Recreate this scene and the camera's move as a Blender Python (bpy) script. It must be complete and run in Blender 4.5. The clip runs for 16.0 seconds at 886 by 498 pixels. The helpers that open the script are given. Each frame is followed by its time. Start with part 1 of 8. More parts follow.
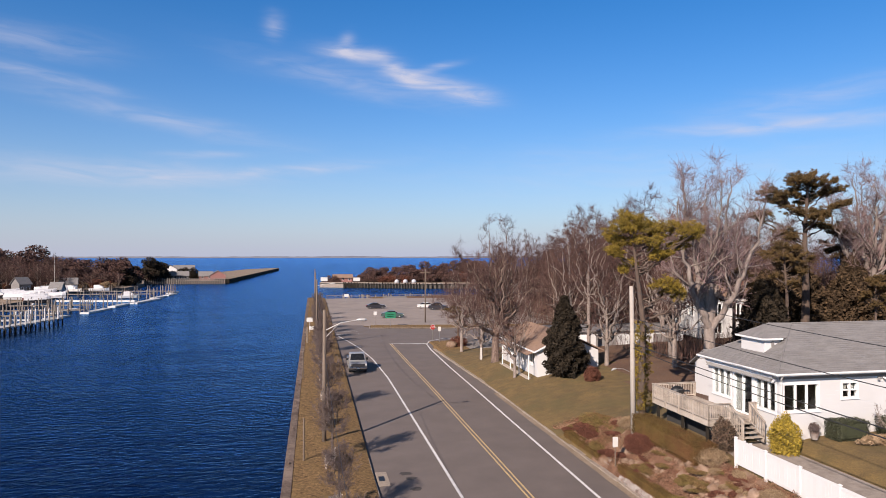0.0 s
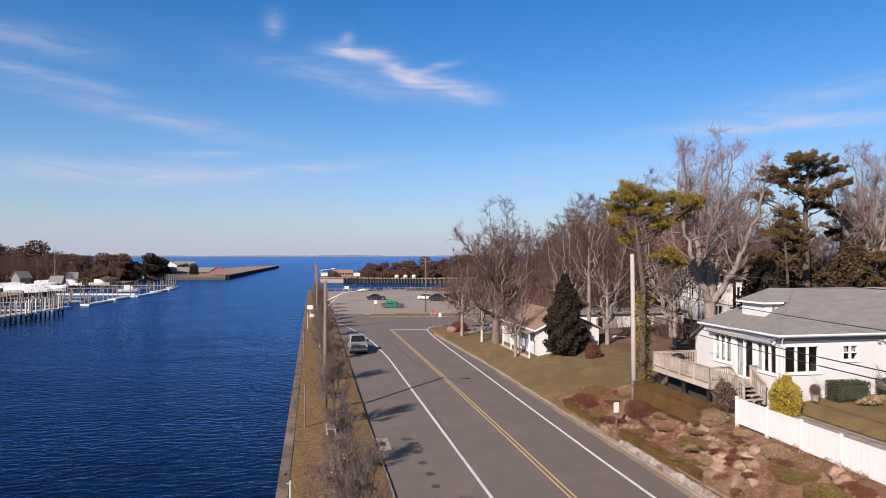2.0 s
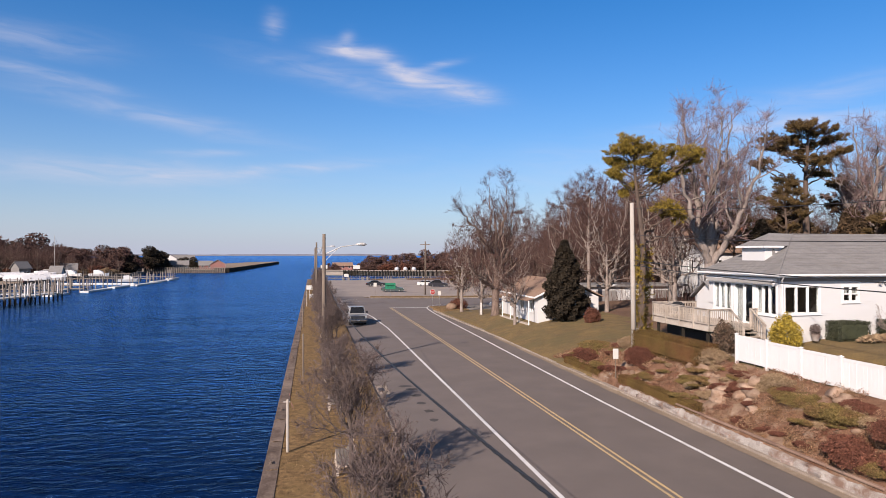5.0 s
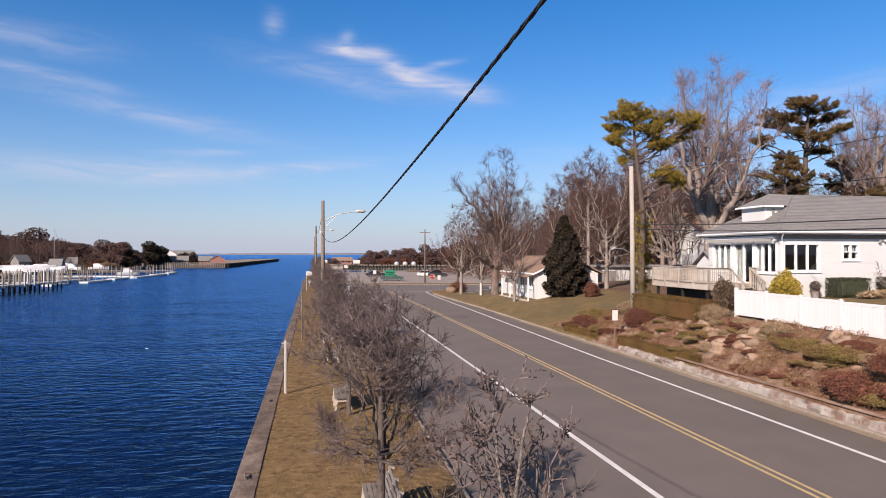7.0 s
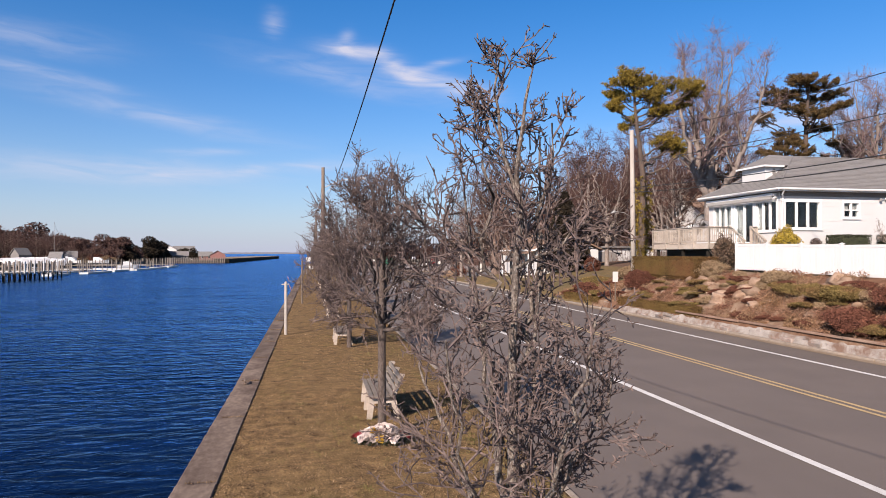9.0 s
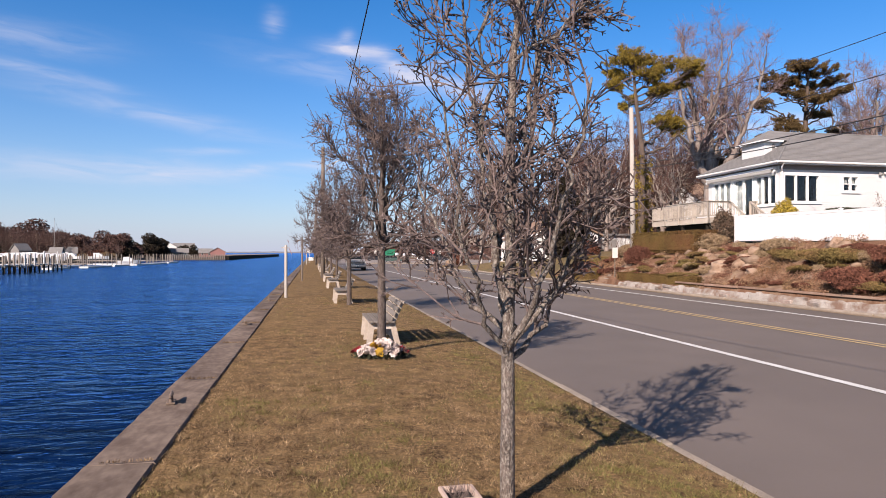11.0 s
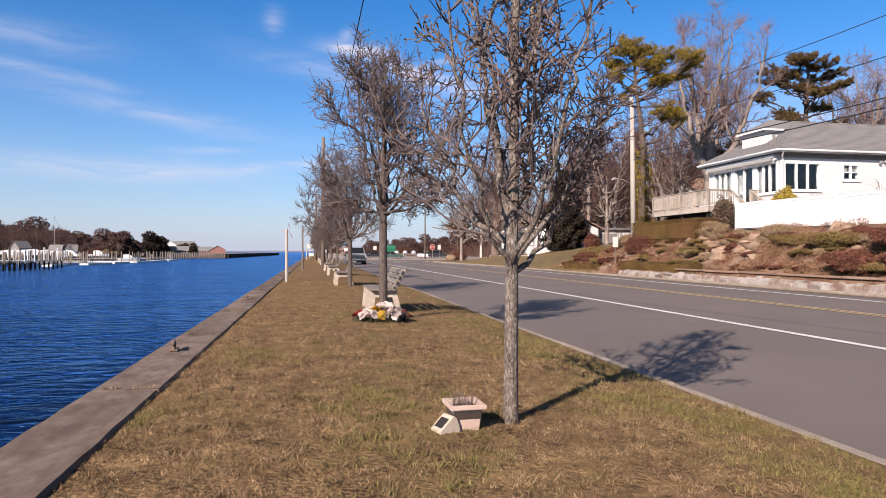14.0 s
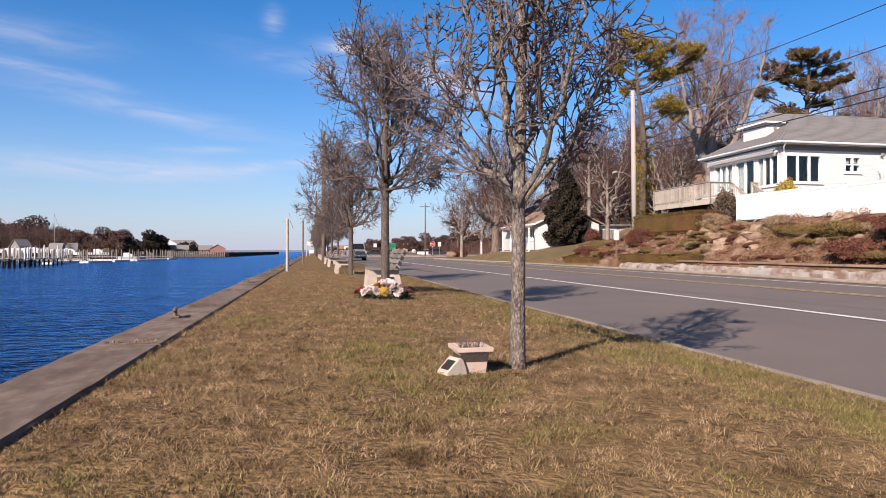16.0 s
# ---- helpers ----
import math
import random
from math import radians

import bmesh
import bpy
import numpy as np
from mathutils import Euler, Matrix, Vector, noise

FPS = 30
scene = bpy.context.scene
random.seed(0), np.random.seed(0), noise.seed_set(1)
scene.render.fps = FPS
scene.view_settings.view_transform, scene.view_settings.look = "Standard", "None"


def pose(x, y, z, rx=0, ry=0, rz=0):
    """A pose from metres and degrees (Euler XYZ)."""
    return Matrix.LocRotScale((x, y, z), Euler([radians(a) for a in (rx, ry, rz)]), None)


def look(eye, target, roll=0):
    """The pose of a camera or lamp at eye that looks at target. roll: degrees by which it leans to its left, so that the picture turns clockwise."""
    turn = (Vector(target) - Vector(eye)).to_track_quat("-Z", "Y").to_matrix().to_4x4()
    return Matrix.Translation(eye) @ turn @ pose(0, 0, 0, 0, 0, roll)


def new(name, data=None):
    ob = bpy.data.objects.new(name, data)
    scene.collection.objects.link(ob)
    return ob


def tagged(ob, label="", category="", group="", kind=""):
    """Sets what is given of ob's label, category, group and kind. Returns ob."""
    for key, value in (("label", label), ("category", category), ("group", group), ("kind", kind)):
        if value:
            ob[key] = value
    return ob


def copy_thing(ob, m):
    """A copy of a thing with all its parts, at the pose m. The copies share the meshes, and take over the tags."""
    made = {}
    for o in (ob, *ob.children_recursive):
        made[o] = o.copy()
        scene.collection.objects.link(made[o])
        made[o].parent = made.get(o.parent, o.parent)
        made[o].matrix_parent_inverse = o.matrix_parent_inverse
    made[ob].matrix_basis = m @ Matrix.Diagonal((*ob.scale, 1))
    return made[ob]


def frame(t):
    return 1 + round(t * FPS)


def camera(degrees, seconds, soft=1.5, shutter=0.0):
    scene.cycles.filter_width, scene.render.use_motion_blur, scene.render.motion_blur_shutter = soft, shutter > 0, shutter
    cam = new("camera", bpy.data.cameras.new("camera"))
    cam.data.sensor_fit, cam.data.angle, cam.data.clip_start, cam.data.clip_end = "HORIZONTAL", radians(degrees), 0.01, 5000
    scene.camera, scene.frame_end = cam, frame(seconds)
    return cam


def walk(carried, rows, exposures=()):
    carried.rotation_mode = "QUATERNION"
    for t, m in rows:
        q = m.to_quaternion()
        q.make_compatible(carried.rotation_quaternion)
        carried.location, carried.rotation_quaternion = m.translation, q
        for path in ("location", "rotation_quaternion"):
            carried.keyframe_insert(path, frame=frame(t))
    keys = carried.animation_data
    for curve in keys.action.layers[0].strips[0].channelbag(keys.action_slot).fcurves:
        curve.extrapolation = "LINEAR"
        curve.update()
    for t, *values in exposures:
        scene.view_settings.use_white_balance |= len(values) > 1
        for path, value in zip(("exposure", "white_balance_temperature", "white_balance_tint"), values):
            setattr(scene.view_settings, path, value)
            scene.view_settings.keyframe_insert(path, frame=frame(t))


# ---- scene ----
cam = camera(67.66, 16.0, 0.9)
# the drone sinks straight down: seconds, east, north, height over the road, upward tilt
YAW = -11.1
PATH = [
    (0.0, -0.038, -0.205, 12.995, 0.578),
    (0.5, -0.054, -0.198, 12.497, 0.566),
    (1.0, -0.087, -0.197, 11.990, 0.553),
    (1.5, -0.107, -0.241, 11.507, 0.541),
    (2.0, -0.103, -0.205, 11.004, 0.529),
    (2.5, -0.085, -0.161, 10.505, 0.517),
    (3.0, -0.015, -0.046, 9.971, 0.504),
    (3.5, -0.003, -0.040, 9.432, 0.492),
    (4.0, -0.005, -0.043, 8.913, 0.480),
    (6.5, 0.060, 0.007, 6.207, 0.419),
    (7.0, 0.080, 0.047, 5.629, 0.406),
    (7.5, 0.076, 0.077, 5.067, 0.394),
    (8.0, 0.078, 0.064, 4.495, 0.382),
    (8.5, 0.074, 0.083, 3.947, 0.370),
    (9.0, 0.076, 0.097, 3.405, 0.357),
    (9.5, 0.081, 0.081, 2.876, 0.345),
    (10.2, 0.080, 0.070, 2.219, 0.328),
    (10.9, 0.078, 0.058, 2.041, 0.311),
    (12.0, 0.077, 0.040, 1.829, 0.284),
    (12.5, 0.035, 0.065, 1.737, 0.272),
    (13.0, 0.001, 0.082, 1.643, 0.260),
    (13.5, 0.024, 0.084, 1.546, 0.247),
    (14.0, 0.051, 0.052, 1.445, 0.235),
    (14.5, 0.057, 0.058, 1.351, 0.223),
    (15.0, 0.031, 0.072, 1.270, 0.211),
    (15.5, 0.019, 0.105, 1.170, 0.198),
    (16.0, 0.024, 0.123, 1.070, 0.186),
]
walk(cam, [(t, pose(x, y, z, 90 + tilt, 0, YAW)) for t, x, y, z, tilt in PATH], [(0.0, 0.85, 6500, 17), (8.0, 0.93, 6500, 17), (12.0, 1.08, 6500, 17), (16.0, 1.05, 6500, 17)])

# ---- light: a clear winter day, the sun behind the drone and to its left ----
SUN_EL, SUN_AZ = radians(30.0), radians(222.5)
world = bpy.data.worlds.new("sky")
scene.world = world
world.use_nodes = True


def sky_nodes():
    nt = world.node_tree
    nt.nodes.clear()
    N, L = nt.nodes.new, nt.links.new
    out, bg = N("ShaderNodeOutputWorld"), N("ShaderNodeBackground")
    sky = N("ShaderNodeTexSky")
    sky.sky_type, sky.sun_disc = "NISHITA", False
    sky.sun_elevation, sky.sun_rotation = SUN_EL, SUN_AZ
    sky.air_density, sky.dust_density, sky.ozone_density = 1.0, 0.6, 2.0
    hsv = N("ShaderNodeHueSaturation")
    hsv.inputs["Saturation"].default_value = 1.25
    hsv.inputs["Value"].default_value = 1.24
    tint = N("ShaderNodeMix")
    tint.data_type, tint.blend_type = "RGBA", "MULTIPLY"
    tint.inputs["Factor"].default_value = 1.0
    tint.inputs["B"].default_value = SKY_TINT
    L(sky.outputs[0], tint.inputs["A"])
    L(tint.outputs["Result"], hsv.inputs["Color"])
    # thin cirrus: azimuth and elevation in degrees, measured from the road's north
    tc, sep = N("ShaderNodeTexCoord"), N("ShaderNodeSeparateXYZ")
    L(tc.outputs["Generated"], sep.inputs[0])

    def m(op, a, b=None, c=None):
        n = N("ShaderNodeMath")
        n.operation = op
        for i, v in enumerate((a, b, c)):
            if v is None:
                continue
            if isinstance(v, (int, float)):
                n.inputs[i].default_value = v
            else:
                L(v, n.inputs[i])
        return n.outputs[0]

    deep = N("ShaderNodeMapRange")  # the deep blue thins out towards the zenith
    deep.inputs[1].default_value, deep.inputs[2].default_value = 0.4, 0.75
    deep.inputs[3].default_value, deep.inputs[4].default_value = 1.0, 0.0
    L(sep.outputs[2], deep.inputs[0])
    L(deep.outputs[0], tint.inputs["Factor"]), L(deep.outputs[0], hsv.inputs["Fac"])
    az = m("MULTIPLY", m("ARCTAN2", sep.outputs[0], sep.outputs[1]), 57.2958)
    el = m("MULTIPLY", m("ARCSINE", sep.outputs[2]), 57.2958)
    comb = N("ShaderNodeCombineXYZ")
    L(m("MULTIPLY", az, 0.10), comb.inputs[0])
    L(m("MULTIPLY", el, 0.42), comb.inputs[1])
    noise_a = N("ShaderNodeTexNoise")
    noise_a.inputs["Scale"].default_value, noise_a.inputs["Detail"].default_value = 1.0, 7.0
    noise_a.inputs["Roughness"].default_value, noise_a.inputs["Distortion"].default_value = 0.62, 0.6
    L(comb.outputs[0], noise_a.inputs["Vector"])
    wob = m("MULTIPLY", m("SUBTRACT", noise_a.outputs[0], 0.5), 5.0)
    total = None
    # centre azimuth, elevation, half length, half thickness, slope, strength
    for a0, e0, la, le, slope, s in CLOUDS:
        da = m("SUBTRACT", az, a0)
        de = m("ADD", m("SUBTRACT", m("SUBTRACT", el, e0), m("MULTIPLY", da, slope)), m("MULTIPLY", wob, le * 0.35))
        q = m("ADD", m("POWER", m("ABSOLUTE", m("DIVIDE", da, la)), 2.0), m("POWER", m("ABSOLUTE", m("DIVIDE", de, le)), 2.0))
        g = m("MULTIPLY", m("EXPONENT", m("MULTIPLY", q, -1.0)), s)
        total = g if total is None else m("ADD", total, g)
    comb2 = N("ShaderNodeCombineXYZ")
    L(m("ADD", m("MULTIPLY", az, 0.2), m("MULTIPLY", el, 0.3)), comb2.inputs[0])
    L(m("MULTIPLY", el, 1.1), comb2.inputs[1])
    noise_b = N("ShaderNodeTexNoise")
    noise_b.inputs["Scale"].default_value, noise_b.inputs["Detail"].default_value = 1.0, 8.0
    noise_b.inputs["Distortion"].default_value = 0.8
    L(comb2.outputs[0], noise_b.inputs["Vector"])
    texture = m("MAXIMUM", m("ADD", m("MULTIPLY", noise_b.outputs[0], 1.9), -0.36), 0.06)
    fac = m("MINIMUM", m("MULTIPLY", total, texture), 0.85)
    mix = N("ShaderNodeMix")
    mix.data_type = "RGBA"
    L(fac, mix.inputs["Factor"])
    # a pale haze low over the sea
    haze = N("ShaderNodeMix")
    haze.data_type = "RGBA"
    L(m("MULTIPLY", m("EXPONENT", m("MULTIPLY", m("ABSOLUTE", el), -0.16)), HAZE), haze.inputs["Factor"])
    L(hsv.outputs[0], haze.inputs["A"])
    haze.inputs["B"].default_value = HAZE_COLOUR
    L(haze.outputs["Result"], mix.inputs["A"])
    mix.inputs["B"].default_value = CLOUD_COLOUR
    L(mix.outputs["Result"], bg.inputs["Color"])
    bg.inputs["Strength"].default_value = SKY_STRENGTH
    L(bg.outputs[0], out.inputs["Surface"])


SKY_STRENGTH = 0.05
SKY_TINT = (0.78, 0.98, 1.2, 1.0)
HAZE, HAZE_COLOUR, CLOUD_COLOUR = 0.85, (5.6, 6.0, 7.4, 1.0), (7.4, 7.5, 8.4, 1.0)
CLOUDS = [
    (3.4, 16.9, 2.6, 0.6, -0.12, 0.95),
    (2.8, 17.8, 0.6, 0.7, 0.2, 0.5),
    (7.2, 15.6, 1.8, 0.7, -0.5, 1.0),
    (9.8, 14.8, 2.6, 0.55, -0.22, 1.0),
    (10.5, 15.9, 1.8, 0.3, 0.2, 0.6),
    (13.7, 13.6, 2.0, 0.65, -0.1, 0.85),
    (3.0, 14.8, 8.0, 1.2, -0.16, 0.34),
    (-3.3, 18.6, 0.8, 0.9, 0.1, 0.4),
    (-21.3, 15.6, 5.0, 0.9, -0.03, 0.4),
    (-20.0, 13.1, 4.6, 0.45, -0.12, 0.5),
    (-12.0, 10.7, 9.0, 0.75, -0.15, 0.36),
    (-8.8, 8.2, 2.6, 0.25, 0.03, 0.6),
    (-15.4, 6.4, 9.0, 1.0, 0.0, 0.6),
    (-2.5, 7.1, 6.0, 0.4, 0.1, 0.65),
    (38.9, 10.0, 9.0, 0.5, 0.0, 0.6),
    (40.0, 11.6, 8.0, 1.1, 0.1, 0.32),
    (30.0, 7.0, 20.0, 2.0, 0.0, 0.2),
]
sky_nodes()
sun_data = bpy.data.lights.new("sun", "SUN")
sun_data.energy, sun_data.angle, sun_data.color = 5.0, radians(0.5), (1.0, 0.88, 0.74)
sun = new("sun", sun_data)
sun_way = Vector((math.sin(SUN_AZ) * math.cos(SUN_EL), math.cos(SUN_AZ) * math.cos(SUN_EL), math.sin(SUN_EL)))
sun.matrix_basis = look(sun_way * 100, (0, 0, 0))

# ---- materials ----
TONE = 0.62  # swatches to base colours


def mat(name, a, b=None, rough=0.8, metal=0.0, scale=6.0, fine=60.0, bump=0.2, dist=0.01, spec=0.5, stretch=None, random_tint=0.0, island_tint=0.0,
        stain=None, stain_scale=0.6, stain_amount=0.5):
    """A procedural surface: two colours by noise at two scales, stains, relief."""
    mt = bpy.data.materials.new(name)
    mt.use_nodes = True
    nt = mt.node_tree
    N, L = nt.nodes.new, nt.links.new
    bs = nt.nodes["Principled BSDF"]
    b = b or tuple(c * 0.7 for c in a)
    a, b, stain = [tuple(TONE * x for x in c) if c else c for c in (a, b, stain)]
    geo = N("ShaderNodeNewGeometry")
    tc = N("ShaderNodeTexCoord")
    mp = N("ShaderNodeMapping")
    L(tc.outputs["Object"] if stretch == "object" else geo.outputs["Position"], mp.inputs["Vector"])
    if isinstance(stretch, tuple):
        mp.inputs["Scale"].default_value = stretch
    n1, n2 = N("ShaderNodeTexNoise"), N("ShaderNodeTexNoise")
    n1.inputs["Scale"].default_value, n1.inputs["Detail"].default_value = scale, 5
    n2.inputs["Scale"].default_value, n2.inputs["Detail"].default_value = fine, 4
    L(mp.outputs[0], n1.inputs["Vector"]), L(mp.outputs[0], n2.inputs["Vector"])
    add = N("ShaderNodeMath")
    add.operation = "ADD"
    L(n1.outputs[0], add.inputs[0]), L(n2.outputs[0], add.inputs[1])
    mr = N("ShaderNodeMapRange")
    mr.inputs[1].default_value, mr.inputs[2].default_value = 0.7, 1.3
    L(add.outputs[0], mr.inputs[0])
    mix = N("ShaderNodeMix")
    mix.data_type = "RGBA"
    mix.inputs["A"].default_value, mix.inputs["B"].default_value = (*a, 1), (*b, 1)
    L(mr.outputs[0], mix.inputs["Factor"])
    col = mix.outputs["Result"]
    if stain:
        n3 = N("ShaderNodeTexNoise")
        n3.inputs["Scale"].default_value, n3.inputs["Detail"].default_value = stain_scale, 6
        n3.inputs["Roughness"].default_value = 0.65
        L(mp.outputs[0], n3.inputs["Vector"])
        r3 = N("ShaderNodeMapRange")
        r3.inputs[1].default_value, r3.inputs[2].default_value, r3.inputs[4].default_value = 0.46, 0.66, stain_amount
        L(n3.outputs[0], r3.inputs[0])
        m3 = N("ShaderNodeMix")
        m3.data_type = "RGBA"
        L(r3.outputs[0], m3.inputs["Factor"]), L(col, m3.inputs["A"])
        m3.inputs["B"].default_value = (*stain, 1)
        col = m3.outputs["Result"]
    if random_tint or island_tint:
        h = N("ShaderNodeHueSaturation")
        r = N("ShaderNodeMapRange")
        if island_tint:
            L(geo.outputs["Random Per Island"], r.inputs[0])
        else:
            oi = N("ShaderNodeObjectInfo")
            L(oi.outputs["Random"], r.inputs[0])
        tint = random_tint or island_tint
        r.inputs[3].default_value, r.inputs[4].default_value = 1 - tint, 1 + tint
        L(r.outputs[0], h.inputs["Value"]), L(col, h.inputs["Color"])
        col = h.outputs[0]
    L(col, bs.inputs["Base Color"])
    bs.inputs["Roughness"].default_value, bs.inputs["Metallic"].default_value = rough, metal
    bs.inputs["Specular IOR Level"].default_value = spec
    if bump:
        bp = N("ShaderNodeBump")
        bp.inputs["Strength"].default_value, bp.inputs["Distance"].default_value = bump, dist
        L(add.outputs[0], bp.inputs["Height"]), L(bp.outputs[0], bs.inputs["Normal"])
    return mt


def water_material():
    """Dark blue water under a rippled sky reflection that grows with the glancing angle."""
    mt = bpy.data.materials.new("sea_water")
    mt.use_nodes = True
    nt = mt.node_tree
    N, L = nt.nodes.new, nt.links.new
    nt.nodes.remove(nt.nodes["Principled BSDF"])
    out = nt.nodes["Material Output"]
    deep, gloss, mix, fres = N("ShaderNodeBsdfDiffuse"), N("ShaderNodeBsdfGlossy"), N("ShaderNodeMixShader"), N("ShaderNodeFresnel")
    deep.inputs["Color"].default_value = (0.0014, 0.0085, 0.036, 1)
    gloss.inputs["Color"].default_value = (0.27, 0.52, 0.88, 1)
    gloss.inputs["Roughness"].default_value = 0.16
    fres.inputs["IOR"].default_value = 1.33
    geo, mp = N("ShaderNodeNewGeometry"), N("ShaderNodeMapping")
    mp.inputs["Scale"].default_value = (0.5, 1.0, 1.0)
    mp.inputs["Rotation"].default_value = (0, 0, radians(12))
    L(geo.outputs["Position"], mp.inputs["Vector"])
    prev = None
    for sc, det, st, di in ((0.12, 3, 0.8, 1.4), (0.6, 4, 1.0, 0.9), (1.9, 4, 1.0, 0.3)):
        n, bp = N("ShaderNodeTexNoise"), N("ShaderNodeBump")
        n.inputs["Scale"].default_value, n.inputs["Detail"].default_value = sc, det
        n.inputs["Distortion"].default_value = 0.4
        L(mp.outputs[0], n.inputs["Vector"]), L(n.outputs[0], bp.inputs["Height"])
        bp.inputs["Strength"].default_value, bp.inputs["Distance"].default_value = st, di
        if prev:
            L(prev.outputs[0], bp.inputs["Normal"])
        prev = bp
    calm = N("ShaderNodeBump")
    calm.inputs["Strength"].default_value, calm.inputs["Distance"].default_value = 0.5, 0.3
    L(n.outputs[0], calm.inputs["Height"]), L(calm.outputs[0], fres.inputs["Normal"])
    for n in (deep, gloss):
        L(prev.outputs[0], n.inputs["Normal"])
    # wind streaks: long patches of rougher and smoother water
    mp2, streak, vary, prod = N("ShaderNodeMapping"), N("ShaderNodeTexNoise"), N("ShaderNodeMapRange"), N("ShaderNodeMath")
    mp2.inputs["Scale"].default_value, mp2.inputs["Rotation"].default_value = (0.035, 0.16, 1.0), (0, 0, radians(14))
    L(geo.outputs["Position"], mp2.inputs["Vector"]), L(mp2.outputs[0], streak.inputs["Vector"])
    streak.inputs["Scale"].default_value, streak.inputs["Detail"].default_value = 1.0, 5
    vary.inputs[1].default_value, vary.inputs[2].default_value, vary.inputs[3].default_value, vary.inputs[4].default_value = 0.3, 0.7, 1.55, 2.9
    L(streak.outputs[0], vary.inputs[0])
    prod.operation, prod.use_clamp = "MULTIPLY", True
    power = N("ShaderNodeMath")
    power.operation = "POWER"
    power.inputs[1].default_value = 2.05
    L(fres.outputs[0], power.inputs[0])
    L(power.outputs[0], prod.inputs[0]), L(vary.outputs[0], prod.inputs[1])
    L(prod.outputs[0], mix.inputs[0]), L(deep.outputs[0], mix.inputs[1]), L(gloss.outputs[0], mix.inputs[2])
    L(mix.outputs[0], out.inputs["Surface"])
    return mt


def glass_material():
    mt = bpy.data.materials.new("window_glass")
    mt.use_nodes = True
    bs = mt.node_tree.nodes["Principled BSDF"]
    bs.inputs["Base Color"].default_value = (0.6, 0.66, 0.68, 1)
    bs.inputs["Roughness"].default_value = 0.02
    bs.inputs["IOR"].default_value = 1.45
    bs.inputs["Specular IOR Level"].default_value = 0.22
    bs.inputs["Transmission Weight"].default_value = 1.0
    return mt


M_WATER = water_material()
M_GLASS = glass_material()
M_ASPHALT = mat("road_asphalt", (0.213, 0.171, 0.151), (0.165, 0.133, 0.118), 0.8, scale=0.5, fine=90, bump=0.3, dist=0.006, spec=0.5, stain=(0.14, 0.113, 0.098), stain_scale=0.22, stain_amount=0.4)
M_LOT = mat("pale_asphalt", (0.40, 0.33, 0.285), (0.31, 0.255, 0.225), 0.9, scale=0.3, fine=40, bump=0.3, stain=(0.22, 0.185, 0.165), stain_scale=0.12)
M_PATCH = mat("dark_road_patch", (0.075, 0.062, 0.056), (0.05, 0.042, 0.038), 0.85, scale=4, fine=60, bump=0.2)
M_PAINT_W = mat("white_road_paint", (0.95, 0.93, 0.91), (0.78, 0.76, 0.74), 0.7, scale=3, fine=70, bump=0.1, stain=(0.40, 0.37, 0.36), stain_scale=2.2, stain_amount=0.35)
M_PAINT_Y = mat("yellow_road_paint", (0.74, 0.53, 0.25), (0.60, 0.43, 0.21), 0.7, scale=3, fine=70, bump=0.1, stain=(0.34, 0.27, 0.18), stain_scale=2.2, stain_amount=0.4)
M_DRYGRASS = mat("dry_winter_turf", (0.41, 0.262, 0.126), (0.055, 0.033, 0.018), 0.95, scale=5.0, fine=30, bump=0.9, dist=0.03, spec=0.1, stain=(0.25, 0.165, 0.075), stain_scale=1.3, stain_amount=0.75)
# the stain mixes brown turf tone with mottled tree shade put into the colour
M_LAWN = mat("winter_lawn", (0.24, 0.155, 0.05), (0.11, 0.07, 0.026), 0.95, scale=1.1, fine=12, bump=0.7, dist=0.03, stain=(0.12, 0.092, 0.03), stain_scale=0.28, stain_amount=0.8)
M_BANK = mat("planted_bank_soil", (0.31, 0.175, 0.112), (0.14, 0.07, 0.044), 0.95, scale=1.5, fine=22, bump=0.9, dist=0.06, spec=0.1, stain=(0.47, 0.345, 0.25), stain_scale=0.8, stain_amount=0.85)
M_LITTER = mat("leaf_litter", (0.192, 0.096, 0.052), (0.104, 0.052, 0.032), 0.95, scale=0.6, fine=14, bump=0.9, dist=0.08, stain=(0.208, 0.128, 0.072), stain_scale=0.2)
M_GRAVEL = mat("grey_gravel", (0.33, 0.29, 0.26), (0.23, 0.2, 0.18), 0.95, scale=2, fine=35, bump=0.8, dist=0.03)
M_SAND = mat("pale_sand", (0.42, 0.33, 0.25), (0.28, 0.21, 0.155), 0.95, scale=0.4, fine=8, bump=0.4, spec=0.1, stain=(0.26, 0.2, 0.145), stain_scale=0.1)
M_CONCRETE = mat("weathered_concrete", (0.40, 0.34, 0.29), (0.27, 0.225, 0.19), 0.9, scale=2.0, fine=40, bump=0.4, dist=0.01, random_tint=0.12, stain=(0.17, 0.13, 0.105), stain_scale=1.6, stain_amount=0.6)
M_CAP = mat("weathered_cap_concrete", (0.30, 0.232, 0.19), (0.165, 0.122, 0.1), 0.95, scale=1.2, fine=12, bump=0.4, dist=0.01, spec=0.12, stretch=(1, 0.5, 1), random_tint=0.16, stain=(0.105, 0.074, 0.062), stain_scale=1.9, stain_amount=0.9)
M_RUST = mat("rusted_iron", (0.30, 0.225, 0.17), (0.14, 0.085, 0.06), 0.75, 0.2, scale=14, fine=70, bump=0.3)
M_TIE = mat("red_brown_tie", (0.38, 0.26, 0.20), (0.22, 0.13, 0.095), 0.92, scale=3, fine=50, bump=0.5, spec=0.15, stretch=(1, 0.3, 1), random_tint=0.2, stain=(0.36, 0.29, 0.23), stain_scale=0.9, stain_amount=0.6)
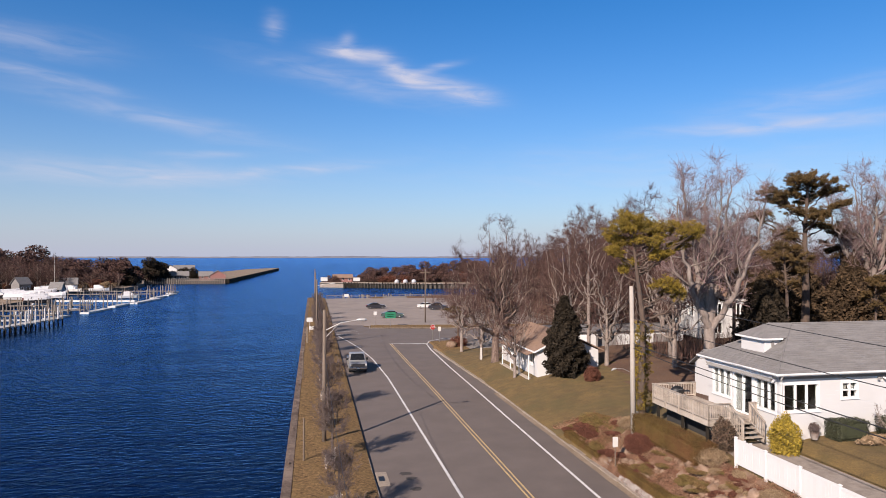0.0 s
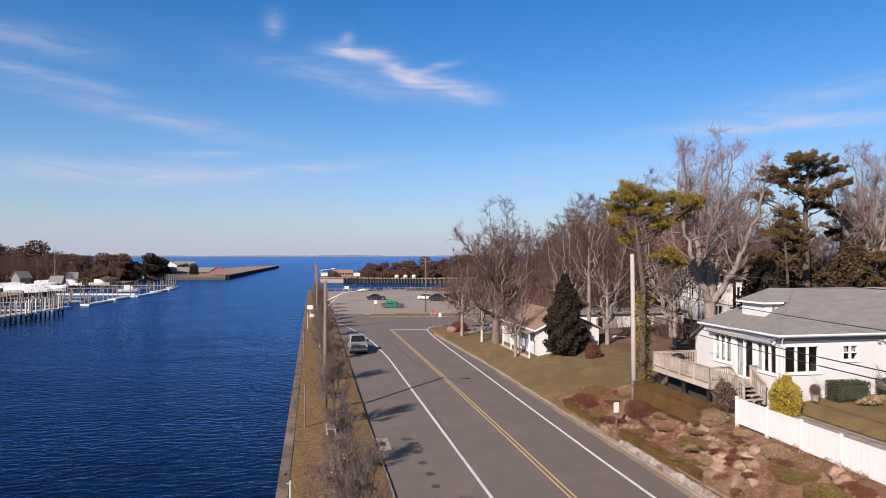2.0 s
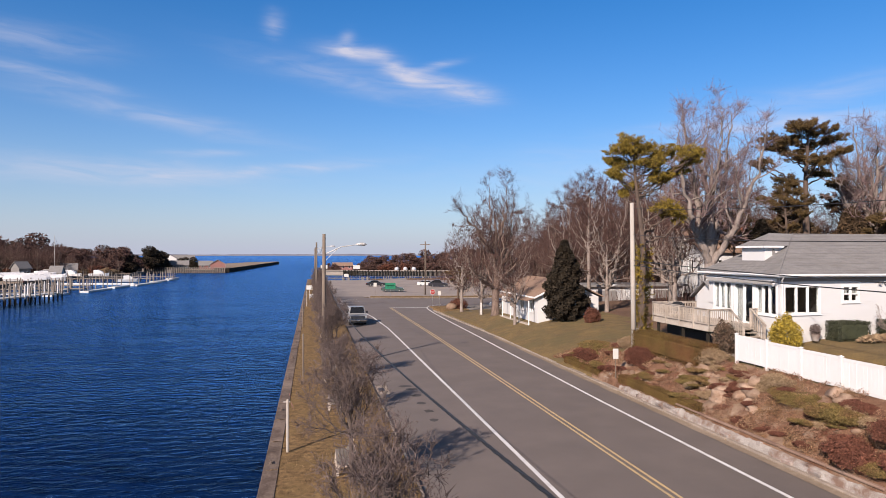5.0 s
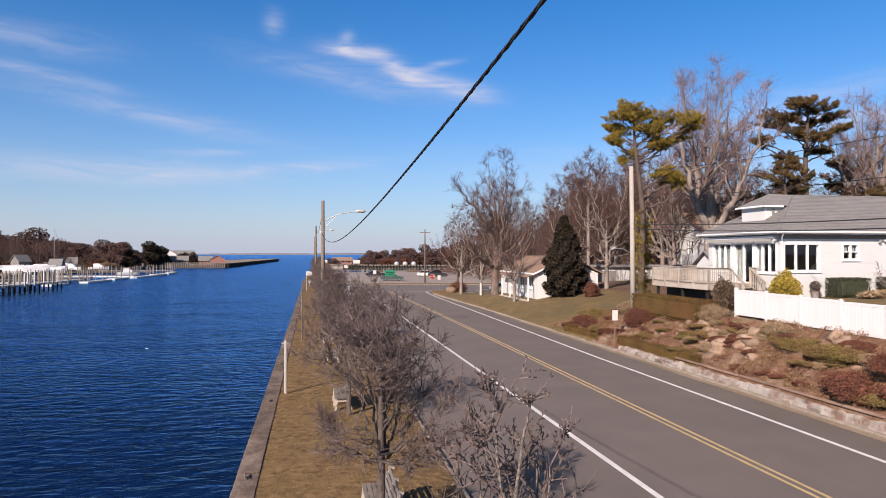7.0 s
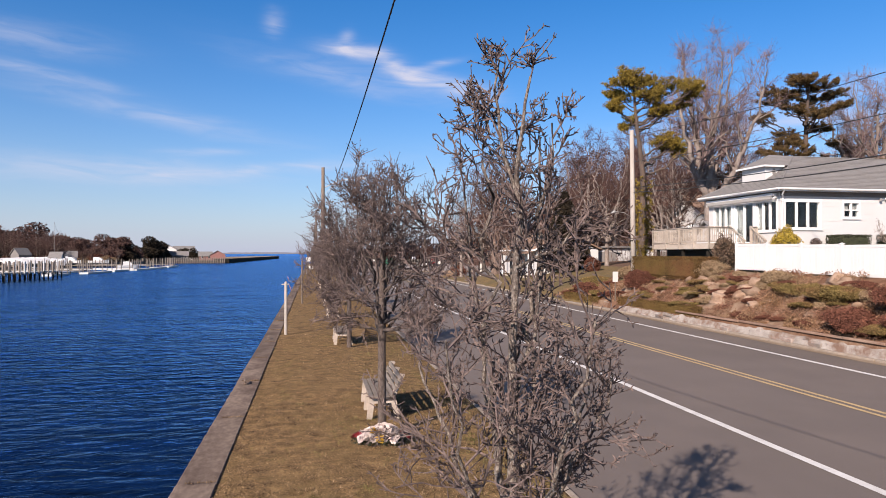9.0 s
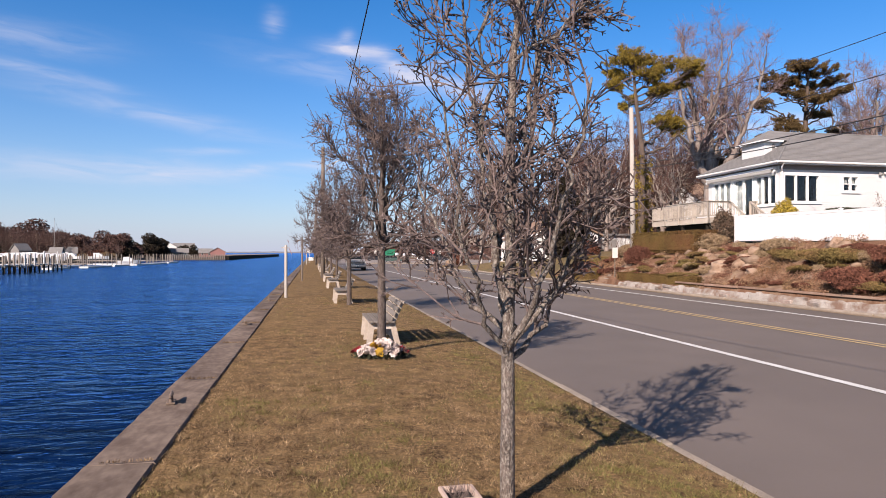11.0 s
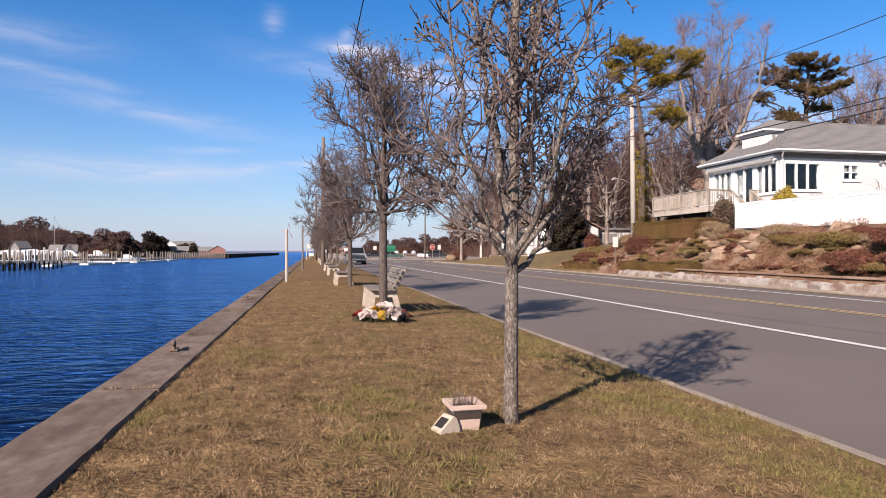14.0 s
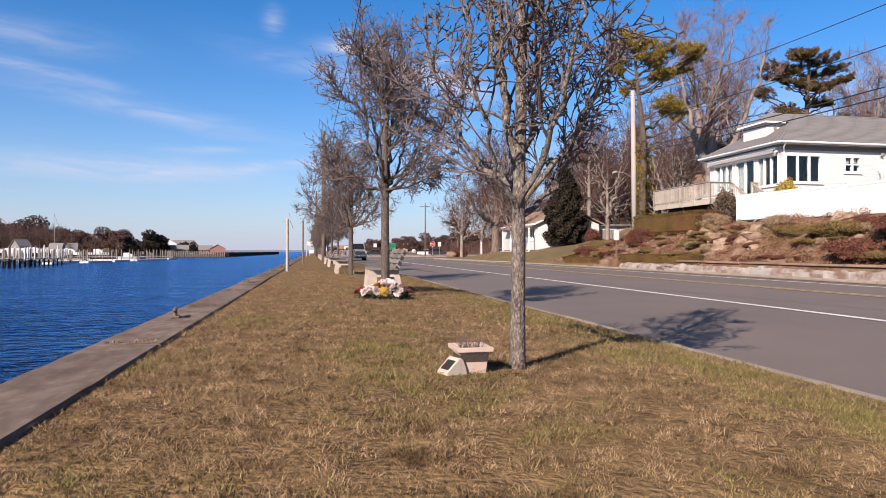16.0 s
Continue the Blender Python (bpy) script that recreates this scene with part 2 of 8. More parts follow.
M_RENDER = mat("crumbling_pale_render", (0.58, 0.53, 0.49), (0.33, 0.29, 0.26), 0.95, scale=2.4, fine=28, bump=0.9, dist=0.03, spec=0.15, stain=(0.22, 0.125, 0.085), stain_scale=1.5, stain_amount=0.85)
M_CURB = mat("kerb_concrete", (0.46, 0.38, 0.31), (0.31, 0.25, 0.20), 0.9, scale=3.0, fine=50, bump=0.4, random_tint=0.1, stain=(0.22, 0.18, 0.14), stain_scale=1.3, stain_amount=0.6)
M_STONE = mat("wall_stone", (0.52, 0.465, 0.43), (0.28, 0.235, 0.21), 0.95, scale=3.5, fine=45, bump=0.7, dist=0.03, spec=0.15, random_tint=0.3, stain=(0.24, 0.12, 0.075), stain_scale=1.5, stain_amount=0.75)
M_BOULDER = mat("pale_boulder", (0.50, 0.36, 0.27), (0.30, 0.20, 0.14), 0.95, scale=3.0, fine=35, bump=0.8, dist=0.03, spec=0.1, random_tint=0.25, stain=(0.22, 0.13, 0.08), stain_scale=2.0, stain_amount=0.7)
M_SHEET = mat("steel_bulkhead", (0.14, 0.12, 0.10), (0.08, 0.07, 0.06), 0.85, scale=2, fine=20, bump=0.4)
M_POLE = mat("weathered_pole_timber", (0.24, 0.185, 0.14), (0.14, 0.105, 0.08), 0.9, scale=5, fine=60, bump=0.5, stretch=(1, 1, 0.12), random_tint=0.12)
M_POLE_PALE = mat("pale_pole_timber", (0.55, 0.49, 0.43), (0.40, 0.35, 0.31), 0.88, scale=5, fine=60, bump=0.5, stretch=(1, 1, 0.12))
M_DECK = mat("greyed_deck_timber", (0.62, 0.54, 0.46), (0.44, 0.375, 0.315), 0.88, scale=4, fine=50, bump=0.4, spec=0.2, stretch=(1, 0.3, 1), random_tint=0.15, stain=(0.32, 0.26, 0.21), stain_scale=1.2)
M_BARK = mat("tree_bark", (0.21, 0.158, 0.13), (0.06, 0.044, 0.036), 0.95, scale=22, fine=90, bump=1.0, dist=0.02, stretch=(1, 1, 0.5), stain=(0.42, 0.365, 0.31), stain_scale=60, stain_amount=0.9)
M_BARK_DARK = mat("dark_street_tree_bark", (0.15, 0.11, 0.092), (0.07, 0.05, 0.042), 0.95, scale=20, fine=80, bump=1.0, dist=0.02, stretch=(1, 1, 0.4), stain=(0.24, 0.19, 0.16), stain_scale=26, stain_amount=0.6)
M_BARK_PALE = mat("pale_grey_bark", (0.29, 0.205, 0.165), (0.09, 0.06, 0.048), 0.95, scale=6, fine=40, bump=0.7, dist=0.02, stretch=(1, 1, 0.3))
M_BARK_GREY = mat("pale_lichen_bark", (0.40, 0.33, 0.29), (0.18, 0.14, 0.12), 0.95, scale=5, fine=30, bump=0.8, dist=0.03, stretch=(1, 1, 0.3))
M_TWIG_GREY = mat("grey_lilac_twigs", (0.34, 0.23, 0.22), (0.16, 0.10, 0.096), 0.9, scale=0.8, fine=6, bump=0.0, island_tint=0.3)
M_TWIG = mat("bare_twigs", (0.23, 0.165, 0.147), (0.06, 0.04, 0.036), 0.9, scale=8, fine=50, bump=0.2, island_tint=0.25)
M_TWIG_FAR = mat("far_bare_twigs", (0.15, 0.073, 0.056), (0.05, 0.024, 0.02), 0.9, scale=0.8, fine=6, bump=0.0, island_tint=0.35)
M_NEEDLE = mat("pine_needles", (0.40, 0.275, 0.04), (0.15, 0.11, 0.026), 0.8, scale=0.8, fine=6, bump=0.0, spec=0.2, island_tint=0.5)
M_BARK_PINE = mat("dark_pine_bark", (0.17, 0.115, 0.085), (0.07, 0.05, 0.04), 0.95, scale=6, fine=40, bump=0.8, dist=0.03, stretch=(1, 1, 0.3))
M_NEEDLE_DARK = mat("dark_pine_needles", (0.23, 0.145, 0.055), (0.085, 0.058, 0.027), 0.8, scale=0.8, fine=6, bump=0.0, spec=0.2, island_tint=0.45)
M_THICKET = mat("brown_evergreen_leaves", (0.13, 0.083, 0.045), (0.042, 0.029, 0.019), 0.9, scale=1.0, fine=7, bump=0.0, spec=0.15, island_tint=0.45)
M_CEDAR = mat("dark_cedar_leaves", (0.05, 0.036, 0.022), (0.02, 0.016, 0.011), 0.85, scale=1.2, fine=8, bump=0.0, spec=0.2, island_tint=0.4)
M_OLIVE = mat("olive_shrub_leaves", (0.27, 0.2, 0.072), (0.15, 0.105, 0.043), 0.9, scale=2, fine=12, bump=0.0, spec=0.12, island_tint=0.45, stain=(0.28, 0.15, 0.08), stain_scale=1.6, stain_amount=0.7)
M_RUSSET = mat("russet_shrub_twigs", (0.24, 0.10, 0.066), (0.11, 0.047, 0.034), 0.9, scale=2, fine=12, bump=0.0, spec=0.1, island_tint=0.4)
M_RHODO = mat("curled_rhododendron_leaves", (0.16, 0.095, 0.065), (0.06, 0.05, 0.03), 0.7, scale=3, fine=12, bump=0.0, spec=0.3, island_tint=0.5, stain=(0.34, 0.22, 0.15), stain_scale=5, stain_amount=0.45)
M_STRAW = mat("straw_grass", (0.42, 0.30, 0.185), (0.27, 0.18, 0.11), 0.9, scale=2, fine=12, bump=0.0, spec=0.15, island_tint=0.35)
M_HEDGE = mat("brown_hedge_leaves", (0.175, 0.115, 0.038), (0.085, 0.05, 0.02), 0.9, scale=1.1, fine=12, bump=0.0, spec=0.12, island_tint=0.35, stain=(0.19, 0.085, 0.042), stain_scale=0.5, stain_amount=0.6)
M_GOLD = mat("golden_shrub_leaves", (0.52, 0.36, 0.03), (0.33, 0.24, 0.03), 0.8, scale=3, fine=20, bump=0.0, island_tint=0.35)
M_BOX = mat("dark_green_box_leaves", (0.05, 0.055, 0.022), (0.03, 0.035, 0.015), 0.75, scale=3, fine=20, bump=0.0, island_tint=0.4)
M_COVER = mat("mixed_groundcover", (0.22, 0.085, 0.055), (0.43, 0.28, 0.19), 0.9, scale=0.9, fine=3.0, bump=0.0, spec=0.1, island_tint=0.45, stain=(0.24, 0.17, 0.06), stain_scale=0.55, stain_amount=0.4)
M_BLADE = mat("dry_grass_blades", (0.53, 0.365, 0.215), (0.11, 0.066, 0.034), 0.9, scale=7.0, fine=22, bump=0.0, spec=0.1, island_tint=0.7, stain=(0.10, 0.06, 0.03), stain_scale=3.4, stain_amount=0.85)
M_BLADE_GREEN = mat("olive_green_blades", (0.25, 0.215, 0.078), (0.125, 0.108, 0.04), 0.9, scale=3.2, fine=14, bump=0.0, spec=0.1, island_tint=0.5, stain=(0.34, 0.25, 0.12), stain_scale=2.5, stain_amount=0.7)
M_VINYL = mat("white_vinyl", (0.90, 0.885, 0.875), (0.85, 0.835, 0.825), 0.45, scale=1.5, fine=20, bump=0.03, random_tint=0.02)
M_SIDING = mat("white_painted_siding", (0.80, 0.79, 0.785), (0.74, 0.73, 0.725), 0.6, scale=0.8, fine=25, bump=0.08)
M_WHITE = mat("white_trim_paint", (0.97, 0.96, 0.95), (0.92, 0.91, 0.90), 0.5, scale=2, fine=30, bump=0.05)
M_GREY_TRIM = mat("grey_soffit", (0.30, 0.28, 0.27), (0.24, 0.22, 0.21), 0.7, scale=2, fine=30, bump=0.05)
M_SHINGLE = mat("grey_shingles", (0.30, 0.285, 0.28), (0.19, 0.18, 0.178), 0.92, scale=1.2, fine=9, bump=0.5, dist=0.02, stretch=(1, 3.5, 3.5), stain=(0.20, 0.185, 0.175), stain_scale=0.5)
M_SHINGLE_BROWN = mat("brown_shingles", (0.38, 0.245, 0.175), (0.26, 0.165, 0.115), 0.92, scale=1.2, fine=9, bump=0.5, dist=0.02, stretch=(3, 1, 3))
M_BRICK = mat("red_brick", (0.33, 0.12, 0.07), (0.22, 0.08, 0.05), 0.9, scale=4, fine=30, bump=0.4)
# near-black that stands in for shade: unlit rooms, the hollow under the deck
M_SHADE = mat("shade_dark", (0.05, 0.047, 0.045), (0.03, 0.03, 0.03), 0.9, scale=1, fine=10, bump=0.0)
M_CURTAIN = mat("pale_curtain", (0.50, 0.48, 0.46), (0.34, 0.325, 0.31), 0.9, scale=4, fine=30, bump=0.3, stretch=(6, 6, 0.3))
M_BLACK = mat("black_plastic", (0.02, 0.02, 0.022), (0.012, 0.012, 0.013), 0.5, scale=6, fine=40, bump=0.05)
M_RUBBER = mat("tyre_rubber", (0.02, 0.02, 0.02), (0.012, 0.012, 0.012), 0.85, scale=6, fine=40, bump=0.2)
M_CABLE = mat("black_cable", (0.03, 0.03, 0.032), (0.018, 0.018, 0.02), 0.6, scale=6, fine=40, bump=0.1)
M_STEEL = mat("galvanised_steel", (0.55, 0.54, 0.53), (0.42, 0.41, 0.40), 0.45, 0.8, scale=4, fine=30, bump=0.05)
M_ALU = mat("pale_aluminium", (0.68, 0.66, 0.63), (0.56, 0.54, 0.52), 0.5, 0.4, scale=4, fine=30, bump=0.05)
M_SILVER = mat("silver_car_paint", (0.46, 0.46, 0.47), (0.40, 0.40, 0.41), 0.35, 0.3, scale=2, fine=90, bump=0.02)
M_CHROME = mat("chrome", (0.75, 0.75, 0.75), (0.65, 0.65, 0.65), 0.18, 1.0, scale=2, fine=40, bump=0.0)
M_CAR_DARK = mat("charcoal_car_paint", (0.05, 0.05, 0.06), (0.04, 0.04, 0.05), 0.3, 0.3, scale=2, fine=90, bump=0.02)
M_CAR_TEAL = mat("grey_green_car_paint", (0.10, 0.15, 0.14), (0.08, 0.12, 0.11), 0.3, 0.3, scale=2, fine=90, bump=0.02)
M_CAR_WHITE = mat("white_car_paint", (0.75, 0.75, 0.74), (0.7, 0.7, 0.69), 0.3, 0.0, scale=2, fine=90, bump=0.02)
M_CAR_GLASS = mat("tinted_car_glass", (0.02, 0.022, 0.025), (0.015, 0.016, 0.02), 0.1, scale=2, fine=10, bump=0.0, spec=0.4)
M_LENS = mat("clear_lamp_lens", (0.7, 0.7, 0.68), (0.6, 0.6, 0.58), 0.15, scale=3, fine=30, bump=0.05)
M_REDLENS = mat("red_lamp_lens", (0.35, 0.02, 0.02), (0.28, 0.02, 0.02), 0.2, scale=3, fine=30, bump=0.05)
M_PEACH = mat("peach_plastic", (0.72, 0.54, 0.45), (0.64, 0.47, 0.385), 0.65, scale=6, fine=60, bump=0.1, stain=(0.5, 0.36, 0.3), stain_scale=5, stain_amount=0.3)
M_PLAQUE_STONE = mat("cream_plaque_stone", (0.66, 0.56, 0.45), (0.54, 0.45, 0.36), 0.85, scale=8, fine=60, bump=0.3)
M_BRONZE = mat("dark_bronze", (0.075, 0.06, 0.052), (0.05, 0.042, 0.038), 0.5, 0.5, scale=10, fine=70, bump=0.2)
M_SOIL = mat("potting_soil", (0.07, 0.045, 0.035), (0.04, 0.028, 0.022), 0.95, scale=20, fine=90, bump=0.8)
M_BENCH_END = mat("cream_cast_bench_end", (0.66, 0.56, 0.47), (0.48, 0.39, 0.32), 0.85, scale=5, fine=50, bump=0.3, stain=(0.22, 0.18, 0.15), stain_scale=3)
M_BENCH_SLAT = mat("greyed_bench_slat", (0.26, 0.22, 0.19), (0.15, 0.125, 0.108), 0.85, scale=4, fine=50, bump=0.3, random_tint=0.15)
M_PETAL_W = mat("white_petals", (0.86, 0.76, 0.71), (0.78, 0.62, 0.57), 0.7, scale=10, fine=50, bump=0.1, island_tint=0.15)
M_PETAL_Y = mat("yellow_petals", (0.75, 0.45, 0.05), (0.62, 0.36, 0.04), 0.7, scale=10, fine=50, bump=0.1, island_tint=0.2)
M_PETAL_R = mat("red_petals", (0.38, 0.03, 0.04), (0.28, 0.02, 0.03), 0.7, scale=10, fine=50, bump=0.1, island_tint=0.25)
M_SIGN_W = mat("white_sign_face", (0.78, 0.76, 0.72), (0.72, 0.70, 0.66), 0.5, scale=3, fine=40, bump=0.02)
M_SIGN_R = mat("red_sign_face", (0.45, 0.03, 0.03), (0.38, 0.03, 0.03), 0.5, scale=3, fine=40, bump=0.02)
M_SIGN_G = mat("green_sign_face", (0.02, 0.26, 0.14), (0.02, 0.22, 0.12), 0.5, scale=3, fine=40, bump=0.02)
M_TARP = mat("white_shrink_wrap", (0.72, 0.72, 0.75), (0.5, 0.51, 0.55), 0.5, scale=1.2, fine=6, bump=0.4, dist=0.05)
M_HULL_RED = mat("dark_red_hull", (0.22, 0.035, 0.03), (0.16, 0.03, 0.025), 0.5, scale=1, fine=8, bump=0.1)
M_PINK = mat("faded_red_siding", (0.40, 0.19, 0.17), (0.30, 0.135, 0.12), 0.8, scale=1, fine=6, bump=0.1)
M_PILE = mat("grey_piling_timber", (0.34, 0.29, 0.25), (0.20, 0.17, 0.145), 0.9, scale=2, fine=14, bump=0.4, stretch=(1, 1, 0.2))
M_PILE_CAP = mat("white_pile_sleeve", (0.74, 0.73, 0.72), (0.62, 0.61, 0.6), 0.6, scale=2, fine=14, bump=0.1)
M_WEED = mat("wet_dark_timber", (0.05, 0.042, 0.035), (0.03, 0.027, 0.022), 0.95, spec=0.05, scale=2, fine=14, bump=0.4)
# blue-grey with the distance haze mixed into the colour
M_HAZE_SHORE = mat("far_shore", (0.20, 0.20, 0.24), (0.15, 0.155, 0.20), 0.95, scale=0.01, fine=0.05, bump=0.0)

# ---- building tools ----
class MB:
    """Collects vertices and faces for one mesh."""

    def __init__(self):
        self.v, self.f = [], []

    def add(self, vs, fs):
        o = len(self.v)
        self.v.extend(tuple(p) for p in vs)
        self.f.extend(tuple(i + o for i in f) for f in fs)
        return self

    def box(self, x0, y0, z0, x1, y1, z1, c=0.0):
        """A box; c: the width of its chamfered edges."""
        if c <= 0:
            vs = [(x, y, z) for z in (z0, z1) for y in (y0, y1) for x in (x0, x1)]
            return self.add(vs, [(0, 2, 3, 1), (4, 5, 7, 6), (0, 1, 5, 4), (2, 6, 7, 3), (0, 4, 6, 2), (1, 3, 7, 5)])
        bm = bmesh.new()
        bmesh.ops.create_cube(bm, size=1, matrix=Matrix.Translation(((x0 + x1) / 2, (y0 + y1) / 2, (z0 + z1) / 2)) @ Matrix.Diagonal((x1 - x0, y1 - y0, z1 - z0, 1)))
        bmesh.ops.bevel(bm, geom=bm.edges[:], offset=c, segments=1, affect="EDGES")
        return self.take(bm)

    def take(self, bm, m=None):
        bm.verts.index_update()
        vs = [tuple((m @ v.co) if m else v.co) for v in bm.verts]
        self.add(vs, [[v.index for v in f.verts] for f in bm.faces])
        bm.free()
        return self

    def moved(self, m):
        self.v = [tuple(m @ Vector(p)) for p in self.v]
        return self

    def ring_tube(self, pts, radii, n=6, cap=True):
        """A tube along a line of points."""
        o = len(self.v)
        k = len(pts)
        P = np.array(pts, float)
        T = np.gradient(P, axis=0)
        T /= np.linalg.norm(T, axis=1)[:, None] + 1e-9
        up = np.array([0.0, 0, 1]) if abs(T[0][2]) < 0.9 else np.array([1.0, 0, 0])
        ang = np.arange(n) * 2 * math.pi / n
        for i in range(k):
            a = np.cross(T[i], up)
            a /= np.linalg.norm(a) + 1e-9
            b = np.cross(T[i], a)
            ring = P[i] + radii[i] * (np.cos(ang)[:, None] * a + np.sin(ang)[:, None] * b)
            self.v.extend(map(tuple, ring))
        for i in range(k - 1):
            for j in range(n):
                j2 = (j + 1) % n
                self.f.append((o + i * n + j, o + i * n + j2, o + (i + 1) * n + j2, o + (i + 1) * n + j))
        if cap and n > 2:
            self.f.append(tuple(o + j for j in range(n))[::-1])
            self.f.append(tuple(o + (k - 1) * n + j for j in range(n)))
        return self

    def cyl(self, x, y, z0, z1, r0, r1=None, n=12):
        return self.ring_tube([(x, y, z0), (x, y, z1)], [r0, r0 if r1 is None else r1], n)

    def rod(self, a, b, r, n=8):
        return self.ring_tube([a, b], [r, r], n)

    def prism(self, poly, axis, a, b):
        """A polygon in the two other axes, drawn out along an axis from a to b."""
        def put(p, w):
            return (w, p[0], p[1]) if axis == "x" else (p[0], w, p[1]) if axis == "y" else (p[0], p[1], w)
        n = len(poly)
        vs = [put(p, a) for p in poly] + [put(p, b) for p in poly]
        fs = [tuple(range(n))[::-1], tuple(range(n, 2 * n))] + [(i, (i + 1) % n, n + (i + 1) % n, n + i) for i in range(n)]
        return self.add(vs, fs)

    def blob(self, c, r, seed=0, rough=0.25, sub=2):
        """A lumpy rounded stone."""
        bm = bmesh.new()
        bmesh.ops.create_icosphere(bm, subdivisions=sub, radius=1)
        for v in bm.verts:
            d = 1 + rough * (noise.noise(v.co * 1.3 + Vector((seed * 3.1, seed, 0))) + 0.5 * noise.noise(v.co * 3 + Vector((seed, 0, seed))))
            v.co = Vector((c[0] + v.co.x * r[0] * d, c[1] + v.co.y * r[1] * d, c[2] + v.co.z * r[2] * d))
        return self.take(bm)


def mesh_of(name, mb, material, smooth=False):
    me = bpy.data.meshes.new(name)
    me.from_pydata(mb.v, [], mb.f)
    for m in material if isinstance(material, (list, tuple)) else [material]:
        me.materials.append(m)
    if smooth:
        me.polygons.foreach_set("use_smooth", [True] * len(me.polygons))
    me.update()
    return me


def part(name, mb, material, parent, label="", smooth=False):
    ob = new(name, mesh_of(name, mb, material, smooth))
    ob.parent = parent
    if label:
        ob["label"] = label
    return ob


def piece(name, me, parent, m):
    ob = new(name, me)
    ob.parent = parent
    ob.matrix_basis = m
    return ob


def thing(name, m, label, category, group="", kind=""):
    ob = new(name)
    ob.matrix_basis = m
    ob.empty_display_size = 0.2
    return tagged(ob, label, category, group, kind)


def solid(name, mb, material, label, category, group="", kind="", smooth=False):
    return tagged(new(name, mesh_of(name, mb, material, smooth)), label, category, group, kind)


def smoothstep(a, b, x):
    t = np.clip((x - a) / (b - a), 0, 1)
    return t * t * (3 - 2 * t)


def tri_cloud(mb, P, size, rng, flat=0.0, long=1.0):
    """Small leaf-like triangles at the points P, turned at random."""
    n = len(P)
    if n == 0:
        return mb
    a = rng.normal(size=(n, 3))
    a[:, 2] *= 1 - flat
    a /= np.linalg.norm(a, axis=1)[:, None]
    b = rng.normal(size=(n, 3))
    b -= (b * a).sum(1)[:, None] * a
    b /= np.linalg.norm(b, axis=1)[:, None]
    s = size * rng.uniform(0.6, 1.4, (n, 1))
    V = np.empty((n, 3, 3))
    V[:, 0], V[:, 1], V[:, 2] = P + a * s * long, P - a * s * 0.5 * long + b * s * 0.6, P - a * s * 0.5 * long - b * s * 0.6
    o = len(mb.v)
    mb.v.extend(map(tuple, V.reshape(-1, 3)))
    mb.f.extend((o + 3 * i, o + 3 * i + 1, o + 3 * i + 2) for i in range(n))
    return mb


def clump(mb, c, r, n, size, rng, long=1.0, hollow=0.45):
    """Leaves filling the outer part of an ellipsoid."""
    d = rng.normal(size=(n, 3))
    d /= np.linalg.norm(d, axis=1)[:, None]
    d *= rng.uniform(hollow, 1.0, (n, 1)) ** 0.6
    return tri_cloud(mb, np.array(c) + d * np.array(r), size, rng, 0.2, long)


# ---- the lie of the land ----
BANK_U = [17.0, 17.3, 17.36, 18.2, 19.2, 20.3, 20.9, 24.6, 25.3, 60, 400]
BANK_Z = [0.10, 0.12, 0.52, 0.95, 1.7, 2.3, 2.5, 2.75, 3.3, 4.0, 7]
LAWN_U = [17.0, 17.4, 20, 24, 30, 60, 400]
LAWN_Z = [0.10, 0.25, 0.95, 1.75, 2.3, 3.6, 7]
FLAT_U = [17.0, 17.4, 20, 30, 60, 400]
FLAT_Z = [0.08, 0.12, 0.25, 0.45, 0.9, 3]


def land_z(u, v):
    u, v = np.asarray(u, float), np.asarray(v, float)
    wb, wf = 1 - smoothstep(37, 47, v), smoothstep(70, 88, v)
    z = np.interp(u, BANK_U, BANK_Z) * wb + (1 - wb) * ((1 - wf) * np.interp(u, LAWN_U, LAWN_Z) + wf * np.interp(u, FLAT_U, FLAT_Z))
    left = np.interp(u, [-1.3, 0.5, 2.6, 3.45], [0.29, 0.31, 0.25, 0.15])
    z = np.where(u < 3.5, left, np.where(u < 17.0, -0.06, z))
    return z


def lz(u, v):
    return float(land_z(u, v))


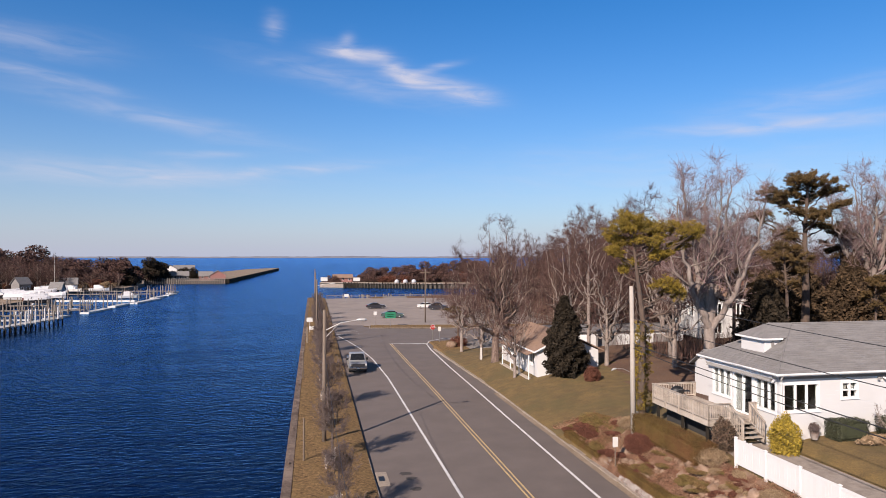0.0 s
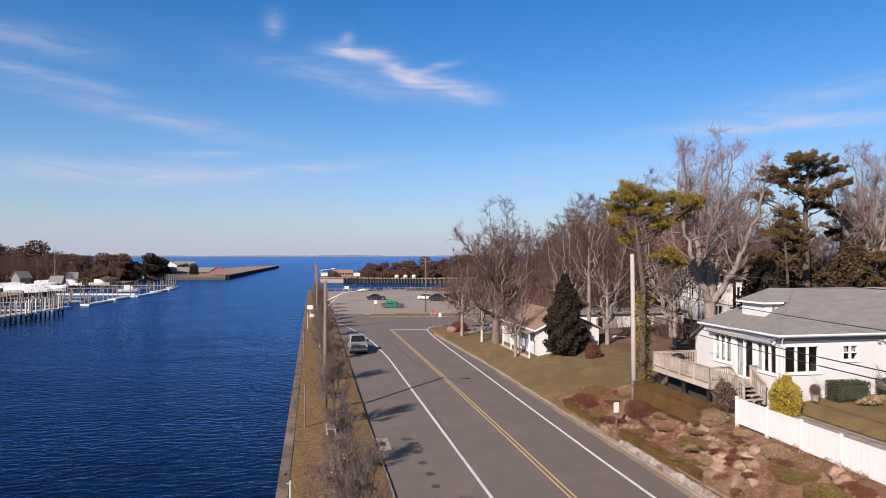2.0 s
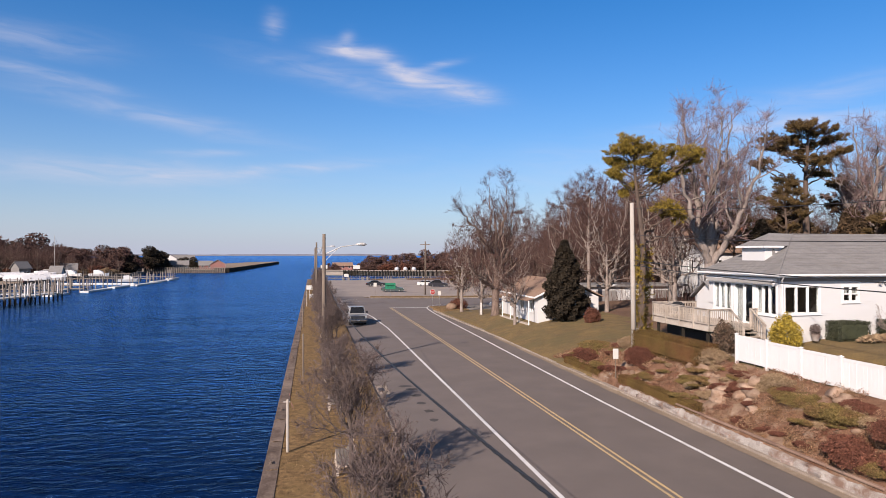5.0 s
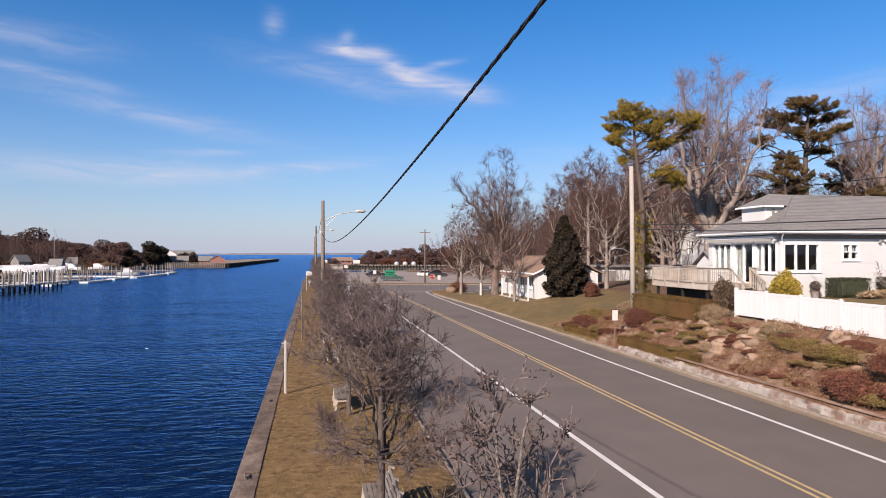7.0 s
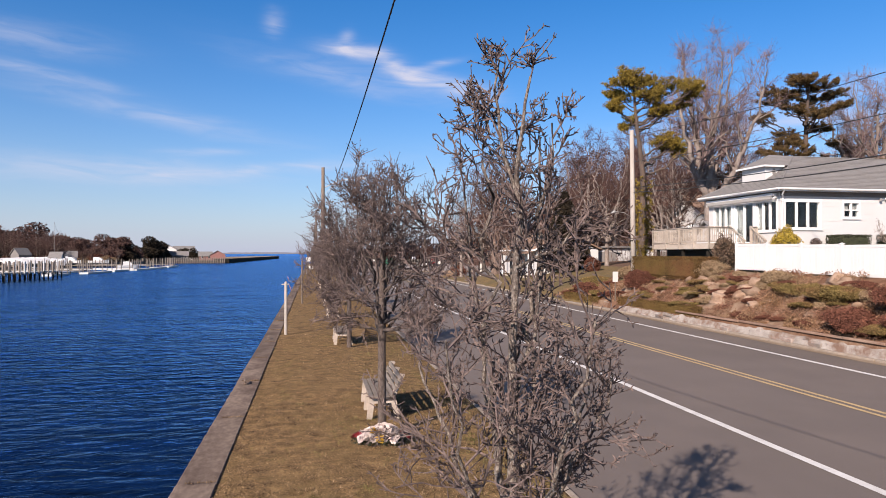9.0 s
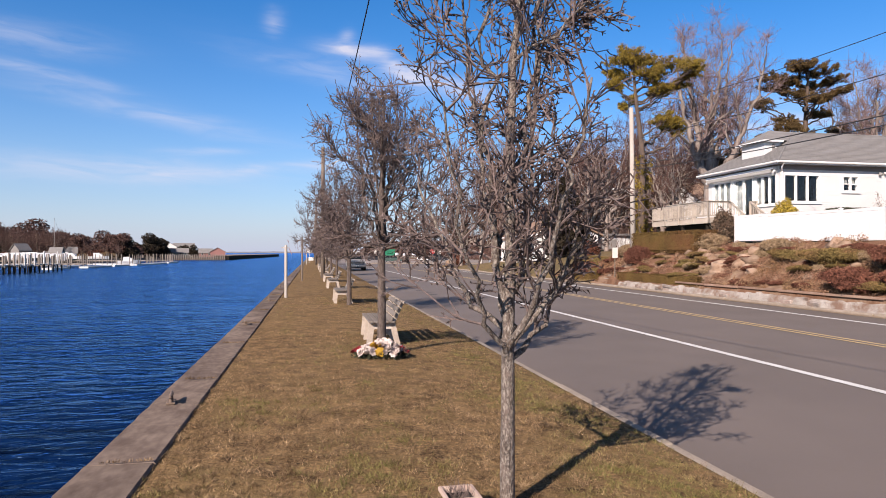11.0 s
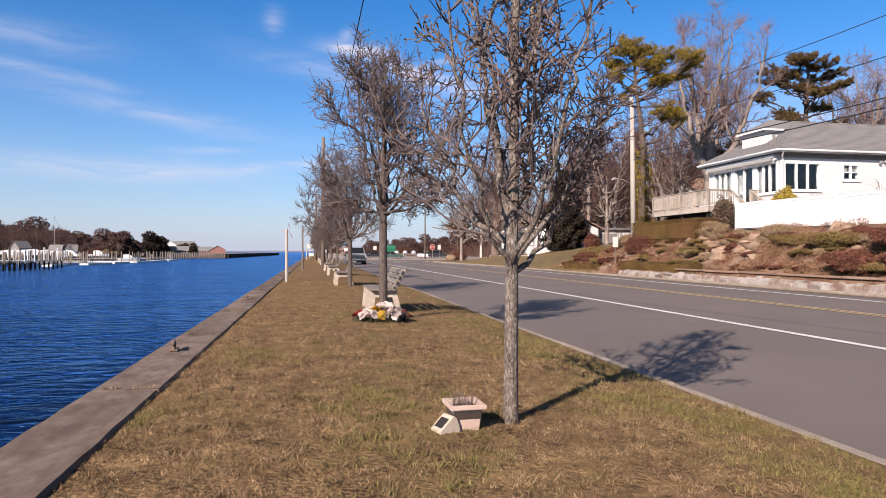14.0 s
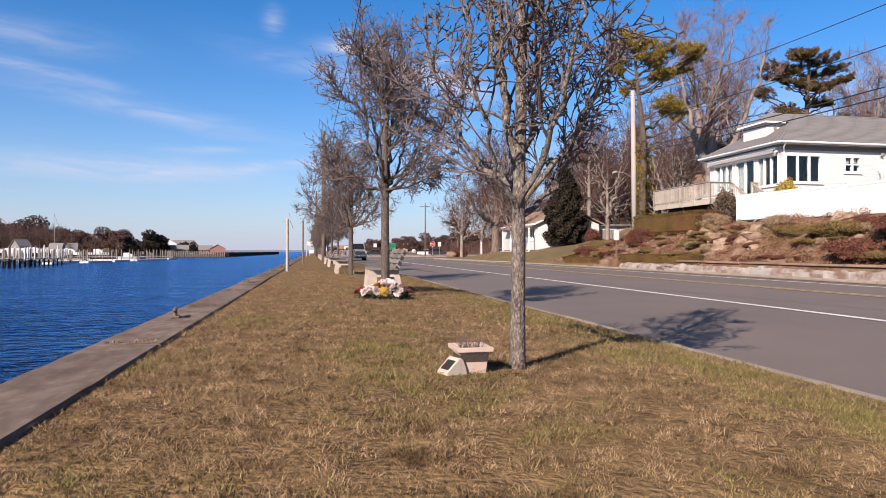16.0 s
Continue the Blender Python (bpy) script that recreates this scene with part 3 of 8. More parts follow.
def land():
    us = np.concatenate([np.arange(-1.3, 3.41, 0.47), [3.45, 3.5, 10, 16.95], np.arange(17.0, 25, 0.25), np.arange(25, 60, 1.6), np.arange(60, 420, 15)])
    us[np.abs(us - 17.25) < 0.01] = 17.3
    us = np.insert(us, np.searchsorted(us, 17.36), 17.36)
    vs = np.concatenate([np.arange(-60, 80, 0.8), np.arange(80, 204, 4), [204]])
    U, V = np.meshgrid(us, vs)
    Z = land_z(U, V)
    rng = np.random.default_rng(3)
    Z += np.where((U > 17.5) & (V < 46) & (U < 21), rng.normal(0, 0.05, U.shape), 0)
    # the roads and the car park lie in the sheet, just under their paving
    paved = ((V > 97) & (V < 117.5) & (U < 90) & (U > 3.5)) | ((V >= 117.5) & (V < 204) & (U < 46) & (U > 3.5))
    Z = np.where(paved, -0.06, Z)
    n, k = len(us), len(vs)
    faces, mats = [], []
    for j in range(k - 1):
        for i in range(n - 1):
            faces.append((j * n + i, j * n + i + 1, (j + 1) * n + i + 1, (j + 1) * n + i))
            u, v = us[i] + 0.01, vs[j] + 0.01
            if u < 3.5:
                m = 0
            elif u > 17 and v < 39 and u < 20.7:
                m = 2
            elif u < 24 + max(0, (v - 40) * 0.2) and v < 88:
                m = 1
            elif v < 34 and u < 70:
                m = 1
            elif v > 86 and u < 27:
                m = 0 if u < 21 else 4
            else:
                m = 3
            mats.append(m)
    mb = MB()
    mb.v = list(zip(U.ravel().tolist(), V.ravel().tolist(), Z.ravel().tolist()))
    mb.f = faces
    me = mesh_of("ground", mb, [M_DRYGRASS, M_LAWN, M_BANK, M_LITTER, M_GRAVEL], True)
    me.polygons.foreach_set("material_index", mats)
    return tagged(new("ground", me), "winter land sheet with dry turf, lawn, planted bank and leaf litter", "ground", kind="structure")


GROUND = land()

sea = MB()
sea.add([(-4500, -300, -2), (4500, -300, -2), (4500, 4800, -2), (-4500, 4800, -2)], [(0, 1, 2, 3)])
solid("water", sea, M_WATER, "deep blue rippled harbour water and open bay", "water", kind="structure")
behind = MB()
behind.add([(-4500, -4500, -2.2), (4500, -4500, -2.2), (4500, -290, -2.2), (-4500, -290, -2.2)], [(0, 1, 2, 3)])
solid("ground_far", behind, M_LITTER, "far land behind the harbour road", "ground", kind="structure")


def far_shore():
    mb = MB()
    rng = np.random.default_rng(8)
    xs = np.arange(-2600, 3000, 25.0)
    hs = 3 + 5 * np.array([0.5 + noise.noise(Vector((x * 0.0023, 1, 0))) for x in xs]) + rng.uniform(0, 2.5, len(xs))
    vs, fs = [], []
    for x, h in zip(xs, hs):
        y = 4300 + 0.02 * x
        vs += [(x, y, -2.5), (x, y + 5, max(0.5, h)), (x, y + 120, max(0.5, h) + 1), (x, y + 160, -2.5)]
    for i in range(len(xs) - 1):
        for j in range(3):
            fs.append((4 * i + j, 4 * i + 4 + j, 4 * i + 5 + j, 4 * i + 1 + j))
    mb.add(vs, fs)
    solid("backdrop_shore", mb, M_HAZE_SHORE, "low wooded shore across the bay, haze put into its colour", "far shore", kind="structure")


far_shore()


# ---- roads ----
def sheet(poly, z):
    return MB().add([(x, y, z) for x, y in poly], [tuple(range(len(poly)))])


def road_z(u, v):
    """The crown of the carriageway, flattening out towards the junction."""
    return np.interp(u, [3.4, 7.8, 11.3, 14.9, 17.1], [0.0, 0.10, 0.15, 0.10, 0.045]) * (1 - smoothstep(60, 90, np.asarray(v, float)))


road = MB()
cols = 18
rows_v = list(np.arange(-60, 60, 6.0)) + list(np.arange(60, 91, 3.0))
for v in rows_v:
    for k in range(cols):
        u = np.interp(v, [-60, 90], [3.45, 3.1]) * (1 - k / (cols - 1)) + np.interp(v, [-60, 60, 78, 90], [17.05, 17.05, 16.6, 16.3]) * k / (cols - 1)
        road.v.append((float(u), float(v), float(road_z(u, v))))
road.f = [(r * cols + k, r * cols + k + 1, (r + 1) * cols + k + 1, (r + 1) * cols + k) for r in range(len(rows_v) - 1) for k in range(cols - 1)]
road.add([(16.3, 90, 0), (17.3, 96, 0), (20, 99.5, 0), (26, 100.5, 0), (90, 100.5, 0),
          (90, 115, 0), (24, 115, 0), (12, 117.5, 0), (9.2, 121, 0), (9, 124, 0), (3.0, 124, 0), (3.1, 90, 0)], [tuple(range(12))])
solid("road", road, M_ASPHALT, "grey asphalt two-lane harbour road ending at a junction", "road", kind="structure", smooth=True)
lot = MB()
lot.add([(3.0, 124, -0.004), (9, 124, -0.004), (9.4, 122, -0.004), (46, 119, -0.004), (46, 203, -0.004), (2.6, 203, -0.004)], [tuple(range(6))])
solid("car_park", lot, M_LOT, "pale worn asphalt car park by the inlet", "car park", kind="structure")


def line(name, pts, w, material, label, z=0.006):
    """A painted stripe along a line of points."""
    mb = MB()
    P = []
    for (ax, ay), (bx, by) in zip(pts, pts[1:]):
        n = max(1, int(math.hypot(bx - ax, by - ay) / 3))
        P += [Vector((ax + (bx - ax) * k / n, ay + (by - ay) * k / n, 0)) for k in range(n)]
    P.append(Vector((*pts[-1], 0)))
    vs = []
    for i, p in enumerate(P):
        t = (P[min(i + 1, len(P) - 1)] - P[max(i - 1, 0)]).normalized()
        s = Vector((-t.y, t.x, 0)) * w / 2
        zz = z + float(road_z(p.x, p.y))
        vs += [(p.x + s.x, p.y + s.y, zz), (p.x - s.x, p.y - s.y, zz)]
    mb.add(vs, [(2 * i + 1, 2 * i + 3, 2 * i + 2, 2 * i) for i in range(len(P) - 1)])
    return solid(name, mb, material, label, "road marking", kind="structure")


line("edge_line_left", [(7.8, -60), (7.8, 20), (7.76, 50), (7.73, 70), (7.3, 83), (6.4, 93), (5.2, 101), (3.9, 108)], 0.17, M_PAINT_W, "white painted edge line of the parking lane")
line("centre_line_left", [(11.24, -60), (11.2, 40), (11.07, 97)], 0.11, M_PAINT_Y, "yellow painted double centre line")
line("centre_line_right", [(11.5, -60), (11.46, 40), (11.33, 97)], 0.11, M_PAINT_Y, "yellow painted double centre line")
line("edge_line_right", [(15.2, -60), (14.98, 15), (14.95, 33), (15.2, 52), (15.55, 75), (15.95, 90), (16.3, 95.5), (17.3, 99), (19.5, 101.3), (24, 102.2)], 0.17, M_PAINT_W, "white painted edge line curving into the side street")
line("stop_line", [(11.0, 97), (16.6, 96.2)], 0.4, M_PAINT_W, "white painted stop line at the junction")
for k, y in enumerate((114, 118.0)):
    line("bay_line", [(3.4, y - 4), (7.5, y - 3.4)], 0.15, M_PAINT_W, "white painted bay line at the car park entrance")


def dark_patches():
    """Dark patches in a row in the parking lane, and the concrete apron of a gully at the kerb."""
    rng = random.Random(12)
    for k, v in enumerate((30.7, 32.5, 34.3, 36.2, 38.0, 38.9)):
        mb = MB()
        c = (5.62 + rng.uniform(-0.05, 0.05) - 0.25 * (k == 5), v)
        ring = []
        for i in range(14):
            a = i * 2 * math.pi / 14
            r = 1 + rng.uniform(-0.22, 0.22)
            x, y = c[0] + 0.34 * (0.6 + 0.1 * k) * r * math.cos(a), c[1] + 0.3 * r * math.sin(a)
            ring.append((x, y, float(road_z(x, y)) + 0.004))
        solid("dark_patch", mb.add(ring, [tuple(range(14))]), M_PATCH, "small dark patch on the grey asphalt", "road patch", kind="structure")
    apron = thing("gully_apron", pose(3.92, 38.3, 0.0), "pale concrete gully apron at the kerb", "gully", kind="structure")
    part("slab", MB().box(-0.32, -1.2, -0.05, 0.36, 1.2, 0.035, 0.012), M_CURB, apron)
    part("grate", MB().box(-0.2, -0.4, 0.036, 0.14, 0.4, 0.042), M_BLACK, apron, "dark iron grate")


dark_patches()


def kerbs():
    # left kerb: long concrete lengths with open joints
    rng = random.Random(4)
    holder = thing("kerb", pose(0, 0, 0), "pale concrete kerb along the grass strip, worn at the edge", "kerb", kind="structure")
    mb = MB().box(-0.06, 0, -0.2, 0.06, 2.98, 0.0, 0.016)
    me = mesh_of("kerbstone", mb, M_CURB)
    y = -30.0
    while y < 120:
        x = np.interp(y, [-30, 30, 50, 70, 104, 124], [3.52, 3.48, 3.3, 3.1, 2.95, 2.95])
        piece("kerbstone", me, holder, pose(x, y, 0.15 + rng.uniform(-0.008, 0.008), 0, 0, rng.uniform(-0.2, 0.2) + (0.3 if 30 < y < 80 else 0)))
        y += 3.0
    holder = thing("kerb", pose(0, 0, 0), "broken concrete kerb and gutter below the planted bank", "kerb", kind="structure")
    me = mesh_of("kerbstone", MB().box(-0.12, 0, -0.15, 0.2, 2.47, 0.0, 0.02), M_CURB)
    y = -30.0
    while y < 90:
        x = np.interp(y, [-30, 60, 78, 90], [17.1, 17.1, 16.65, 16.35])
        piece("kerbstone", me, holder, pose(x, y, 0.14 + rng.uniform(-0.02, 0.015), 0, rng.uniform(-2, 2), rng.uniform(-0.4, 0.4)))
        y += 2.5


def sea_wall():
    holder = thing("sea_wall", pose(0, 0, 0), "timber-capped bulkhead along the harbour, weathered grey-brown", "sea wall", kind="structure")
    wall = MB()
    # corrugated sheeting under the cap
    y = -40.0
    pts = []
    while y < 205:
        pts += [(-1.62, y), (-1.62, y + 0.35), (-1.48, y + 0.45), (-1.48, y + 0.8)]
        y += 0.9
    vs = [(x, yy, -3) for x, yy in pts] + [(x, yy, 0.16) for x, yy in pts]
    n = len(pts)
    wall.add(vs, [(i, n + i, n + i + 1, i + 1) for i in range(n - 1)])
    wall.box(-1.45, -40, -3, -1.3, 205, 0.15)
    part("sheeting", wall, M_SHEET, holder, "rusty corrugated sheeting")
    part("waler", MB().box(-1.76, -40, -0.55, -1.62, 205, -0.3, 0.02), M_PILE, holder, "long timber waler")
    rng = random.Random(9)
    def cap_slab():
        """A cast length of cap with chipped, slightly wandering edges."""
        mb = MB()
        n = 24
        for i in range(n + 1):
            y = 3.588 * i / n
            a, b = (0.014 * noise.noise(Vector((y * 3.1, 7, 0))), 0.014 * noise.noise(Vector((y * 2.7, 19, 0))))
            mb.v += [(-0.27, y, 0), (-0.27 + a, y, 0.145), (-0.255 + a, y, 0.16), (0.255 + b, y, 0.16), (0.27 + b, y, 0.145), (0.27, y, 0)]
        for i in range(n):
            mb.f += [(6 * i + k, 6 * i + k + 1, 6 * i + k + 7, 6 * i + k + 6)[::-1] for k in range(5)]
        mb.f += [(0, 1, 2, 3, 4, 5)[::-1], tuple(6 * n + k for k in range(6))]
        return mb
    y = -30.2
    me = mesh_of("cap_length", cap_slab(), M_CAP)
    while y < 203:
        piece("cap_length", me, holder, pose(-1.45, y, 0.16 + rng.uniform(-0.006, 0.008), 0, 0, rng.uniform(-0.15, 0.15)))
        y += 3.6
    # earth edge behind the cap
    part("edge_board", MB().box(-1.19, -40, 0.05, -1.145, 204, 0.265, 0.006), M_WEED, holder, "dark timber edge board")


kerbs()
sea_wall()

# ---- trees ----
def wander(rng, p, d, length, r, seg, jitter, up, taper=0.35):
    n = max(2, int(length / seg))
    pts, rad = [np.array(p)], [r]
    d = np.array(d, float)
    for i in range(n):
        d = d + rng.normal(0, jitter, 3) + np.array([0, 0, up])
        d /= np.linalg.norm(d)
        pts.append(pts[-1] + d * (length / n))
        rad.append(r * (1 - (1 - taper) * (i + 1) / n))
    return pts, rad, d


def side_way(rng, t, angle):
    a = rng.normal(size=3)
    a -= a.dot(t) * t
    a /= np.linalg.norm(a) + 1e-9
    return t * math.cos(angle) + a * math.sin(angle)


def at(pts, rad, f):
    x = f * (len(pts) - 1)
    i = min(int(x), len(pts) - 2)
    w = x - i
    t = pts[i + 1] - pts[i]
    return pts[i] * (1 - w) + pts[i + 1] * w, t / (np.linalg.norm(t) + 1e-9), rad[i] * (1 - w) + rad[i + 1] * w


def kinked(rng, ctrl, step, jitter):
    """Points along a bent line through three control points, with small knees in it."""
    a, b, c = (np.array(p, float) for p in ctrl)
    n = max(3, int((np.linalg.norm(b - a) + np.linalg.norm(c - b)) / step))
    t = np.linspace(0, 1, n + 1)[:, None]
    P = (1 - t) ** 2 * a + 2 * t * (1 - t) * b + t * t * c
    J = rng.normal(0, jitter, (n + 1, 3))
    J[0] = 0
    return list(P + J)


def twig_batch(mb, P, T, length, r, rng, lift=0.25, spread=(0.45, 1.15)):
    """Many short bent end twigs at once: from the points P, off the ways T."""
    n = len(P)
    if not n:
        return
    P, T = np.array(P), np.array(T)
    a = rng.normal(size=(n, 3))
    a -= (a * T).sum(1)[:, None] * T
    a /= np.linalg.norm(a, axis=1)[:, None] + 1e-9
    ang = rng.uniform(*spread, (n, 1))
    d = T * np.cos(ang) + a * np.sin(ang)
    L = rng.uniform(*length, (n, 1))
    b = rng.normal(0, 0.35, (n, 3))
    b[:, 2] += lift
    A, B, C = P, P + d * L * 0.5, P + (d + b * 0.5) * L
    s1 = np.cross(d, rng.normal(size=(n, 3)))
    s1 /= np.linalg.norm(s1, axis=1)[:, None] + 1e-9
    s2 = np.cross(d, s1)
    rings = []
    for Q, w in ((A, r), (B, r * 0.8), (C, r * 0.55)):
        rings += [Q + s1 * w, Q - s1 * w * 0.5 + s2 * w * 0.87, Q - s1 * w * 0.5 - s2 * w * 0.87]
    V = np.stack(rings, 1)
    o = len(mb.v)
    mb.v.extend(map(tuple, V.reshape(-1, 3).tolist()))
    for i in range(n):
        k = o + 9 * i
        mb.f += [(k, k + 1, k + 4, k + 3), (k + 1, k + 2, k + 5, k + 4), (k + 2, k, k + 3, k + 5), (k + 3, k + 4, k + 7, k + 6), (k + 4, k + 5, k + 8, k + 7), (k + 5, k + 3, k + 6, k + 8)]
    return A, B, C


def grow_tree(seed, height, fork, r0, env, limbs, sec, ter, quat, low=0.5, leader=0.8, twig=0.006, jitter=0.03, droop=0.3, spurs=0, base_r=1.35, sec_len=0.42, limb_r=1.0, hi_min=0.3, tip=(0.014, 0.05)):
    """A bare broadleaf tree whose limbs fill an outline: env gives (height, radius) pairs of the crown. Trunk mesh and crown mesh."""
    rng = np.random.default_rng(seed)
    trunk, crown = MB(), MB()
    ez, er = np.array([e[0] for e in env]), np.array([e[1] for e in env])
    top = ez[-1]

    def inside(p, slack=1.06):
        return p[2] < top * slack and p[2] > ez[0] * 0.8 and math.hypot(p[0], p[1]) < np.interp(p[2], ez, er) * slack + 0.02 * height

    def branch(p, d, L, r, seg, jit, up, taper):
        for k in range(4):
            if inside(p + d * L):
                break
            L *= 0.65
            d = d + np.array([0, 0, 0.25])
            d /= np.linalg.norm(d)
        return wander(rng, p, d, L, r, seg, jit, up, taper)[:2]
    H = height * leader
    n = max(8, int(H / (height * 0.035)))
    zs = np.linspace(-0.02 * height, H, n + 1)
    bend = rng.normal(0, jitter * 0.5, (n + 1, 2)).cumsum(0) * np.clip((zs - fork) / (H - fork), 0.05, 1)[:, None]
    stem = [np.array([bx, by, z]) for (bx, by), z in zip(bend, zs)]
    srad = [r0 * np.interp(z, [0, fork, H], [1.0, 0.85, 0.16]) for z in zs]
    srad[0] *= base_r
    trunk.ring_tube(stem, srad, 10)
    lines = [(stem[int(n * fork / H):], srad[int(n * fork / H):], height * 0.5)]
    for i in range(limbs):
        q = i / limbs
        z0 = fork + (H - fork) * (low * rng.uniform(-0.08, 0.3) if q < 0.6 else rng.uniform(0.25, 0.85))
        f = np.clip((z0 - zs[0]) / (H - zs[0]), 0, 0.97)
        p0, _, rr = at(stem, srad, f)
        a = i * 2.4 + rng.uniform(-0.45, 0.45)
        hi = rng.uniform(hi_min, 1.0) if q < 0.6 else rng.uniform(0.65, 1.0)
        zt = max(z0 + 0.06 * height, ez[0] + (top - ez[0]) * hi)
        R = np.interp(zt, ez, er) * rng.uniform(0.72, 1.0)
        w = np.array([math.cos(a), math.sin(a), 0])
        end = w * R + np.array([0, 0, zt])
        mid = p0 * 0.25 + w * R * rng.uniform(0.55, 0.85) + np.array([0, 0, p0[2] * 0.75 + (zt - p0[2]) * droop * rng.uniform(0.6, 1.3)])
        P = kinked(rng, (p0, mid, end), height * 0.03, jitter * height * 0.12)
        L = np.linalg.norm(end - p0)
        r = min(rr * 0.78, limb_r * r0 * rng.uniform(0.22, 0.4) * (0.45 + 0.75 * L / (height - fork)))
        rad = [r * (1 - 0.93 * k / (len(P) - 1)) + twig for k in range(len(P))]
        trunk.ring_tube(P, rad, 7, False)
        lines.append((P, rad, L))
    ends, ways = [], []
    for P, rad, L in lines:
        for j in range(sec):
            f = 0.18 + 0.82 * (j + rng.uniform(0, 1)) / sec
            q2, t2, r2 = at(P, rad, min(0.99, f))
            d2 = side_way(rng, t2, rng.uniform(0.5, 1.05))
            p2, rr2 = branch(q2, d2, L * sec_len * rng.uniform(0.55, 1.15) * (1.15 - 0.5 * f), max(twig * 1.5, r2 * 0.5), height * 0.022, 0.17, 0.05, 0.3)
            (trunk if rr2[0] > 3.2 * twig else crown).ring_tube(p2, rr2, 4, False)
            L2 = np.linalg.norm(p2[-1] - p2[0])
            for k in range(ter):
                q3, t3, r3 = at(p2, rr2, rng.uniform(0.12, 1.0))
                p3, rr3 = branch(q3, side_way(rng, t3, rng.uniform(0.45, 1.0)), L2 * rng.uniform(0.3, 0.65) + 0.012 * height, max(twig * 1.15, r3 * 0.6), height * 0.016, 0.24, 0.07, 0.5)
                crown.ring_tube(p3, rr3, 3, False)
                for m in range(quat):
                    q4, t4, _ = at(p3, rr3, rng.uniform(0.1, 1.0))
                    ends.append(q4), ways.append(t4)
    A, B, C = twig_batch(crown, ends, ways, (height * tip[0], height * tip[1]), twig, rng)
    if spurs:
        f = rng.uniform(0.2, 1.0, (len(A) * spurs, 1))
        A, B, C = np.repeat(A, spurs, 0), np.repeat(B, spurs, 0), np.repeat(C, spurs, 0)
        Q = np.where(f < 0.5, A + (B - A) * f * 2, B + (C - B) * (f * 2 - 1))
        W = (C - A) / (np.linalg.norm(C - A, axis=1)[:, None] + 1e-9)
        twig_batch(crown, Q, W, (0.012, 0.042), twig * 1.1, rng, 0.1, (0.6, 1.35))
    return trunk, crown


def limb_pine(seed, height, r0, pads, needle=0.16, tufts=9, lean=(0.0, 0.0), ivy=0):
    """An open pine: dark crooked limbs that carry flat, ragged pads of needle tufts: offset, height, half width, half thickness of each."""
    rng = np.random.default_rng(seed)
    trunk, crown = MB(), MB()
    k = np.linspace(0, 1, 22)
    pts = [np.array([lean[0] * f * f + 0.09 * math.sin(f * 9 + seed), lean[1] * f + 0.09 * math.cos(f * 7), -0.3 + f * (height + 0.3)]) for f in k]
    rad = [r0 * (1.25 if i == 0 else 1 - 0.78 * f) for i, f in enumerate(k)]
    trunk.ring_tube(pts, rad, 10)

    def tuft(c, d, s):
        """A brush of needles that point out and up along the twig."""
        m = int(rng.integers(20, 30))
        v = rng.normal(size=(m, 3)) * 0.75 + d
        v[:, 2] = np.abs(v[:, 2]) * 0.8 + 0.08
        v /= np.linalg.norm(v, axis=1)[:, None]
        b = np.cross(v, rng.normal(size=(m, 3)))
        b /= np.linalg.norm(b, axis=1)[:, None]
        L = needle * s * rng.uniform(0.7, 1.25, (m, 1))
        o = c + rng.normal(0, 0.05 * s, (m, 3))
        V = np.stack([o - b * needle * 0.09, o + b * needle * 0.09, o + v * L], 1)
        n0 = len(crown.v)
        crown.v.extend(map(tuple, V.reshape(-1, 3).tolist()))
        crown.f.extend((n0 + 3 * i, n0 + 3 * i + 1, n0 + 3 * i + 2) for i in range(m))

    small = [(dx + rng.uniform(-1, 1) * rx, dy + rng.uniform(-1, 1) * rx, z + rng.uniform(-0.6, 0.1), rx * rng.uniform(0.35, 0.55), rz * 0.8) for dx, dy, z, rx, rz in pads]
    for dx, dy, z, rx, rz in list(pads) + small:
        c = np.array([dx, dy, z])
        f = min(0.96, max(0.25, (z - 0.45 * math.hypot(dx - lean[0], dy) - 0.4) / height))
        q, _, rr = at(pts, rad, f)
        end = c + np.array([0, 0, -rz * 0.5])
        limb = kinked(rng, (q, q * 0.5 + end * 0.5 + np.array([rng.normal(0, 0.3), rng.normal(0, 0.3), -0.45]), end), 0.35, 0.07)
        lr = [max(0.02, min(rr * 0.55, 0.14) * (1 - 0.75 * i / (len(limb) - 1))) for i in range(len(limb))]
        trunk.ring_tube(limb, lr, 6, False)
        nb = int(7 + 9 * rx)
        slope, face = rng.uniform(0.1, 0.5), rng.uniform(0, 2 * math.pi)
        for b in range(nb):
            a = b * 2.4 + rng.uniform(-0.4, 0.4)
            reach = rx * rng.uniform(0.35, 1.12)
            o, _, r1 = at(limb, lr, rng.uniform(0.6, 1.0))
            e = c + np.array([math.cos(a) * reach, math.sin(a) * reach, rz * (0.9 - 1.4 * (reach / rx) ** 2 + rng.uniform(-1.1, 0.7)) + slope * reach * math.cos(a - face)])
            tw = kinked(rng, (o, o * 0.4 + e * 0.6 + np.array([0, 0, -0.12]), e), 0.2, 0.035)
            trunk.ring_tube(tw, [max(0.008, 0.03 * (1 - 0.8 * i / (len(tw) - 1))) for i in range(len(tw))], 4, False)
            for g in range(tufts):
                u = rng.uniform(0.45, 1.0)
                p, t, _ = at(tw, [0.01] * len(tw), u)
                tuft(p + rng.normal(0, 0.12, 3) * np.array([1, 1, 0.55]), t * 0.6, rng.uniform(0.8, 1.25))
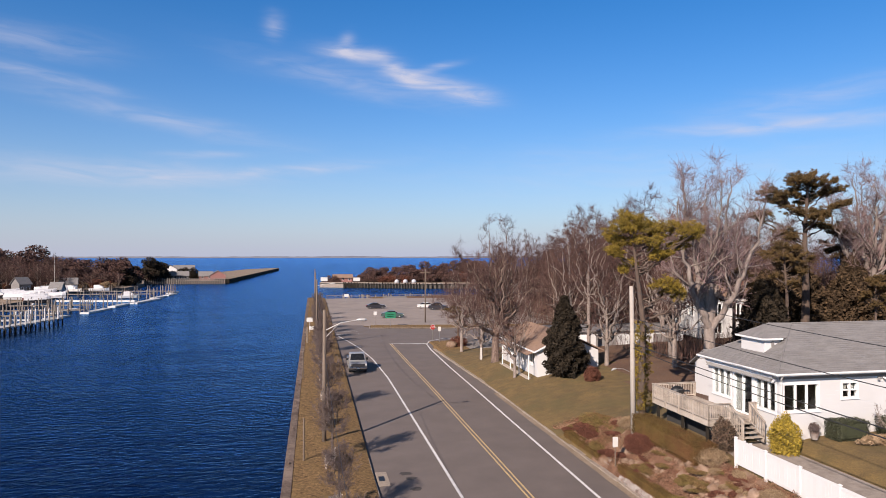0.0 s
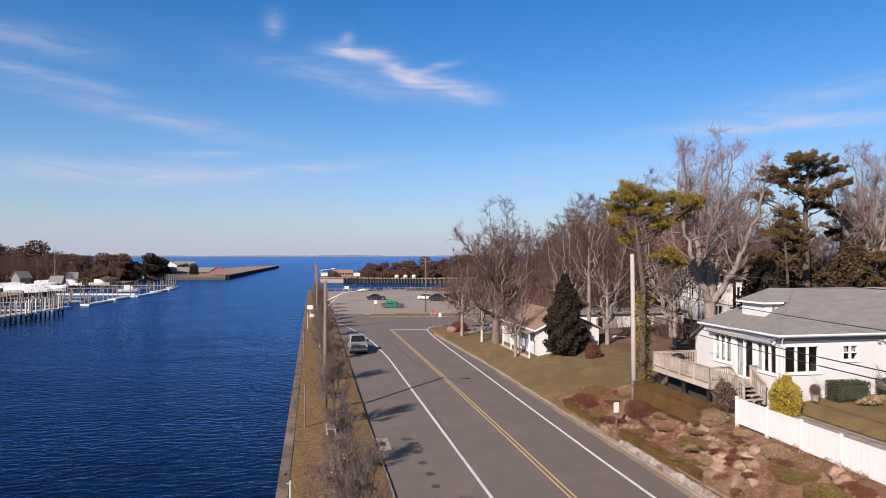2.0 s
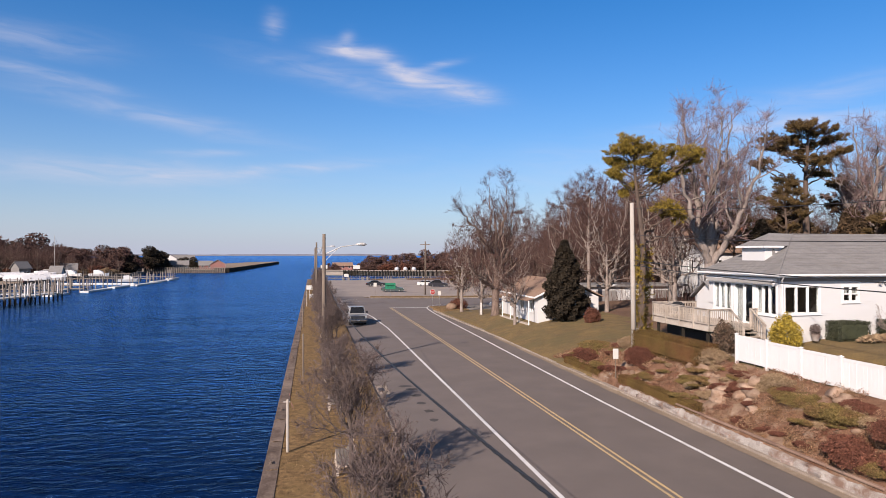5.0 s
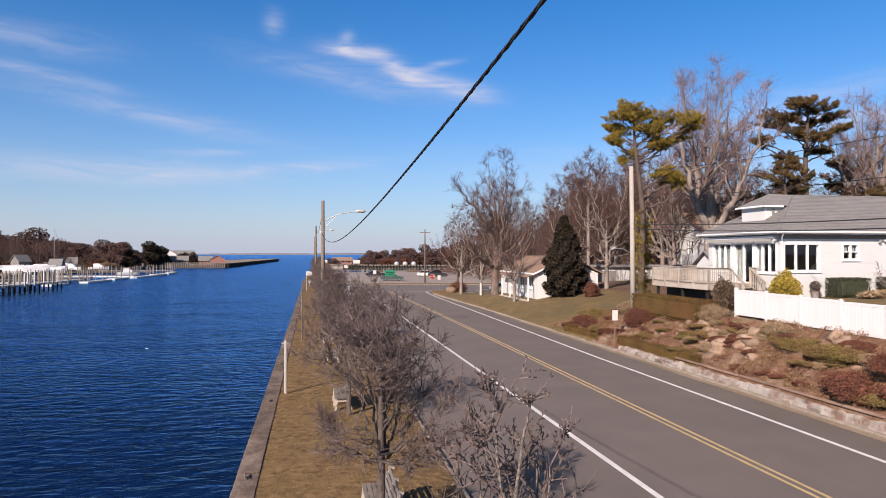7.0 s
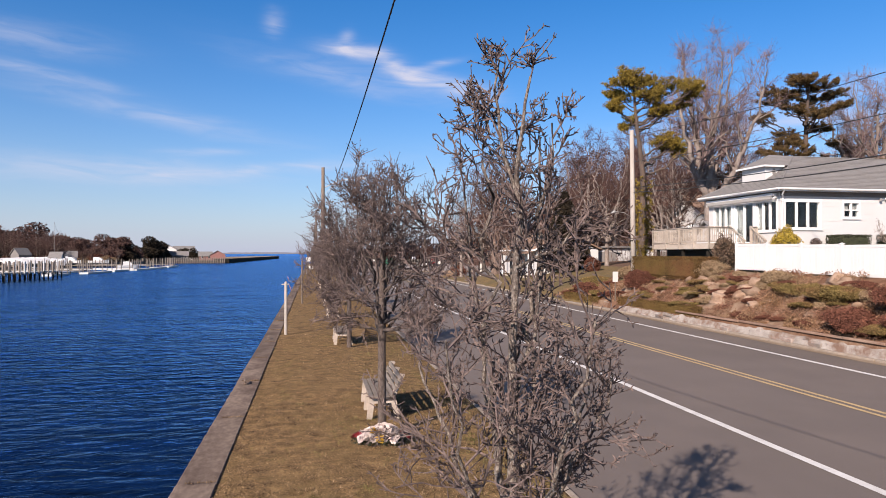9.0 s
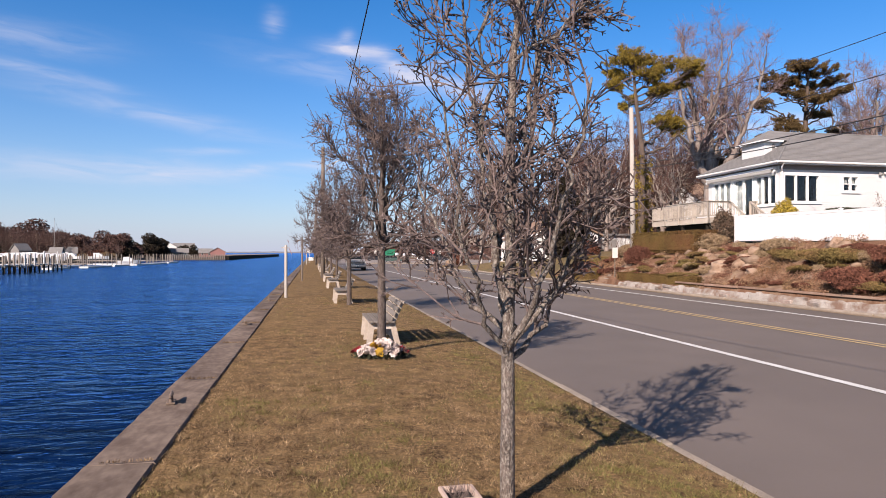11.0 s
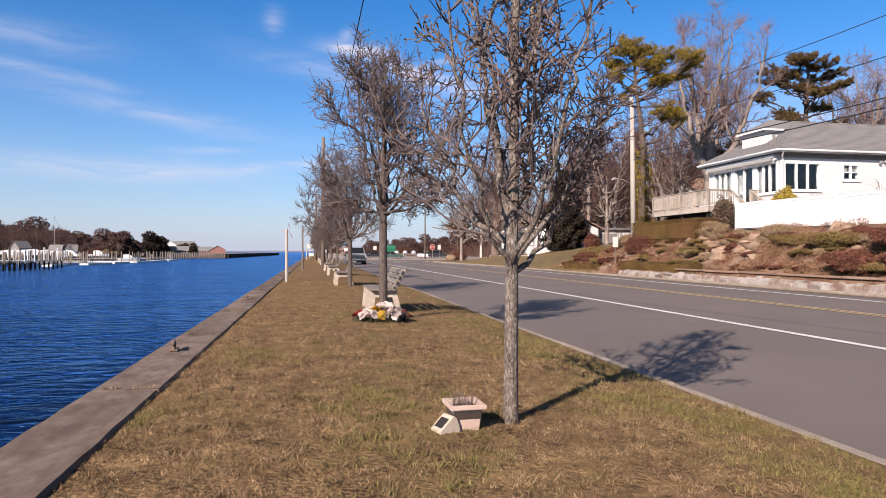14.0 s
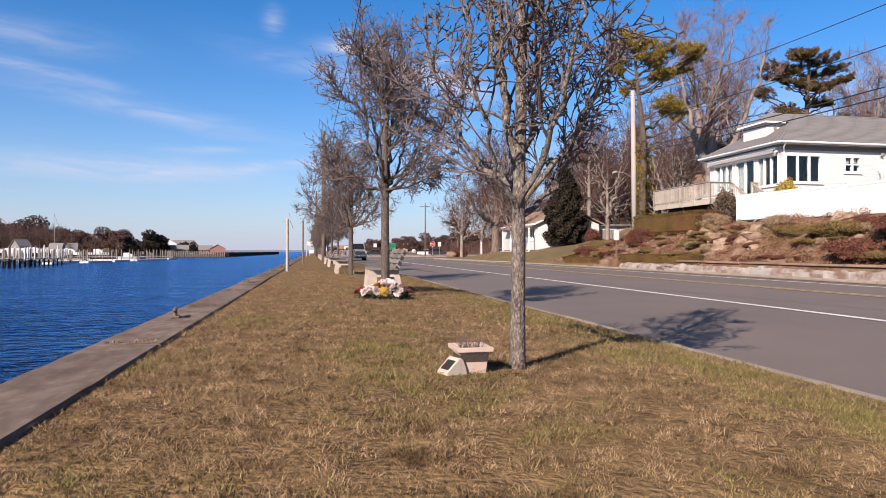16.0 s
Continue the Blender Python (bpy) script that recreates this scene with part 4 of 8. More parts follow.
    for g in range(ivy):
        p, t, r = at(pts, rad, rng.uniform(0.06, 0.5))
        a = rng.uniform(0, 2 * math.pi)
        tuft(p + np.array([math.cos(a), math.sin(a), 0]) * rng.uniform(0.2, 0.62) + np.array([0, 0, rng.uniform(-0.2, 0.2)]), np.array([math.cos(a), math.sin(a), -0.2]), 1.1)
    return trunk, crown


def tree_thing(name, meshes, m, label, category, group=""):
    tr = thing(name, m, label, category, group)
    for n, me in zip(("trunk", "crown"), meshes):
        ob = new(n, me)
        ob.parent = tr
    return tr


def pair_meshes(tc, mats, names=("trunk", "crown")):
    return [mesh_of(n, mb, mt, True if n == "trunk" else False) for n, mb, mt in zip(names, tc, mats)]


PEARS = [pair_meshes(grow_tree(sd, **kw), (bark, M_TWIG)) for sd, bark, kw in
         ((11, M_BARK, dict(height=4.45, fork=1.02, r0=0.052, env=[(0.95, 0.2), (1.3, 0.5), (1.8, 0.85), (2.4, 0.97), (3.1, 0.86), (3.6, 0.52), (4.0, 0.27), (4.4, 0.1)], limbs=12, sec=8, ter=5, quat=3, spurs=4, low=0.25, leader=0.96, twig=0.0056, jitter=0.045, droop=0.36, hi_min=0.32, limb_r=1.15, tip=(0.012, 0.042))),
          (12, M_BARK_DARK, dict(height=4.85, fork=1.85, r0=0.078, env=[(1.75, 0.4), (2.1, 1.05), (2.6, 1.4), (3.3, 1.5), (4.0, 1.25), (4.5, 0.85), (4.9, 0.35)], limbs=18, sec=8, ter=5, quat=5, spurs=2, low=0.25, leader=0.9, twig=0.006, jitter=0.04, droop=0.25, hi_min=0.12, tip=(0.015, 0.06))),
          (13, M_BARK_DARK, dict(height=4.5, fork=1.45, r0=0.08, env=[(1.4, 0.6), (1.8, 1.5), (2.5, 2.0), (3.3, 1.7), (4.0, 1.1), (4.5, 0.4)], limbs=17, sec=8, ter=5, quat=5, spurs=1, low=0.25, leader=0.85, twig=0.0065, jitter=0.04, droop=0.2, hi_min=0.1, tip=(0.02, 0.07))))]
ROW = [(1.37, 4.38, 0, 0, 1.0), (1.22, 11.3, 1, 40, 0.97), (1.25, 22.2, 2, 150, 1.05), (1.2, 32.6, 1, 10, 0.74), (1.15, 41.5, 1, 200, 0.95), (1.2, 57.0, 2, 80, 0.95),
       (1.0, 69.0, 1, 250, 0.9), (1.0, 76.0, 2, 90, 0.95), (0.9, 83.0, 1, 20, 0.9), (1.2, 90.0, 2, 0, 0.95), (0.9, 99.0, 1, 120, 0.9),
       (1.3, 105.0, 2, 60, 0.9), (0.8, 112.0, 1, 10, 0.95), (1.2, 119.0, 2, 170, 0.9), (0.9, 127.0, 1, 220, 0.95), (1.1, 136.0, 2, 20, 0.95), (0.9, 146.0, 1, 320, 1.0)]
for i, (u, v, k, turn, s) in enumerate(ROW):
    tree_thing("street_tree", PEARS[k], pose(u, v, lz(u, v), 0, 0, turn) @ Matrix.Scale(s, 4),
               "slim bare street tree with knobbly grey twigs in dry grass" if i == 0 else "bare rounded street tree in the dry grass strip", "tree", "street trees along the sea wall")

OAKS = [pair_meshes(grow_tree(sd, **kw), (M_BARK_PALE, M_TWIG_FAR)) for sd, kw in
        ((21, dict(height=16, fork=3.6, r0=0.27, env=[(3.4, 1.2), (6, 3.6), (10, 4.6), (13.5, 3.6), (16, 1.2)], limbs=9, sec=7, ter=5, quat=9, twig=0.011, jitter=0.06, droop=0.38, limb_r=1.3)),
         (22, dict(height=14, fork=2.6, r0=0.28, env=[(2.5, 1.5), (5, 4.6), (8.5, 5.4), (12, 3.8), (14, 1.4)], limbs=9, sec=7, ter=5, quat=9, twig=0.011, jitter=0.08, leader=0.6, droop=0.3, limb_r=1.5)),
         (23, dict(height=15, fork=5.5, r0=0.22, env=[(5.2, 0.8), (8, 2.6), (11, 3.1), (13.5, 2.6), (15, 1.0)], limbs=8, sec=7, ter=5, quat=9, twig=0.011, jitter=0.06, leader=0.85, droop=0.4, limb_r=1.3)),
         (24, dict(height=13, fork=2.0, r0=0.25, env=[(1.9, 1.4), (4.5, 4.0), (8, 4.8), (11, 3.6), (13, 1.4)], limbs=9, sec=7, ter=5, quat=9, twig=0.011, jitter=0.09, leader=0.6, droop=0.3, limb_r=1.5)))]
HERO = pair_meshes(grow_tree(31, 17.4, 4.6, 0.5, [(4.4, 1.0), (7.5, 3.2), (11, 5.0), (14, 5.2), (16, 3.9), (17.4, 2.0)], 9, 10, 6, 12, low=0.1, leader=0.74, twig=0.0088, jitter=0.045, droop=0.4, sec_len=0.38, limb_r=1.8, hi_min=0.5, tip=(0.015, 0.058)), (M_BARK_GREY, M_TWIG_GREY))
LEFT = pair_meshes(grow_tree(35, 14.5, 2.6, 0.42, [(2.4, 1.6), (4.5, 5.0), (8, 5.6), (11.5, 4.4), (14.5, 1.6)], 10, 9, 6, 9, low=0.3, leader=0.7, twig=0.0095, jitter=0.07, droop=0.3, limb_r=1.5), (M_BARK_PALE, M_TWIG_FAR))
PALE = []
for trunk_me, crown_me in OAKS:
    pale = trunk_me.copy()
    pale.materials[0] = M_BARK_GREY
    PALE.append((pale, crown_me))
tree_thing("bare_tree", HERO, pose(31.3, 48.0, lz(31.3, 48), 0, 0, 30), "tall bare pale-barked tree with many upright limbs behind the house", "tree")
tree_thing("bare_tree", HERO, pose(60.3, 62.0, lz(60.3, 62), 0, 0, 200) @ Matrix.Scale(1.08, 4), "tall bare fine-twigged tree at the wood's edge", "tree")
tree_thing("bare_tree", LEFT, pose(20.3, 72.5, lz(20.3, 72.5), 0, 0, 70) @ Matrix.Scale(1.1, 4), "large spreading bare tree by the driveway", "tree")
for u, v, k, turn, s in ((19.7, 63.2, 1, 130, 0.6), (19.8, 77.0, 3, 10, 0.8), (24.5, 82, 0, 220, 0.85), (28.5, 61.0, 3, 60, 0.95), (30.5, 70, 2, 0, 1.0), (26.5, 90, 1, 100, 1.0),
                         (33.5, 57, 1, 200, 0.9), (36, 62, 0, 310, 1.0), (60, 53, 0, 45, 1.2), (67, 58, 1, 180, 1.2), (34, 84, 0, 15, 1.05), (19.3, 85.5, 1, 20, 0.86), (21.5, 95.0, 3, 260, 0.8), (38.5, 80, 1, 75, 1.1), (43, 76, 3, 140, 1.2)):
    tree_thing("bare_tree", PALE[k], pose(u, v, lz(u, v), 0, 0, turn) @ Matrix.Scale(s, 4), "bare pale-limbed winter tree among the gardens", "tree")
rng_w = random.Random(77)
count = 0
while count < 250:
    v = rng_w.uniform(48, 190)
    u = rng_w.uniform(30, 120)
    if v < 85 and u < 36 + (85 - v) * 0.35:
        continue
    if v < 66 and 40 < u < 58:
        continue
    if v > 95 and u < 26 + (8 if v < 120 else 24):
        continue
    s = rng_w.uniform(0.7, 1.12) * np.interp(math.degrees(math.atan2(u, v)), [20, 26, 31, 34, 42], [1.0, 1.24, 1.24, 0.98, 0.88])
    tree_thing("woodland_tree", OAKS[rng_w.randrange(4)], pose(u, v, lz(u, v) - 0.1, 0, 0, rng_w.uniform(0, 360)) @ Matrix.Diagonal((s, s, s * rng_w.uniform(0.9, 1.15), 1)),
               "bare winter tree of the wood behind the houses", "tree", "woodland trees")
    count += 1

GROUND_A, GROUND_B = lz(22, 41.4), lz(48.6, 58.3)
PADS_A = [(-0.9, 0.3, 15.6, 1.25, 0.35), (-2.0, -0.4, 15.1, 0.9, 0.3), (0.3, -0.2, 15.2, 0.8, 0.3), (-1.7, 0.5, 14.3, 0.9, 0.3), (-0.3, -0.7, 14.2, 0.8, 0.25),
          (1.7, 0.2, 14.9, 0.9, 0.25), (2.9, -0.5, 15.0, 0.95, 0.28), (4.0, 0.3, 14.6, 0.75, 0.22), (1.2, 0.8, 14.2, 0.7, 0.25), (3.1, 0.7, 13.8, 0.7, 0.22),
          (-2.1, 0.2, 13.4, 0.6, 0.25), (0.9, -0.6, 13.2, 0.8, 0.25), (1.3, -0.5, 11.3, 0.9, 0.3), (2.2, 0.4, 11.0, 0.75, 0.25), (-0.6, 0.6, 12.6, 0.6, 0.25)]
PADS_B = [(-3.6, 0.0, 19.6, 1.2, 0.4), (-2.4, 0.8, 18.7, 1.1, 0.35), (-1.2, -0.6, 20.7, 1.4, 0.45), (0.6, 0.4, 21.2, 1.5, 0.5), (2.0, -0.4, 20.5, 1.2, 0.4), (3.6, 0.6, 20.0, 1.2, 0.35),
          (-2.0, -1.3, 17.6, 1.1, 0.35), (1.6, 1.3, 19.2, 1.2, 0.35), (3.0, -1.2, 18.4, 1.0, 0.3), (-3.6, 1.0, 17.4, 0.9, 0.3), (0.2, -1.6, 17.4, 1.0, 0.35), (1.9, 0.6, 16.4, 0.9, 0.3),
          (-0.4, 1.2, 19.8, 1.1, 0.35), (-1.6, 0.6, 15.6, 0.9, 0.3)]
PINE_A = pair_meshes(limb_pine(41, 15.0 - GROUND_A, 0.3, [(a, b, c - GROUND_A, d, e) for a, b, c, d, e in PADS_A], 0.17, 8, (-0.6, 0.0), 260), (M_BARK_PINE, M_NEEDLE))
PINE_B = pair_meshes(limb_pine(43, 20.4 - GROUND_B, 0.42, [(a, b, c - GROUND_B, d, e) for a, b, c, d, e in PADS_B], 0.21, 8, (0.4, 0.0)), (M_BARK_PINE, M_NEEDLE_DARK))
tree_thing("pine_tree", PINE_A, pose(22.0, 41.4, lz(22, 41.4), 0, 0, 0), "tall open-crowned pine with yellow-green needles beside the deck", "pine tree")
tree_thing("pine_tree", PINE_B, pose(48.6, 58.3, lz(48.6, 58)) @ Matrix.Diagonal((1.16, 1.16, 1.0, 1)), "tall flat-topped dark pine behind the house roof", "pine tree")
tree_thing("pine_tree", PINE_B, pose(60, 66, lz(60, 66), 0, 0, 200) @ Matrix.Scale(0.72, 4), "dark pine deep in the wood", "pine tree")
def cedar(seed, height, r, n=9000):
    rng = np.random.default_rng(seed)
    trunk, crown = MB(), MB()
    trunk.ring_tube([(0, 0, -0.2), (0.02, 0, height * 0.5), (0, 0.02, height * 0.93)], [0.16, 0.1, 0.02], 7)
    h = rng.uniform(0.0, 1.0, n) ** 0.9
    a = rng.uniform(0, 2 * math.pi, n)
    rr = r * (np.interp(h, [0, 0.12, 0.4, 0.7, 1.0], [0.75, 1.0, 0.86, 0.55, 0.1])) * (0.8 + 0.26 * np.sin(a * 3 + h * 13) + 0.16 * np.sin(a * 7 - h * 29)) * rng.uniform(0.45, 1.0, n) ** 0.5
    tri_cloud(crown, np.c_[rr * np.cos(a), rr * np.sin(a), 0.25 + h * (height - 0.25)], 0.13, rng, 0.0, 1.7)
    return trunk, crown


CEDAR_C = pair_meshes(cedar(53, 6.5, 2.0, 8000), (M_BARK, M_CEDAR))


tree_thing("pine_tree", PINE_B, pose(20.4, 92.6, lz(20.4, 92.6), 0, 0, 130) @ Matrix.Diagonal((0.5, 0.5, 0.3, 1)), "small dark layered pine at the corner", "pine tree")
for u, v, s in ((38.2, 51, 1.25), (40.6, 52.5, 1.1)):
    tree_thing("evergreen", CEDAR_C, pose(u, v, lz(u, v), 0, 0, u * 30) @ Matrix.Scale(s, 4), "dark ragged evergreen behind the house", "evergreen tree", "evergreens behind the house")
CEDAR_D = pair_meshes(cedar(54, 7.0, 2.6, 11000), (M_BARK, M_THICKET))
for u, v, s in ((47, 62, 1.2), (52, 64, 1.5), (57.5, 62, 1.35), (63, 63, 1.6), (69, 66, 1.5)):
    tree_thing("evergreen", CEDAR_D, pose(u, v, lz(u, v), 0, 0, u * 50) @ Matrix.Scale(s, 4), "dark brown-green evergreen at the edge of the wood", "evergreen tree", "evergreens behind the house")
for u, v, s, a in ((39, 56, 0.5, 0), (44, 55, 0.62, 100), (47, 48, 0.45, 220), (66, 60, 0.6, 40), (72, 70, 0.6, 40)):
    tree_thing("pine_tree", PINE_B, pose(u, v, lz(u, v), 0, 0, a) @ Matrix.Scale(s, 4), "dark young pine among bare trees", "pine tree")


tree_thing("cedar_tree", pair_meshes(cedar(51, 7.5, 2.1, 20000), (M_BARK, M_CEDAR)), pose(23.3, 59.0, lz(23.3, 59)), "dark dense conical evergreen on the lawn", "evergreen tree")
CEDAR_B = pair_meshes(cedar(52, 6.0, 2.2), (M_BARK, M_CEDAR))


def brush(seed, n, area, height, material, label, size=0.5):
    """Uncountable undergrowth: thin stems and twig ends over an area."""
    rng = np.random.default_rng(seed)
    mb = MB()
    u0, u1, v0, v1 = area
    P = np.c_[rng.uniform(u0, u1, n), rng.uniform(v0, v1, n)]
    z = land_z(P[:, 0], P[:, 1])
    h = rng.uniform(0.2, 1.0, n) * height
    w = rng.uniform(0.012, 0.03, n)
    lean = rng.normal(0, 0.16, (n, 2)) * h[:, None]
    a = rng.uniform(0, math.pi, n)
    dx, dy = np.cos(a) * w, np.sin(a) * w
    V = np.empty((n, 3, 3))
    V[:, 0] = np.c_[P[:, 0] - dx, P[:, 1] - dy, z - 0.1]
    V[:, 1] = np.c_[P[:, 0] + dx, P[:, 1] + dy, z - 0.1]
    V[:, 2] = np.c_[P[:, 0] + lean[:, 0], P[:, 1] + lean[:, 1], z + h]
    mb.v = list(map(tuple, V.reshape(-1, 3).tolist()))
    mb.f = [(3 * i, 3 * i + 1, 3 * i + 2) for i in range(n)]
    return solid("undergrowth", mb, material, label, "undergrowth", kind="stuff")


brush(61, 30000, (34, 125, 62, 190), 4.0, M_TWIG_FAR, "tangled bare undergrowth in the wood")
brush(62, 9000, (36, 70, 46, 62), 3.0, M_TWIG_FAR, "tangled bare undergrowth behind the house")

# ---- the white house, its deck and garden ----
def wall_y(mb, x0, x1, z0, z1, y, th, holes):
    """A wall facing along y, from y to y + th, with openings (x0, x1, z0, z1)."""
    xs = sorted({x0, x1, *[h[0] for h in holes], *[h[1] for h in holes]})
    zs = sorted({z0, z1, *[h[2] for h in holes], *[h[3] for h in holes]})
    for a, b in zip(xs, xs[1:]):
        run = None
        for c, d in zip(zs, zs[1:]):
            if any(h[0] < (a + b) / 2 < h[1] and h[2] < (c + d) / 2 < h[3] for h in holes):
                continue
            mb.box(a, y, c, b, y + th, d)
    return mb


def wall_x(mb, y0, y1, z0, z1, x, th, holes):
    tmp = wall_y(MB(), y0, y1, z0, z1, 0, th, holes)
    mb.add([(x + p[1], p[0], p[2]) for p in tmp.v], [f[::-1] for f in tmp.f])
    return mb


def window(parent, x0, x1, z0, z1, y, panes, facing="y", curtain=(), bars=False, split=None):
    """A window in its opening: frame, panes, curtains; local to the house. facing y: looks towards -y; x: towards -x."""
    def turn(mb):
        if facing == "x":
            mb.v = [(p[1], p[0], p[2]) for p in mb.v]
            mb.f = [f[::-1] for f in mb.f]
        return mb
    w, fr = (x1 - x0) / panes, 0.042
    # one connected frame: casing outside, mullions between the panes
    xs = [x0 - 0.09] + [e for i in range(panes) for e in (x0 + w * i + fr * (0.2 if i == 0 else 0.9), x0 + w * (i + 1) - fr * (0.2 if i == panes - 1 else 0.9))] + [x1 + 0.09]
    zs = [z0 - 0.07, z0 + 0.05, z1 - 0.05, z1 + 0.09] if not split else [z0 - 0.07, z0 + 0.05, split - 0.025, split + 0.025, z1 - 0.05, z1 + 0.09]
    f = MB()
    ids = {}

    def vid(i, j, k):
        if (i, j, k) not in ids:
            ids[i, j, k] = len(f.v)
            f.v.append((xs[i], (y - 0.035, y + 0.1)[k], zs[j]))
        return ids[i, j, k]

    def full(i, j):
        return 0 <= i < len(xs) - 1 and 0 <= j < len(zs) - 1 and not (i % 2 == 1 and j % 2 == 1)

    for i in range(len(xs) - 1):
        for j in range(len(zs) - 1):
            if not full(i, j):
                continue
            f.f.append((vid(i, j, 0), vid(i + 1, j, 0), vid(i + 1, j + 1, 0), vid(i, j + 1, 0)))
            f.f.append((vid(i, j + 1, 1), vid(i + 1, j + 1, 1), vid(i + 1, j, 1), vid(i, j, 1)))
            for di, dj, a, b in ((-1, 0, (i, j + 1), (i, j)), (1, 0, (i + 1, j), (i + 1, j + 1)), (0, -1, (i, j), (i + 1, j)), (0, 1, (i + 1, j + 1), (i, j + 1))):
                if not full(i + di, j + dj):
                    f.f.append((vid(*a, 0), vid(*a, 1), vid(*b, 1), vid(*b, 0)))
    win = part("window", turn(f), M_WHITE, parent)
    part("sill", turn(MB().box(x0 - 0.12, y - 0.075, z0 - 0.11, x1 + 0.12, y + 0.02, z0 - 0.07, 0.006)), M_WHITE, win)
    for i in range(panes):
        g = MB().box(x0 + w * i + 0.03, y + 0.06, z0 + 0.05, x0 + w * (i + 1) - 0.03, y + 0.068, z1 - 0.05)
        ob = part("pane", turn(g), M_GLASS, win)
        ob.visible_shadow = False
        if i in curtain:
            zb = split if split else z0 + 0.05
            c = MB()
            n = 14
            xs = [x0 + w * i + 0.05 + (w - 0.1) * k / n for k in range(n + 1)]
            vs = [(x, y + 0.16 + 0.02 * math.sin(k * 1.9), z) for z in (zb, z1 - 0.03) for k, x in enumerate(xs)]
            c.add(vs, [(k, k + 1, n + 2 + k, n + 1 + k) for k in range(n)])
            part("curtain", turn(c), M_CURTAIN, win, "pale drawn curtain")
    return win


HX, HY = 24.2, 30.8
HE = 6.62                     # underside of the eaves


def main_house():
    h = thing("house", pose(0, 0, 0), "white sided bungalow with grey hipped shingle roof above the road", "house")
    body = MB()
    tri = (24.48, 26.56, 4.72, 6.16)
    small = (28.05, 28.97, 5.32, 6.14)
    wall_y(body, HX, 44.0, 2.2, HE, HY, 0.2, [tri, small])
    g1, door, g3 = (34.95, 36.65, 4.62, 6.2), (33.0, 34.6, 3.99, 6.2), (31.1, 32.72, 4.62, 6.2)
    wall_x(body, HY + 0.2, 37.2, 2.2, HE, HX, 0.2, [g1, door, g3])
    body.box(HX + 0.2, 37.0, 2.9, 44, 37.2, HE)
    body.box(43.8, HY + 0.2, 2.9, 44, 37.0, HE)
    part("wall", body, M_SIDING, h)
    # floor, ceiling and partitions coloured near-black for the shade indoors
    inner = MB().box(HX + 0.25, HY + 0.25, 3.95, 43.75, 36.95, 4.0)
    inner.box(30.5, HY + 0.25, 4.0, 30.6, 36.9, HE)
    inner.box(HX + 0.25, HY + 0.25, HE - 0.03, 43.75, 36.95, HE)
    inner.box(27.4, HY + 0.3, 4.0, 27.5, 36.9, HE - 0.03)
    part("interior", inner, M_SHADE, h, "rooms coloured near-black for the shade behind the windows")
    # clapboard shadow lines
    laps = MB()
    for k in range(17):
        z = 3.1 + k * 0.2
        for a, b in ((HX, 24.4), (26.62, 27.93), (29.1, 44)) if 4.75 < z < 6.2 else ((HX, 44),):
            laps.box(a, HY - 0.006, z, b, HY + 0.005, z + 0.014)
    part("siding", laps, M_SIDING, h)
    window(h, *tri, HY, 3, "y", ())
    window(h, *small, HY, 2, "y", (0, 1), split=5.72)
    window(h, g1[0], g1[1], g1[2], g1[3], HX, 3, "x", (0, 1, 2))
    window(h, door[0], door[1], door[2], door[3], HX, 2, "x", (1,))
    window(h, g3[0], g3[1], g3[2], g3[3], HX, 3, "x", (2,))
    # hipped roof with a thick edge
    x0, x1, y0, y1, ze = 23.75, 44.5, 30.35, 37.65, 6.8
    ry, rz, rx = 34.0, 9.02, 27.5
    roof = MB()
    vs = [(x0, y0, ze), (x1, y0, ze), (x1, y1, ze), (x0, y1, ze), (rx, ry, rz), (x1 - 3.6, ry, rz)]
    roof.add(vs, [(0, 1, 5, 4), (1, 2, 5), (2, 3, 4, 5), (3, 0, 4)])
    part("roof", roof, M_SHINGLE, h)
    # shingle courses as fine steps on the two seen slopes
    crs = MB()
    n = 24
    for i in range(1, n):
        f = i / n
        z = ze + (rz - ze) * f
        a, b = x0 + (rx - x0) * f, x1 - 3.6 * f
        y = y0 + (ry - y0) * f
        crs.box(a, y - 0.012, z + 0.002, b, y + 0.03, z + 0.014)
        y2 = y1 - (y1 - ry) * f
        crs.box(a - 0.012, y, z + 0.002, a + 0.03, y2, z + 0.014)
    part("shingle_course", crs, M_SHINGLE, h)["kind"] = "stuff"
    fascia = MB()
    fascia.box(x0, y0, ze - 0.15, x1, y0 + 0.03, ze - 0.005)
    fascia.box(x0, y0 + 0.03, ze - 0.15, x0 + 0.03, y1, ze - 0.005)
    part("fascia", fascia, M_WHITE, h)
    part("soffit", MB().box(x0 + 0.03, y0 + 0.03, ze - 0.16, x1, y1, ze - 0.12).box(HX - 0.03, HY - 0.03, 6.42, 44, HY - 0.004, 6.63), M_GREY_TRIM, h, "grey soffit and frieze board")
    gut = MB()
    for a, b in (((x0 - 0.06, y0 - 0.06, ze - 0.04), (x1, y0 - 0.06, ze - 0.04)), ((x0 - 0.06, y0 - 0.06, ze - 0.04), (x0 - 0.06, y1, ze - 0.04))):
        gut.rod(a, b, 0.06, 8)
    part("gutter", gut, M_WHITE, h)
    dp = MB().ring_tube([(24.05, 30.3, ze - 0.08), (24.12, 30.55, ze - 0.32), (24.28, 30.72, ze - 0.5), (24.28, 30.72, 3.2)], [0.045] * 4, 8)
    part("downpipe", dp, M_WHITE, h)
    cap = MB().rod((rx, ry, rz + 0.01), (x1 - 3.6, ry, rz + 0.01), 0.05, 6)
